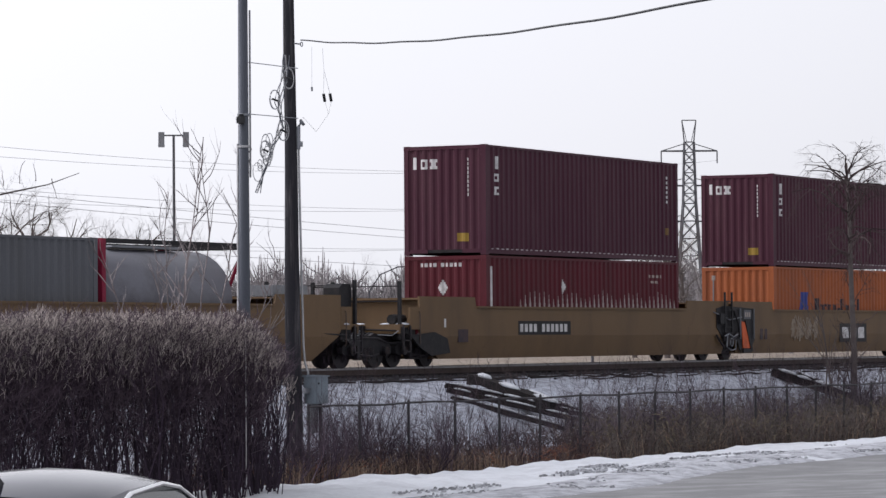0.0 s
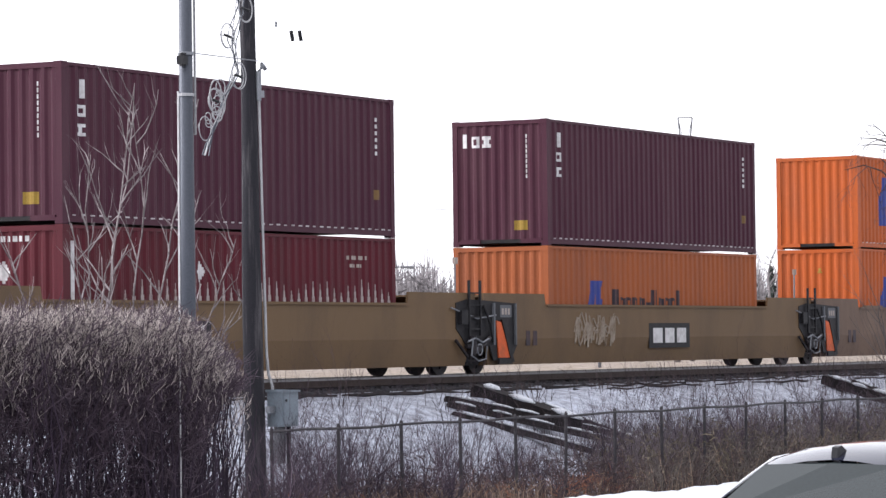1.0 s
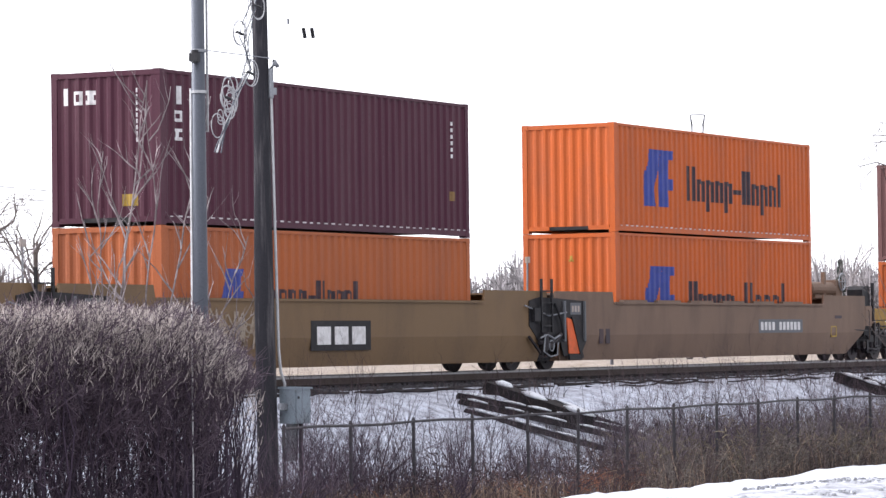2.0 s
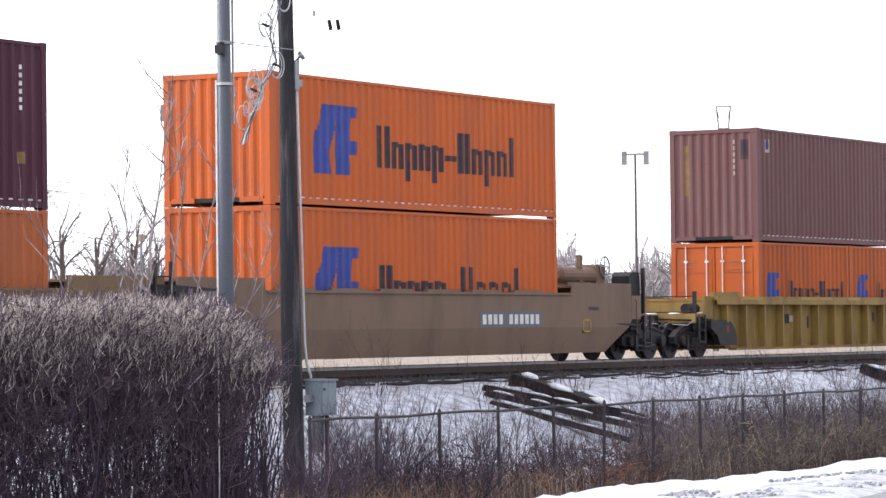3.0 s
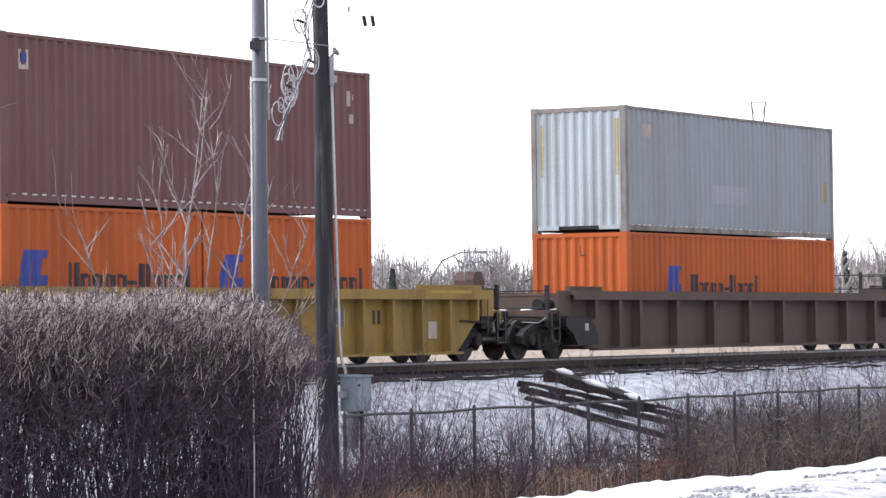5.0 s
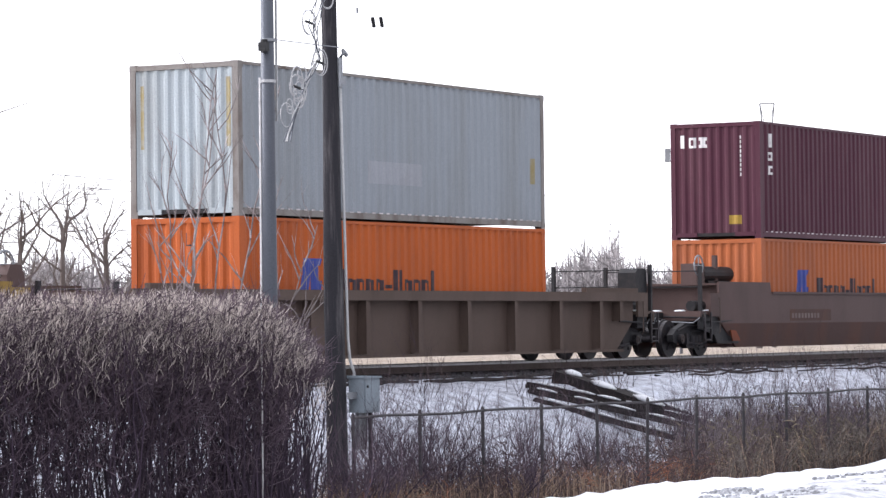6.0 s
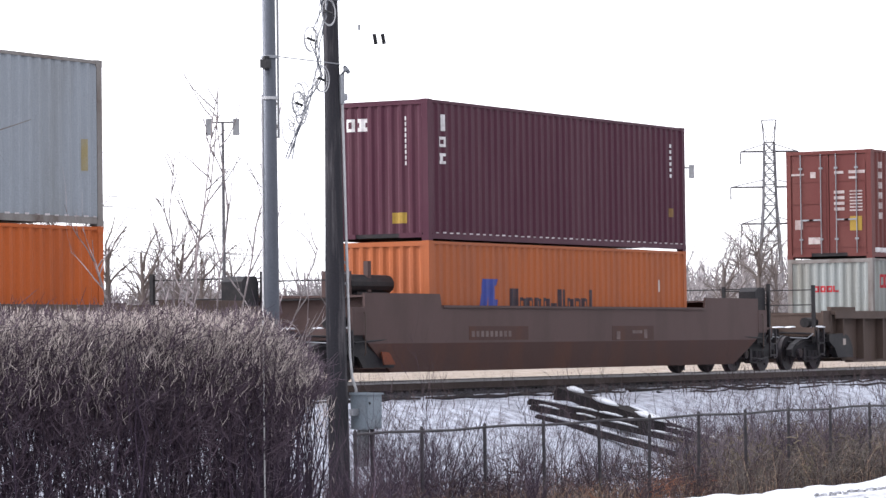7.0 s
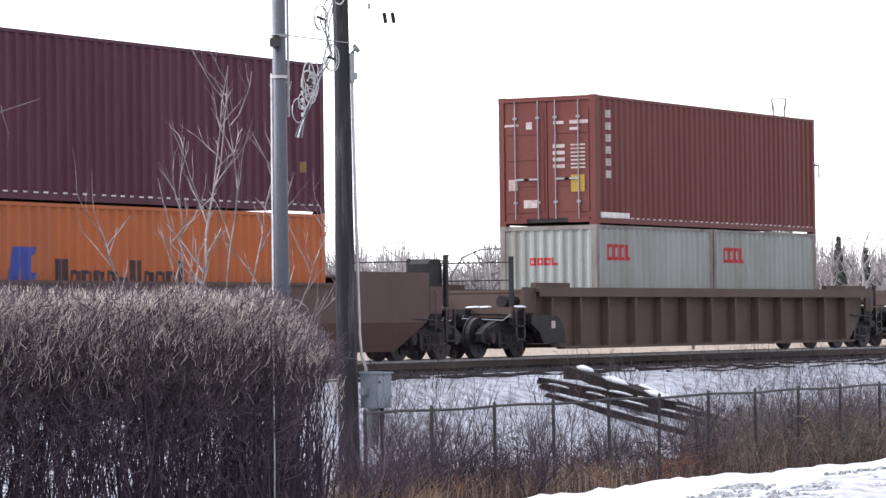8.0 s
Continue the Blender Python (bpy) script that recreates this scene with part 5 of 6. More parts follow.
def build_cars():
    # tail end of the car ahead
    c = smooth_car(36.0, 38.4, 58.35, TAN, "tan plate-sided well car with grey and tank loads", "end", "end")
    bogie(c, 60.1 - 36.0)
    bogie(c, 38.2 - 36.0)
    end_fittings(c, 58.35 - 36.0, 1, TAN, tall=True)
    part("deck_box", Shape().box(19.6, 21.2, -1.1, -0.3, 1.75, 2.0), CAST_STEEL, c)
    # three articulated wells
    c = smooth_car(62.3, 62.3, 81.7, TAN, "tan plate-sided articulated well car with a number panel", "end", "joint")
    bogie(c, 62.75 - 62.3)
    joint(c, 81.9 - 62.3)
    end_fittings(c, 0.0, -1, TAN, tall=True)
    part("truck_guard", Shape().prism([(-0.6, 0.80), (0.7, 0.88), (1.35, 0.72), (1.5, 0.35), (0.5, 0.28), (-0.1, 0.5)], -1.42, -1.36), BLACK_STEEL, c, "black rounded guard beside the bogie")
    side_marks(c, [(5.45, 3.15, 0.80, 1.17)], BLACK_STEEL, "black number panel")
    side_marks(c, [(5.55 + 0.27 * k, 0.17, 0.88, 1.09) for k in range(4)] + [(6.85 + 0.27 * k, 0.17, 0.88, 1.09) for k in range(6)], WHITE_MARK, "white number bars on the panel", -1.358)
    side_marks(c, [(2.05, 0.55, 0.62, 0.95)], INK_MARK, "faded dark stencil")
    side_marks(c, [(1.3, 0.1, 1.0, 1.22)], WHITE_MARK, "small white stroke")
    c = smooth_car(82.0, 82.1, 101.2, TAN, "tan plate-sided articulated well car with chalk drawing", "joint", "joint")
    joint(c, 101.4 - 82.0)
    side_marks(c, [(8.75, 2.4, 0.52, 1.12)], BLACK_STEEL, "black logo panel")
    side_marks(c, [(8.98 + 0.70 * k, 0.54, 0.64, 1.0) for k in range(3)], WHITE_MARK, "white block of a logo", -1.358)
    rnd = random.Random(6)
    for j in range(9):
        pts = []
        for k in range(26):
            u = k / 25
            pts.append((4.6 + 0.22 * j + 0.55 * u + 0.22 * math.sin(9 * u + 2.1 * j), -1.356, 0.90 + 0.06 * (j % 3) + 0.36 * math.sin(17 * u + j) * math.cos(5 * u + 1.3 * j) + rnd.uniform(-0.03, 0.03)))
        part("marking", Shape().tube(pts, 0.022, 4), CHALK, c, "faint chalk scribble")
    side_marks(c, [(2.15, 0.2, 0.62, 0.95), (2.5, 0.2, 0.62, 0.95)], INK_MARK, "faded dark stencil")
    c = smooth_car(101.6, 101.65, 120.85, TAN_GREY, "dusty tan articulated well car with an air reservoir", "joint", "end", notch=True)
    bogie(c, 122.1 - 101.6)
    end_fittings(c, 120.85 - 101.6, 1, TAN_GREY, tall=True, wheel=True, tank=TAN_GREY)
    side_marks(c, [(11.75, 2.95, 0.79, 1.14)], DARK_GREY, "dark number panel")
    side_marks(c, [(11.88 + 0.25 * k, 0.16, 0.86, 1.07) for k in range(4)] + [(13.1 + 0.25 * k, 0.16, 0.86, 1.07) for k in range(6)], WHITE_MARK, "white number bars on the panel", -1.358)
    side_marks(c, [(2.3, 0.22, 0.58, 0.92), (2.65, 0.22, 0.58, 0.92), (17.0, 0.5, 1.16, 1.24)], INK_MARK, "faded dark stencil")
    side_marks(c, [(16.7, 0.42, 0.66, 0.70), (16.7, 0.42, 0.92, 0.96), (16.7, 0.05, 0.66, 0.96), (17.07, 0.05, 0.66, 0.96)], YELLOW_MARK, "small yellow outlined square")
    # yellow ribbed car
    c = ribbed_car(123.3, 125.46, 145.1, YELLOW, "faded yellow well car with ribbed sides", [126.1 + 1.165 * k for k in range(17)])
    for x in (125.0, 144.4):
        bogie(c, x - 123.3)
    end_fittings(c, 125.46 - 123.3, -1, YELLOW)
    end_fittings(c, 145.1 - 123.3, 1, YELLOW, wheel=True, deck=1.46)
    side_marks(c, [(6.82, 0.28, 0.82, 1.06)], BLACK_STEEL, "dark faded panel", -1.272)
    side_marks(c, [(7.12, 0.26, 0.86, 1.02), (15.33, 1.0, 0.76, 1.12), (19.65, 0.35, 0.5, 0.85)], PALE_MARK, "white faded panel", -1.277)
    side_marks(c, [(15.42, 0.22, 0.84, 1.02), (15.95, 0.16, 0.80, 1.05), (16.18, 0.12, 0.76, 1.12)], DARK_GREY, "dark worn block of a logo", -1.28)
    side_marks(c, [(17.42, 0.1, 0.80, 1.08), (17.62, 0.1, 0.80, 1.08), (8.3, 0.12, 0.7, 1.0), (12.9, 0.16, 0.85, 1.1)], INK_MARK, "dark stencil bars", -1.272)
    side_marks(c, [(3.6, 1.3, 1.42, 1.492), (7.4, 2.1, 1.42, 1.492), (10.6, 0.9, 1.42, 1.492), (19.4, 1.7, 1.42, 1.492)], YELLOW_MARK, "bright yellow patch on the chord", -1.499)
    # grey-brown ribbed cars
    c = ribbed_car(146.9, 149.1, 168.7, GREY_BROWN, "grey-brown well car with widely ribbed sides", [150.2, 151.4, 152.45] + [154.42 + 2.05 * k for k in range(6)] + [166.6, 167.6])
    for x in (148.6, 168.2):
        bogie(c, x - 146.9)
    end_fittings(c, 149.1 - 146.9, -1, GREY_BROWN)
    end_fittings(c, 168.7 - 146.9, 1, GREY_BROWN, tall=True)
    c = smooth_car(170.9, 173.1, 191.85, PURPLE_BROWN, "purple-brown plate-sided well car with faded panels", "end", "end", low=RUSTY_BROWN)
    for x in (172.3, 192.4):
        bogie(c, x - 170.9)
    end_fittings(c, 173.1 - 170.9, -1, PURPLE_BROWN, tall=True, wheel=True, tank=BLACK_STEEL)
    end_fittings(c, 191.85 - 170.9, 1, PURPLE_BROWN, tall=True)
    part("truck_guard", Shape().prism([(1.2, 0.94), (3.2, 0.96), (3.35, 0.80), (3.4, 0.30), (2.2, 0.30), (2.0, 0.52), (1.2, 0.66)], -1.30, -1.24), BLACK_STEEL, c, "black guard beside the bogie")
    side_marks(c, [(6.4, 2.6, 0.83, 1.12), (13.0, 2.1, 0.80, 1.12)], RUSTY_BROWN, "faded number panel")
    side_marks(c, [(6.5 + 0.2 * k, 0.12, 0.90, 1.02) for k in range(9)] + [(13.2, 0.18, 0.82, 1.0), (14.0, 0.5, 0.95, 1.02), (14.6, 0.16, 0.84, 1.04)], FAINT, "faded pale bars", -1.358)
    part("guard_plate", Shape().prism([(2.75, 0.62), (3.05, 0.60), (3.3, 0.36), (2.85, 0.36)], -1.40, -1.375), RUST_PLATE, c, "rusty guard plate")
    c = ribbed_car(193.9, 196.35, 214.6, GREY_BROWN, "grey-brown well car with closely ribbed sides", [196.95 + 1.34 * k for k in range(13)])
    for x in (195.7, 214.9):
        bogie(c, x - 193.9)
    end_fittings(c, 196.35 - 193.9, -1, GREY_BROWN, tall=True)
    end_fittings(c, 214.6 - 193.9, 1, GREY_BROWN)
    c = ribbed_car(217.5, 220.0, 238.4, GREY_BROWN, "grey-brown well car with closely ribbed sides", [220.6 + 1.34 * k for k in range(13)])
    for x in (219.4, 238.6):
        bogie(c, x - 217.5)
    end_fittings(c, 220.0 - 217.5, -1, GREY_BROWN)


build_cars()
build_containers()


# ---- plants ----
def grow(s, rnd, p, d, length, r, depth, spread_deg=30, up=0.25, kids=(2, 4), n=5, wob=0.18):
    """A branch and its twigs, as tapered tubes."""
    pts, rad = [Vector(p)], [r]
    seg = 4 if depth > 0 else 3
    d = Vector(d).normalized()
    for i in range(seg):
        d = (d + Vector((rnd.gauss(0, wob), rnd.gauss(0, wob), rnd.gauss(0, wob) + up * 0.25))).normalized()
        pts.append(pts[-1] + d * length / seg)
        rad.append(r * (1 - 0.72 * (i + 1) / seg))
    s.tube(pts, rad, max(3, n), False)
    if depth <= 0:
        return
    for _ in range(rnd.randint(*kids)):
        t = rnd.uniform(0.25, 0.98)
        i = min(seg - 1, int(t * seg))
        q = pts[i].lerp(pts[i + 1], t * seg - i)
        axis = Vector((rnd.gauss(0, 1), rnd.gauss(0, 1), rnd.gauss(0, 0.5))).normalized()
        nd = (d + axis * math.tan(radians(spread_deg)) * rnd.uniform(0.5, 1.3) + Vector((0, 0, up))).normalized()
        grow(s, rnd, q, nd, length * rnd.uniform(0.42, 0.72), rad[i] * rnd.uniform(0.45, 0.65), depth - 1, spread_deg, up, kids, n - 1, wob)


def build_hedge():
    hedge = thing("hedge", "tall leafless brown hedge with pale twig tips", "hedge")
    rnd = random.Random(12)
    stems, mids, tips = Shape(), Shape(), Shape()

    def crown(u):
        """Top of the hedge along its length."""
        if u < 33.6:
            return 1.10 + 0.10 * noise.noise((u * 0.9, 0, 5)) + 0.06 * noise.noise((u * 3.1, 0, 2))
        return 1.08 - 0.40 * (u - 33.6) - 0.42 * max(0.0, u - 34.3) ** 2 + 0.06 * noise.noise((u * 3, 0, 5))

    def place(lo=24.5, hi=35.45):
        u, y = rnd.uniform(lo, hi), rnd.uniform(20.3, 22.9)
        return u, u + 1.66 * (y - 21.5), y

    def gap(u, z):
        """Above 0 where the foot of the hedge lets the snow show through."""
        return 0.8 * noise.noise((u * 5.5, 0.7, z * 2.2)) + 0.6 * noise.noise((u * 12.0, 3.1, z * 4.5)) - 0.18 - 0.40 * max(0.0, z + 0.75)

    for i in range(1000):
        u, x, y = place(hi=34.9)
        if gap(u, -1.0) > 0 and rnd.random() < 0.85:
            continue
        top = min(crown(u) - 0.2, 1.0)
        z = ground_z(y) - 0.05
        lean = rnd.gauss(0, 0.2)
        pts, rad = [(x, y, z)], [0.015]
        for k in range(1, 6):
            t = k / 5
            pts.append((x + lean * t * 2 + rnd.gauss(0, 0.07), y + rnd.gauss(0, 0.08), z + (top - z) * t * rnd.uniform(0.93, 1.0)))
            rad.append(0.014 - 0.011 * t)
        k = rnd.uniform(0.6, 1.3)
        stems.tube(pts, [r * k for r in rad], 4, False)
    for i in range(15000):
        u, x, y = place()
        c = crown(u)
        z = c - abs(rnd.gauss(0, 1.05)) - 0.15
        if z < ground_z(y) + 0.05 or (z < 0.1 and u > 34.5 + 0.5 * z):
            continue
        if z < -0.2 and gap(u, z) > 0 and rnd.random() < 0.88:
            continue
        d = Vector((rnd.gauss(0.1, 0.9), rnd.gauss(0, 0.6), rnd.uniform(0.2, 1.2))).normalized()
        n = rnd.uniform(0.12, 0.42)
        p = Vector((x, y, z))
        q = p + d * n * 0.5 + Vector((rnd.gauss(0, 0.04), rnd.gauss(0, 0.04), 0))
        e = q + (d + Vector((rnd.gauss(0, 0.6), rnd.gauss(0, 0.3), 0.3))).normalized() * n * 0.5
        if e.z > c + 0.08:
            continue
        mids.tube([p, q, e], [0.0062, 0.005, 0.0026], 3, False)
        for _ in range(4):
            a = p.lerp(e, rnd.uniform(0.0, 1.0))
            f = a + Vector((rnd.gauss(0.03, 0.11), rnd.gauss(0, 0.1), rnd.gauss(0.06, 0.09)))
            mids.tube([a, f], [0.0045, 0.002], 3, False)
    for i in range(36000):
        u, x, y = place(hi=35.3)
        if rnd.random() < 1.1 * (u - 34.4):
            continue
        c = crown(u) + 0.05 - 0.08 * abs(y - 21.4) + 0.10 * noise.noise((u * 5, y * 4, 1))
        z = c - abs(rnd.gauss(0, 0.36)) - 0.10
        if u > 34.35 and z < 0.25 and rnd.random() < 0.85:
            continue
        d = Vector((rnd.gauss(0.32, 0.36), rnd.gauss(0, 0.35), 1)).normalized()
        n = rnd.uniform(0.06, 0.20)
        p = Vector((x, y, z))
        e = p + d * n
        q = p.lerp(e, 0.5) + Vector((rnd.gauss(0, 0.022), rnd.gauss(0, 0.015), 0))
        tips.tube([p, q, e], [0.0036, 0.0034, 0.0020], 3, False)
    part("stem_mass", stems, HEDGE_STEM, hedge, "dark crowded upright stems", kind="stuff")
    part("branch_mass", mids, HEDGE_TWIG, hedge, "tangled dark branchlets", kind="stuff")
    part("tip_mass", tips, HEDGE_TIP, hedge, "pale bristling twig tips with light glints in their colour", kind="stuff")


def build_weeds():
    rnd = random.Random(31)
    weeds, pale, olive = Shape(), Shape(), Shape()
    def thicket(x, y):
        """True past the post where the snow ends and the dense undergrowth begins."""
        return x > 51.3 + 1.8 * (y - 24.0) + 1.2 * noise.noise((x * 0.5, y * 0.6, 6))

    for i in range(12000):
        x = rnd.uniform(36, 86)
        y = rnd.uniform(23.5, 28.6) if rnd.random() < 0.75 else rnd.uniform(23.3, 24.6)
        deep = thicket(x, y)
        thick = 0.5 + 0.5 * noise.noise((x * 0.22, y * 0.3, 2)) + (0.4 if deep else 0.0)
        if rnd.random() > 0.35 + 0.65 * thick or (not deep and (y > 25.4 or noise.noise((x * 1.1, y * 0.8, 23)) < 0.0) and rnd.random() < 0.75):
            continue
        z = rough_z(x, y) - 0.03
        h = rnd.uniform(0.35, 1.05) * (0.65 + 0.45 * thick) * (0.80 if deep else 0.78)
        lean = (rnd.gauss(0, 0.34), rnd.gauss(0, 0.25))
        p = Vector((x, y, z))
        m = p + Vector((lean[0] * h * 0.2 + rnd.gauss(0, 0.04), lean[1] * h * 0.4, h * 0.55))
        e = p + Vector((lean[0] * h, lean[1] * h, h))
        s = pale if rnd.random() < (0.16 if deep else 0.07) else olive if deep and rnd.random() < 0.6 else weeds
        s.tube([p, m, e], [0.0065, 0.005, 0.0022], 3, False)
        for _ in range(rnd.randint(2, 6)):
            a = m.lerp(e, rnd.uniform(-0.5, 0.9))
            s.tube([a, a + Vector((rnd.gauss(0, 0.15), rnd.gauss(0, 0.12), rnd.uniform(-0.05, 0.16)))], [0.0042, 0.002], 3, False)
    # matted tangle without one direction: russet near the road, ochre and olive in the thicket
    russet, ochre = Shape(), Shape()
    for i in range(26000):
        x, y = rnd.uniform(37.5, 86), rnd.uniform(23.5, 27.2)
        deep = thicket(x, y)
        if noise.noise((x * 0.8, y * 0.9, 14)) < (-0.25 if deep else -0.05):
            continue
        if not deep and y > 26.2:
            continue
        top = (0.85 + 0.5 * noise.noise((x * 0.6, y * 0.8, 3))) if deep else (0.66 + 0.4 * noise.noise((x * 0.7, y, 4)))
        z = rough_z(x, y) + top * rnd.random()
        d = Vector((rnd.gauss(0, 1), rnd.gauss(0, 1), rnd.gauss(0.35, 0.8))).normalized() * rnd.uniform(0.07, 0.22)
        q = Vector((x, y, z))
        k = noise.noise((x * 0.45, y * 0.5, 17)) + rnd.gauss(0, 0.2)
        (ochre if (k > 0.0 and deep) else olive if deep else russet if z < rough_z(x, y) + 0.4 and k > -0.1 else weeds).tube([q, q + d * 0.5 + Vector((0, 0, rnd.gauss(0, 0.02))), q + d], [0.0075, 0.009, 0.003], 3, False)
    tagged(part("russet_tangle", russet, RUSSET, kind="stuff"), "matted russet dead weeds along the fence", "weeds")
    tagged(part("ochre_tangle", ochre, OCHRE, kind="stuff"), "matted ochre dead weeds in the thicket", "weeds")
    for i in range(4500):
        x, y = rnd.uniform(37, 86), rnd.uniform(23.3, 26.5)
        z = rough_z(x, y) - 0.02
        h = rnd.uniform(0.12, 0.42)
        s = pale if rnd.random() < (0.62 if x < 53 else 0.4) else weeds if x < 62 else olive
        s.tube([(x, y, z), (x + rnd.gauss(0, 0.05), y, z + h * 0.6), (x + rnd.gauss(0, 0.14), y + rnd.gauss(0, 0.1), z + h)], [0.006, 0.0045, 0.002], 3, False)
    for i in range(1500):
        x, y = rnd.uniform(37.8, 47), rnd.uniform(23.2, 24.8)
        z = rough_z(x, y) - 0.02
        h = rnd.uniform(0.2, 0.55)
        (pale if rnd.random() < 0.8 else weeds).tube([(x, y, z), (x + rnd.gauss(0, 0.05), y, z + h * 0.6), (x + rnd.gauss(0, 0.16), y + rnd.gauss(0, 0.1), z + h)], [0.006, 0.0045, 0.002], 3, False)
    tagged(part("dry_weeds", weeds, WEED, kind="stuff"), "reddish-brown dry weed stalks along the fence", "weeds")
    tagged(part("dry_grass", pale, WEED_PALE, kind="stuff"), "pale straw-coloured dry grass along the fence", "grass")
    tagged(part("olive_weeds", olive, WEED_OLIVE, kind="stuff"), "olive-brown dry stalks along the fence", "weeds")
    veil_mass = Shape()
    for i in range(7600):
        x, y = rnd.uniform(41, 86), rnd.uniform(24.3, 28.8)
        if noise.noise((x * 0.45, y * 0.6, 21)) < -0.12 or (not thicket(x, y) and rnd.random() < 0.8):
            continue
        z = rough_z(x, y) - 0.03
        h = rnd.uniform(0.5, 1.2) * (1.0 if thicket(x, y) else 0.75)
        p = Vector((x, y, z))
        e = p + Vector((rnd.gauss(0, 0.36) * h, rnd.gauss(0, 0.3) * h, h))
        veil_mass.tube([p, p.lerp(e, 0.5) + Vector((rnd.gauss(0, 0.05), rnd.gauss(0, 0.04), 0)), e], [0.0052, 0.004, 0.0018], 3, False)
        for _ in range(3):
            a = p.lerp(e, rnd.uniform(0.3, 0.9))
            veil_mass.tube([a, a + Vector((rnd.gauss(0, 0.12), rnd.gauss(0, 0.1), rnd.uniform(0.05, 0.25)))], [0.0036, 0.0016], 3, False)
    tagged(part("grey_undergrowth", veil_mass, VEIL_TWIG, kind="stuff"), "fine lavender-grey leafless undergrowth behind the fence", "undergrowth")
    sprigs = Shape()
    for i in range(2000):
        x, y = rnd.uniform(42, 90), rnd.uniform(27.0, 33.0)
        if noise.noise((x * 0.5, y * 0.7, 8)) < 0.0 and x < 66:
            continue
        z = rough_z(x, y) - 0.03
        grow(sprigs, rnd, (x, y, z), (rnd.gauss(0, 0.3), rnd.gauss(0, 0.3), 1), rnd.uniform(0.25, 0.8), 0.007, 1, 35, 0.1, (2, 5), 4)
    tagged(part("bank_sprigs", sprigs, TWIG, kind="stuff"), "thin dark sprigs standing in the snow of the bank", "weeds")
    # leggy bushes between fence and bank
    spots = [(42.9, 25.2, 1.9), (44.6, 25.6, 2.1), (45.6, 26.4, 1.5), (47.0, 25.0, 1.9), (48.6, 26.2, 1.3), (50.4, 25.3, 1.2), (52.3, 26.6, 1.1), (54.0, 25.4, 1.6),
             (55.8, 26.8, 1.7), (57.9, 25.4, 1.6), (60.2, 25.6, 1.6), (62.4, 26.4, 1.9), (65.0, 25.6, 1.8), (67.8, 26.8, 2.0), (71.0, 25.8, 2.0), (74.0, 27.0, 2.2), (40.9, 24.0, 1.2), (43.6, 23.4, 0.9), (38.6, 24.4, 1.4), (38.3, 23.4, 1.5), (39.0, 23.5, 1.35), (39.6, 23.6, 1.2), (55.2, 24.6, 1.3), (49.3, 24.5, 1.0), (42.2, 24.1, 1.2), (43.2, 24.6, 1.4), (44.2, 24.3, 1.2), (45.3, 25.0, 1.3), (57.0, 24.5, 1.4), (59.1, 26.6, 1.9), (63.6, 25.0, 1.6), (69.3, 25.4, 1.9)]
    for x, y, h in spots:
        b = thing("leafless_bush", "leafless dark brown bush beside the fence", "bush", "bushes along the fence")
        s, f = Shape(), Shape()
        z = rough_z(x, y) - 0.05
        for k in range(13):
            d = (rnd.gauss(0, 0.45), rnd.gauss(0, 0.3), 1)
            grow(s if k % 2 == 0 else f, rnd, (x + rnd.gauss(0, 0.22), y + rnd.gauss(0, 0.2), z), d, h * rnd.uniform(0.6, 1.0), 0.0125, 2, 34, 0.2, (4, 6), 4)
        part("stem_mass", s, HEDGE_STEM, b, kind="stuff")
        part("twig_mass", f, HEDGE_TWIG, b, kind="stuff")


SAPLINGS = [  # foot, height, then for each leader: lean, size
    (38.95, 26.2, 6.5, [(-0.17, 0.99), (0.05, 1.0)]),
    (40.25, 26.3, 6.3, [(-0.13, 0.97), (0.13, 1.0)]),
    (39.55, 26.6, 6.1, [(0.05, 0.90), (-0.14, 0.74)]),
    (41.10, 26.3, 6.2, [(0.42, 0.56), (0.26, 0.70), (0.10, 0.84)]),
    (38.20, 26.3, 6.0, [(0.07, 0.74), (-0.16, 0.72)]),
]


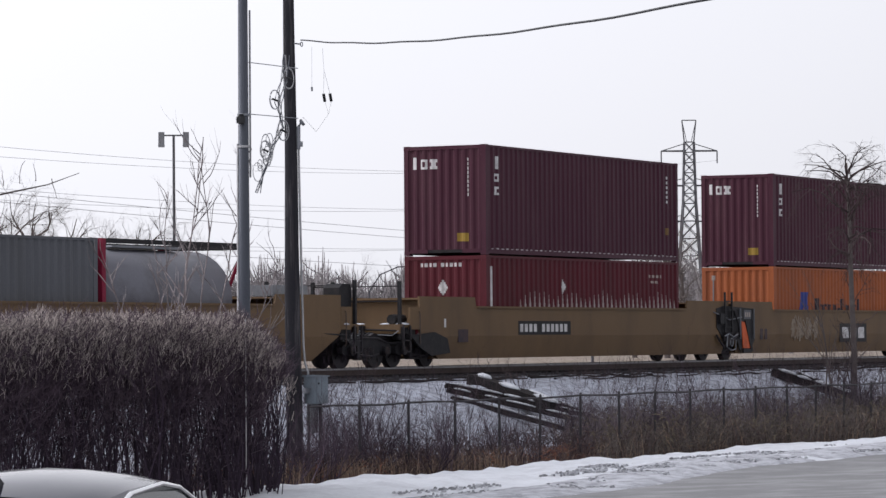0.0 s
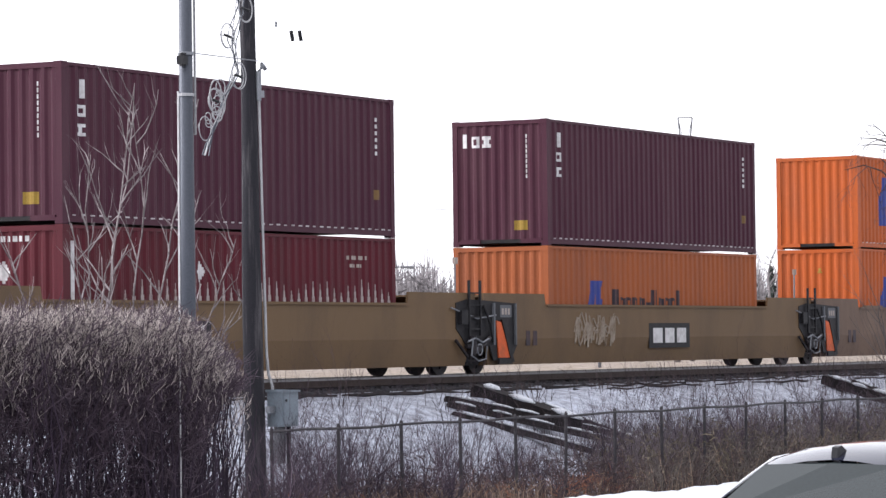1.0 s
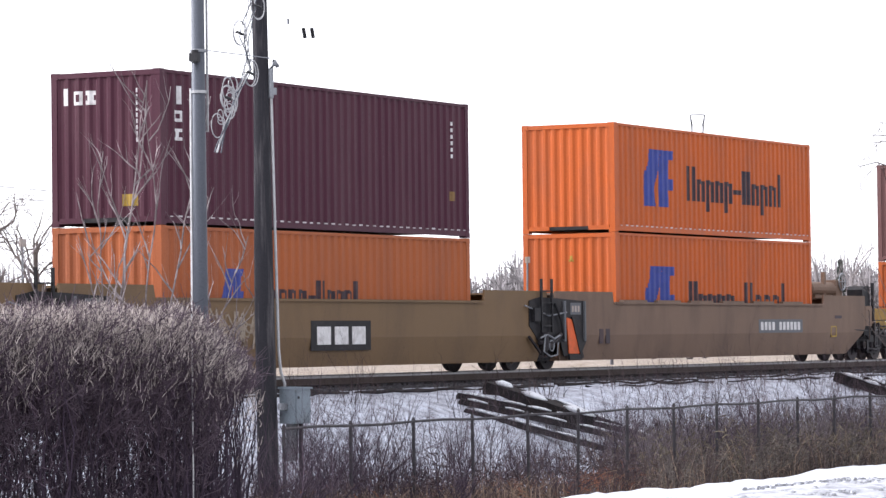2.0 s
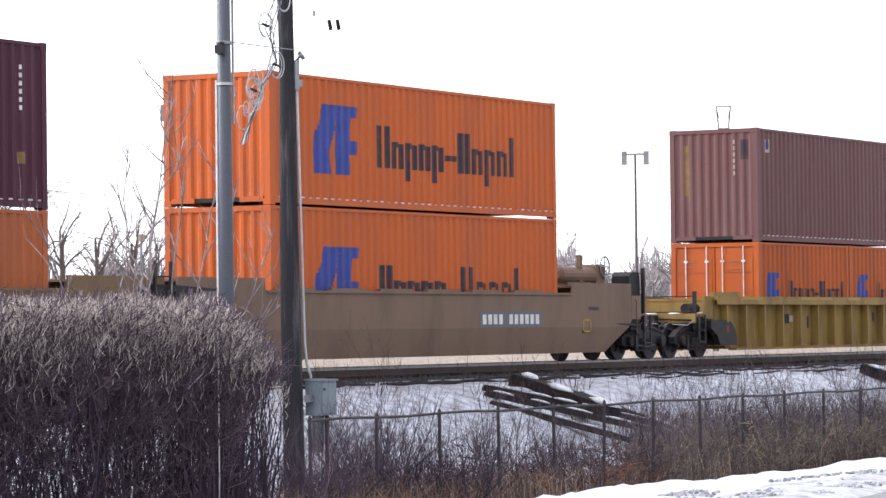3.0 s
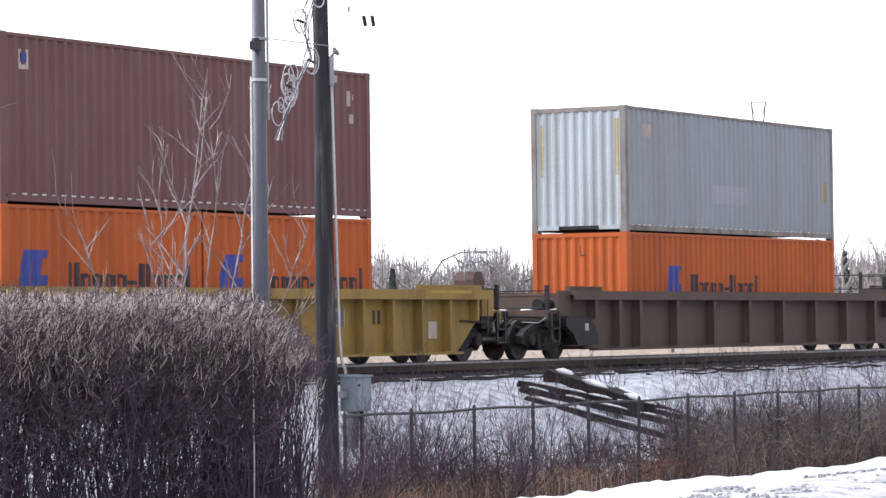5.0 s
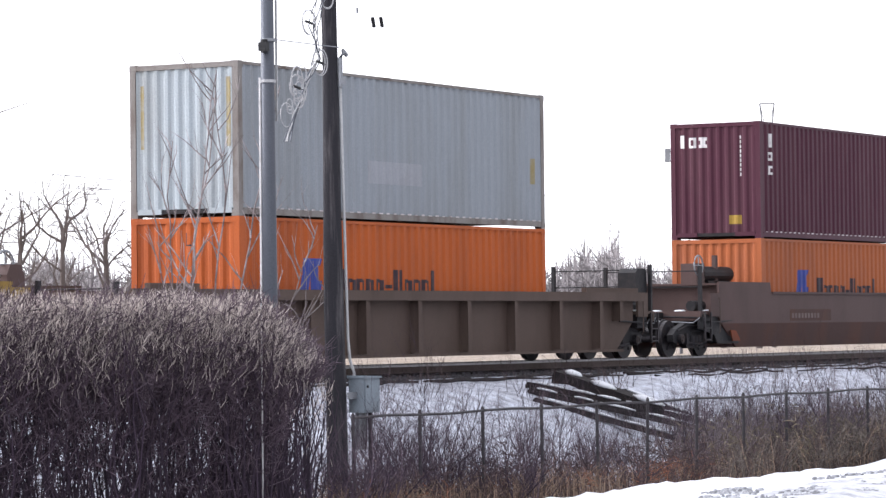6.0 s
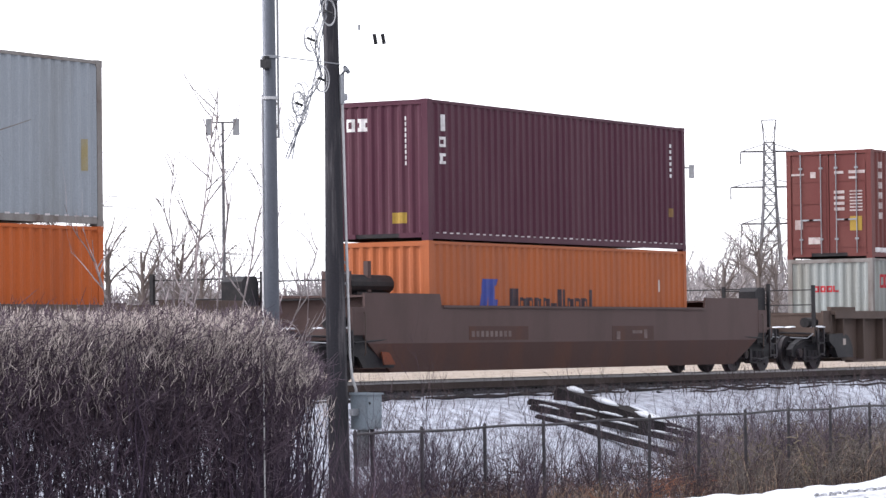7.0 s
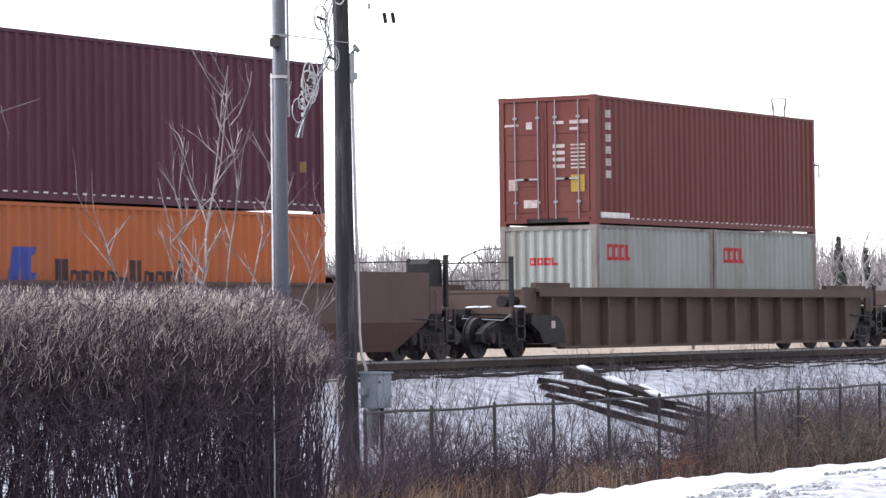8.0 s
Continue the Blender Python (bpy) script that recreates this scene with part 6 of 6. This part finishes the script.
def build_trees():
    rnd = random.Random(77)
    # sapling clump in front of the train, behind the hedge: kinked leaders that fork low, with short alternate shoots
    for x, y, hgt, forks in SAPLINGS:
        t = thing("sapling", "slim leafless sapling, light glints in its bark colour", "sapling", "saplings behind the hedge")
        s, w = Shape(), Shape()
        z = rough_z(x, y) - 0.1
        for lean, size in forks:
            p = Vector((x, y, z))
            bend = lean
            way, rad = [p], [0.023 * size]
            n = 14
            for k in range(n):
                rise = hgt * size / n
                side = (0.3 * lean if k < 6 else bend) * rise + rnd.gauss(0, 0.035)
                p = p + Vector((0.8 * side, -0.5 * side + rnd.gauss(0, 0.03), rise))
                bend += rnd.gauss(0, 0.05)
                way.append(p)
                rad.append(0.023 * size * (1 - 0.68 * (k + 1) / n))
            s.tube(way, rad, 6, False)
            turn = 1
            for k in range(7, n):
                turn = -turn
                for j in range(1 if k < 10 else rnd.randint(1, 2)):
                    q = way[k].lerp(way[min(k + 1, n)], rnd.random())
                    off = turn * rnd.uniform(0.25, 0.95) + 0.6 * lean
                    d = (0.8 * off, -0.5 * off + rnd.gauss(0, 0.15), 1.0)
                    grow(w, rnd, q, d, rnd.uniform(0.35, 1.15) * (1.2 - 0.45 * k / n), 0.0150 * (1.25 - 0.6 * k / n), 1, 26, 0.30, (1, 3), 5, 0.15)
        part("trunk", s, GLINT_BARK, t, smooth=True)
        part("crown", w, GLINT_TWIG, t, "sparse upright shoots", kind="stuff")
    # the drooping tree on the bank
    x, y = 79.2, 29.0
    t = thing("bare_tree", "leafless tree with fine drooping twigs on the bank", "tree")
    s, w = Shape(), Shape()
    z = rough_z(x, y) - 0.1
    trunk = [(x, y, z), (x + 0.05, y, z + 1.8), (x - 0.10, y, z + 3.6), (x - 0.22, y, z + 5.4), (x - 0.40, y, z + 7.2)]
    s.tube(trunk, [0.11, 0.09, 0.075, 0.055, 0.03], 8)
    for k in range(34):
        u = rnd.uniform(0.0, 1.0)
        top = Vector((x - 0.16 - 0.24 * u, y, z + 4.4 + 2.7 * u))
        out = (rnd.gauss(-0.15, 0.8), rnd.gauss(0, 0.6), rnd.uniform(0.5, 1.1))
        grow(w, rnd, top, out, rnd.uniform(1.1, 2.0), 0.030, 3, 48, -0.30, (3, 5), 6, 0.30)
    for k in range(10):
        grow(w, rnd, (x, y, z + rnd.uniform(1.4, 4.2)), (rnd.gauss(0, 0.7), rnd.gauss(0, 0.5), 0.9), rnd.uniform(0.6, 1.3), 0.016, 2, 42, -0.1, (2, 4), 5, 0.24)
    for k in range(9):
        grow(w, rnd, (x + rnd.gauss(0, 0.6), y + rnd.gauss(0, 0.4), rough_z(x, y) - 0.1), (rnd.gauss(0, 0.3), rnd.gauss(0, 0.3), 1), rnd.uniform(1.4, 2.4), 0.018, 2, 35, 0.1, (3, 5), 5, 0.2)
    part("trunk", s, BARK, t, smooth=True)
    part("crown", w, TWIG, t, "tangled drooping twigs", kind="stuff")
    # a thin stem beside it and a twig that reaches in over the hedge
    t = thing("bare_shrub", "thin leafless shrub on the bank", "shrub")
    s = Shape()
    for k in range(5):
        grow(s, rnd, (78.0 + 0.3 * k, 29.4, rough_z(78, 29.4) - 0.1), (rnd.gauss(0, 0.2), 0, 1), rnd.uniform(2.2, 3.4), 0.03, 2, 30, 0.2, (3, 4), 5)
    part("stem_mass", s, BARK, t, kind="stuff")
    t = thing("roadside_tree", "leafless roadside tree with one long low branch", "tree")
    s, w = Shape(), Shape()
    s.tube([(25.4, 21.9, -1.95), (25.5, 22.0, 1.0), (25.4, 22.0, 3.0), (25.5, 22.1, 5.5)], [0.16, 0.13, 0.11, 0.06], 8)
    w.tube([(25.4, 22.0, 2.6), (26.4, 21.9, 2.78), (27.5, 21.8, 2.82), (28.55, 21.7, 3.0), (29.3, 21.65, 3.2)], [0.04, 0.026, 0.016, 0.009, 0.004], 5, False)
    for k in range(7):
        q = Vector((26.4 + 0.40 * k, 21.8, 2.8 + 0.05 * k))
        grow(w, rnd, q, (rnd.gauss(0.3, 0.2), rnd.gauss(0, 0.3), rnd.choice((1, -0.5, 0.8))), rnd.uniform(0.22, 0.42), 0.008, 1, 35, 0.1, (1, 2), 4)
    for k in range(9):
        grow(w, rnd, (25.45, 22.0, rnd.uniform(2.6, 5.2)), (rnd.gauss(-0.3, 0.6), rnd.gauss(0, 0.6), 0.8), rnd.uniform(1.0, 1.8), 0.03, 2, 35, 0.1, (2, 4), 5)
    part("trunk", s, BARK, t, smooth=True)
    part("crown", w, BARK, t, "sparse twigs", kind="stuff")


def build_far_woods():
    rnd = random.Random(9)
    # single trees that stand out behind the train; the angle is that of the line of sight from the road
    def spot(angle, dist):
        return dist * math.cos(radians(angle)), dist * math.sin(radians(angle))

    meshes = []
    for k in range(7):
        tr, cr = Shape(), Shape()
        h = 1.0
        tr.tube([(0, 0, 0), (0.01, 0, 0.25), (0.0, 0.01, 0.5), (0.01, 0, 0.75)], [0.022, 0.018, 0.013, 0.007], 6)
        for j in range(11):
            zz = rnd.uniform(0.22, 0.72)
            grow(cr, rnd, (0, 0, zz), (rnd.gauss(0, 0.55), rnd.gauss(0, 0.55), 0.9), rnd.uniform(0.24, 0.40), 0.0085, 3, 44, 0.06, (3, 5), 4, 0.24)
        # the farther trees carry haze in a paler bark
        m = BARK if k < 4 else HAZE_BARK
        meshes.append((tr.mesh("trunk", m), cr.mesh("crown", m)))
    trees = [(36.6, 120, 6.8), (35.9, 135, 7.6), (35.2, 128, 7.0), (34.6, 140, 7.2), (34.0, 132, 6.6), (33.1, 150, 6.0), (37.6, 140, 7.0), (38.4, 130, 6.6),
             (25.4, 260, 8.6), (24.9, 240, 8.2), (26.3, 300, 8.0), (24.45, 260, 10.6), (23.6, 230, 7.4), (23.1, 260, 8.4), (22.6, 240, 7.8), (29.8, 300, 7.8), (28.9, 320, 7.4),
             (27.6, 340, 7.8), (30.6, 280, 7.2), (31.4, 300, 8.0), (32.2, 280, 8.2), (24.1, 300, 9.0), (22.0, 230, 8.0), (21.4, 250, 8.4), (33.6, 170, 7.0), (37.1, 150, 7.6), (24.15, 190, 8.9), (24.75, 196, 8.0), (23.9, 198, 7.6)]
    for i, (a, dist, h) in enumerate(trees):
        x, y = spot(a, dist)
        t = thing("bare_tree", "leafless grey tree far behind the railway", "tree", "far trees", Matrix.LocRotScale((x, y, ground_z(y) - 0.1), Euler((0, 0, rnd.uniform(0, 6))), (h, h, h)))
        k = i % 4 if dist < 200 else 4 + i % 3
        part("trunk", meshes[k][0], None, t)
        part("crown", meshes[k][1], None, t)
    # conifers
    for a, dist, h in ((23.0, 284, 8.2), (22.55, 282, 7.3), (21.6, 280, 7.4), (30.2, 286, 6.2), (31.3, 284, 5.6)):
        x, y = spot(a, dist)
        t = thing("conifer", "small dark conifer far behind the railway", "conifer", "far conifers", pose(x, y, ground_z(y)))
        s = Shape()
        for k in range(130):
            u = rnd.random() ** 0.7
            r = (1 - u) * h * 0.17 + 0.1
            an = rnd.uniform(0, 6.3)
            z = 0.6 + u * (h - 0.7)
            s.tube([(0, 0, z + 0.2), (math.cos(an) * r * 0.6, math.sin(an) * r * 0.6, z), (math.cos(an) * r, math.sin(an) * r, z - 0.25)], [0.16, 0.2, 0.03], 3, False)
        part("trunk", Shape().tube([(0, 0, 0), (0, 0, h)], [0.15, 0.03], 6), BARK, t)
        part("needles", s, CONIFER, t, kind="stuff")
    # the low wood along the horizon, its grey lightened for haze
    s = Shape()
    for i in range(5200):
        x, y = spot(rnd.uniform(18.5, 39.5), rnd.uniform(290, 340))
        h, b = rnd.uniform(1.6, 3.6), ground_z(y)
        for _ in range(3):
            s.tube([(x, y, b), (x + rnd.gauss(0, 0.5), y, b + h * 0.6), (x + rnd.gauss(0, 1.1), y, b + h)], [0.07, 0.05, 0.02], 3, False)
    for i in range(7600):
        a = rnd.uniform(18.5, 39.5)
        dist = rnd.uniform(330, 430)
        x, y = spot(a, dist)
        h = (8.4 + 2.6 * noise.noise((a * 1.1, 0, 1)) + 2.2 * noise.noise((a * 4.0, 3, 1))) * rnd.uniform(0.5, 1.12)
        h = max(1.6, h)
        b = ground_z(y)
        s.tube([(x, y, b), (x + rnd.gauss(0, 0.2), y, b + h * 0.55), (x + rnd.gauss(0, 0.6), y, b + h)], [0.18, 0.12, 0.03], 3, False)
        for _ in range(9):
            z0 = b + h * rnd.uniform(0.2, 0.8)
            r = h * 0.24 * rnd.gauss(0, 1)
            lift = rnd.uniform(0.05, 0.24) * h
            s.tube([(x, y, z0), (x + 0.6 * r, y, z0 + lift * 0.4), (x + r, y, z0 + lift)], [0.09, 0.06, 0.02], 3, False)
    tagged(part("far_wood", s, HAZE_BARK, kind="stuff"), "low leafless wood along the horizon, haze in its pale grey", "woods")


# ---- far masts, pylon and lines ----
def build_far_masts():
    for x, y, z in ((108.84, 71.3, 9.43), (144.45, 68.8, 9.0)):
        side = Vector((y, -x, 0)).normalized()
        t = thing("light_mast", "tall steel yard light mast with two lamp heads", "light mast", "yard light masts", pose(x, y, ground_z(y)))
        z -= ground_z(y)
        part("shaft", Shape().tube([(0, 0, 0), (0, 0, z)], [0.085, 0.055], 8), PYLON_STEEL, t)
        a, b = side * 0.42, side * -0.42
        part("cross_arm", Shape().tube([(a.x, a.y, z), (b.x, b.y, z)], 0.035, 6), PYLON_STEEL, t)
        for sgn in (-1, 1):
            c = side * 0.52 * sgn
            s = Shape().box(-0.13, 0.13, -0.1, 0.1, -0.42, 0.14).prism([(-0.15, -0.42), (0.15, -0.42), (0.12, -0.50), (-0.12, -0.50)], -0.12, 0.12)
            part("lamp_head", s, CAST_STEEL, t, "grey floodlight housing", at=pose(c.x, c.y, z, 0, 0, math.degrees(math.atan2(side.y, side.x))))
    x, y = 300 * math.cos(radians(29.55)), 300 * math.sin(radians(29.55))
    t = thing("street_lamp", "slim curved street lamp far behind the railway", "street lamp", at=pose(x, y, ground_z(y)))
    part("pole", Shape().tube([(0, 0, 0), (0, 0, 5.6), (0.5, -0.9, 7.2), (1.3, -2.3, 7.9), (1.9, -3.4, 7.95)], [0.1, 0.09, 0.07, 0.06, 0.05], 6), PYLON_STEEL, t)
    part("lamp_head", Shape().tube([(1.9, -3.4, 7.95), (2.4, -4.4, 7.9)], [0.1, 0.14], 6), CAST_STEEL, t)


def lattice(s, w0, w1, z0, z1, steps, r):
    pts = []
    for k in range(steps + 1):
        t = k / steps
        w = w0 + (w1 - w0) * t
        pts.append([Vector((sx * w / 2, sy * w / 2, z0 + (z1 - z0) * t)) for sx, sy in ((-1, -1), (1, -1), (1, 1), (-1, 1))])
    for c in range(4):
        s.tube([p[c] for p in pts], r, 4, False)
    for k in range(steps):
        for c in range(4):
            s.tube([pts[k][c], pts[k + 1][(c + 1) % 4]], r * 0.55, 3, False)
            s.tube([pts[k][(c + 1) % 4], pts[k + 1][c]], r * 0.55, 3, False)
            s.tube([pts[k + 1][c], pts[k + 1][(c + 1) % 4]], r * 0.5, 3, False)


def build_pylon():
    x, y = 539.9, 240.0
    t = thing("power_pylon", "grey lattice steel power pylon with three cross arms", "pylon", at=pose(x, y, ground_z(y), 0, 0, -61))
    s = Shape()
    lattice(s, 5.6, 2.3, 0, 25, 8, 0.19)
    lattice(s, 2.3, 1.7, 25, 36, 6, 0.16)
    part("tower_body", s, PYLON_STEEL, t)
    top = Shape()
    for sgn in (-1, 1):
        top.tube([(sgn * 0.85, 0, 36), (sgn * 1.25, 0, 39.9)], 0.12, 4).tube([(sgn * 0.4, 0, 36), (sgn * 1.25, 0, 39.9)], 0.06, 4)
    top.tube([(-1.25, 0, 39.9), (1.25, 0, 39.9)], 0.1, 4)
    part("peak", top, PYLON_STEEL, t)
    for z, half in ((34.4, 5.0), (28.2, 6.8), (21.8, 5.0)):
        a = Shape()
        for sgn in (-1, 1):
            a.tube([(sgn * 0.9, 0.6, z), (sgn * half, 0, z)], 0.15, 4).tube([(sgn * 0.9, -0.6, z), (sgn * half, 0, z)], 0.15, 4).tube([(sgn * 0.9, 0, z + 1.3), (sgn * half, 0, z)], 0.08, 4)
            a.tube([(sgn * half, 0, z), (sgn * half, 0, z - 2.2)], [0.12, 0.12], 5)
        part("cross_arm", a, PYLON_STEEL, t, kind="stuff")
    rot = Matrix.Rotation(radians(-61), 3, "Z")
    for z, half in ((34.4, 5.0), (28.2, 6.8), (21.8, 5.0)):
        for sgn in (-1, 1):
            a = Vector((x, y, 0)) + rot @ Vector((sgn * half, 0, 0))
            b = Vector((170, 190, 0)) + Vector((sgn * half * 0.8, -sgn * half * 0.4, 0))
            wire("power_line", (a.x, a.y, z - 2.2), (b.x, b.y, 17.5 + (z - 28) * 0.62 + sgn * 0.35), 4.5, 0.02, PYLON_STEEL, "thin far power line hanging from the pylon", "power line", 30)
    # low line past the yard
    for z in (7.4, 7.9, 5.4):
        wire("power_line", (70, 86, z + 1.2), (330, 130, z + 1.5), 1.0, 0.014, PYLON_STEEL, "thin far wire behind the railway", "power line", 24)


# ---- the passing car ----
def build_car():
    """A dark saloon. Its nose points along +x; the origin is on the road under the middle."""
    car = thing("saloon_car", "dark blue saloon car with a roof fin driving past", "car")
    # outline of the body along its length: x, half width low, half width high, z low, z high
    lower = Shape()
    rings = []
    for x, w, z0, z1 in ((-2.30, 0.74, 0.42, 0.80), (-2.22, 0.84, 0.30, 0.96), (-1.9, 0.89, 0.22, 1.00), (-1.0, 0.91, 0.20, 0.97), (0.3, 0.91, 0.20, 0.93), (1.1, 0.90, 0.20, 0.90), (1.8, 0.87, 0.22, 0.82), (2.2, 0.78, 0.28, 0.68), (2.34, 0.62, 0.38, 0.56)):
        rings.append([(x, -w * 0.94, z0), (x, -w, z0 + 0.12), (x, -w, z1 - 0.16), (x, -w * 0.93, z1 - 0.04), (x, -w * 0.70, z1), (x, 0, z1 + 0.02), (x, w * 0.70, z1), (x, w * 0.93, z1 - 0.04), (x, w, z1 - 0.16), (x, w, z0 + 0.12), (x, w * 0.94, z0)])
    n = len(rings[0])
    lower.add([p for r in rings for p in r], [(i * n + k, i * n + k + 1, (i + 1) * n + k + 1, (i + 1) * n + k) for i in range(len(rings) - 1) for k in range(n - 1)]
              + [tuple(range(n)), tuple(range(len(rings) * n - 1, (len(rings) - 1) * n - 1, -1))])
    part("body", lower, CAR_PAINT, car, smooth=True)
    # roof and pillars
    roof = Shape()
    rr = []
    for x, w, z in ((-1.08, 0.50, 1.335), (-0.9, 0.55, 1.385), (-0.5, 0.585, 1.425), (0.0, 0.59, 1.435), (0.45, 0.57, 1.41), (0.72, 0.54, 1.365)):
        rr.append([(x, -w, z - 0.060), (x, -w * 0.9, z - 0.036), (x, -w * 0.7, z - 0.008), (x, -w * 0.35, z + 0.018), (x, 0, z + 0.028), (x, w * 0.35, z + 0.018), (x, w * 0.7, z - 0.008), (x, w * 0.9, z - 0.036), (x, w, z - 0.060)])
    m = len(rr[0])
    roof.add([p for r in rr for p in r], [(i * m + k, i * m + k + 1, (i + 1) * m + k + 1, (i + 1) * m + k) for i in range(len(rr) - 1) for k in range(m - 1)])
    part("roof", roof, CAR_PAINT, car, smooth=True)
    rear = Shape().add([(-1.86, -0.62, 0.985), (-1.86, 0.62, 0.985), (-1.085, 0.485, 1.328), (-1.085, 0, 1.345), (-1.085, -0.485, 1.328)], [(0, 1, 2, 3, 4)])
    part("rear_window", rear, GLASS_DARK, car, "tinted rear window")
    front = Shape().add([(1.35, -0.68, 0.92), (0.73, -0.53, 1.35), (0.73, 0, 1.378), (0.73, 0.53, 1.35), (1.35, 0.68, 0.92)], [(0, 1, 2, 3, 4)])
    part("windscreen", front, GLASS_DARK, car, "tinted windscreen")
    for sgn in (-1, 1):
        arc = [(-1.45, 0.80, 0.985), (-1.25, 0.70, 1.12), (-0.98, 0.60, 1.26), (-0.6, 0.605, 1.345), (0.0, 0.615, 1.372), (0.45, 0.60, 1.335), (0.75, 0.62, 1.25), (1.12, 0.76, 0.96)]
        s = Shape().add([(x, sgn * (w + 0.004), z) for x, w, z in arc] + [(1.12, sgn * 0.80, 0.935), (-1.45, sgn * 0.82, 0.965)], [tuple(range(len(arc) + 2))])
        part("side_window", s, GLASS_DARK, car, "tinted side window")
        part("window_trim", Shape().tube([(x, sgn * (w + 0.012), z + 0.006) for x, w, z in arc], 0.014, 6, True), CHROME, car, "bright window trim", smooth=True)
        pil = Shape().add([(-1.9, sgn * 0.64, 0.985), (-1.45, sgn * 0.82, 0.965), (-1.25, sgn * 0.705, 1.12), (-0.98, sgn * 0.605, 1.265), (-0.9, sgn * 0.55, 1.33), (-1.085, sgn * 0.49, 1.325)], [(0, 1, 2, 3, 4, 5)])
        part("rear_pillar", pil, CAR_PAINT, car)
        up = Shape().add([(-0.98, sgn * 0.605, 1.262), (-0.6, sgn * 0.608, 1.348), (0.0, sgn * 0.616, 1.375), (0.45, sgn * 0.602, 1.338), (0.75, sgn * 0.62, 1.252), (0.72, sgn * 0.54, 1.31), (0.45, sgn * 0.57, 1.355), (0.0, sgn * 0.59, 1.38), (-0.5, sgn * 0.585, 1.37), (-0.9, sgn * 0.55, 1.33)], [(0, 1, 8, 9), (1, 2, 7, 8), (2, 3, 6, 7), (3, 4, 5, 6)])
        part("roof_rail", up, CAR_PAINT, car)
        part("front_pillar", Shape().add([(0.75, sgn * 0.62, 1.252), (1.12, sgn * 0.765, 0.96), (1.35, sgn * 0.68, 0.92), (0.72, sgn * 0.535, 1.345)], [(0, 1, 2, 3)]), CAR_PAINT, car)
        part("door_mirror", Shape().tube([(0.82, sgn * 0.86, 0.98), (0.84, sgn * 1.0, 1.02), (0.86, sgn * 1.08, 1.02)], [0.04, 0.09, 0.05], 8), CAR_PAINT, car)
        part("tail_lamp", Shape().box(-2.30, -2.12, min(sgn * 0.52, sgn * 0.84), max(sgn * 0.52, sgn * 0.84), 0.72, 0.86), LAMP_RED, car, "red tail lamp")
        part("headlight", Shape().box(2.05, 2.24, min(sgn * 0.5, sgn * 0.76), max(sgn * 0.5, sgn * 0.76), 0.58, 0.68), CHROME, car, "clear headlight")
    fin = Shape().prism([(-1.04, 1.37), (-1.02, 1.445), (-0.95, 1.455), (-0.82, 1.40), (-0.80, 1.375)], -0.022, 0.022)
    part("roof_fin", fin, PLASTIC_BLACK, car, "black roof antenna fin")
    part("bumper", Shape().box(-2.34, -2.2, -0.7, 0.7, 0.36, 0.56), CAR_PAINT, car)
    part("number_plate", Shape().box(-2.355, -2.338, -0.15, 0.15, 0.60, 0.72), WHITE_MARK, car)
    wheels = []
    for x in (-1.40, 1.36):
        for sgn in (-1, 1):
            w = part("wheel", Shape().disc(0, -0.10, 0.10, 0, 0.22, 16), CHROME, car, "alloy wheel", at=pose(x, sgn * 0.80, 0.32))
            part("tyre", Shape().ring((0, 0, 0), 0.265, 0.058, n=24, m=8), RUBBER, w, "black tyre")
            wheels.append((w, (x, sgn * 0.80, 0.32)))
    return car, wheels


build_hedge()
build_weeds()
build_trees()
build_far_woods()
build_far_masts()
build_pylon()
CAR, CAR_WHEELS = build_car()

SPEED = 16.6
TURN = SPEED / 0.43


def motions():
    times = [0.5 * k for k in range(17)]
    for ob, (x, y, z) in MOVING:
        walk(ob, [(t, pose(x - SPEED * t, y, z)) for t in times])
    # wheels roll along -x: 71 degrees or so from row to row
    ticks = [k / FPS for k in range(8 * FPS + 1)]
    for w, (x, y, z) in WHEELSETS:
        walk(w, [(t, pose(x, y, z, 0, -math.degrees(TURN * t) % 360.0, 0)) for t in ticks])
    # the passing car, by the foot of its middle: seconds, x, y, heading
    drive = [(0.0, 2.85, 3.75, 19), (0.2, 8.25, 5.66, 18), (0.5, 15.85, 7.95, 12), (0.7, 19.25, 8.50, 5), (1.0, 22.32, 8.40, 0),
             (1.2, 24.7, 8.4, 0), (2.3, 37.5, 8.4, 0), (5.0, 70.0, 8.4, 0), (8.0, 106.0, 8.4, 0)]
    walk(CAR, [(t, pose(x, y, ground_z(y) + 0.03, 0, 0, h)) for t, x, y, h in drive])
    roll = [k / FPS for k in range(8 * FPS + 1)]
    for w, (x, y, z) in CAR_WHEELS:
        walk(w, [(t, pose(x, y, z, 0, math.degrees(12.0 / 0.32 * t) % 360.0, 0)) for t in roll])


motions()
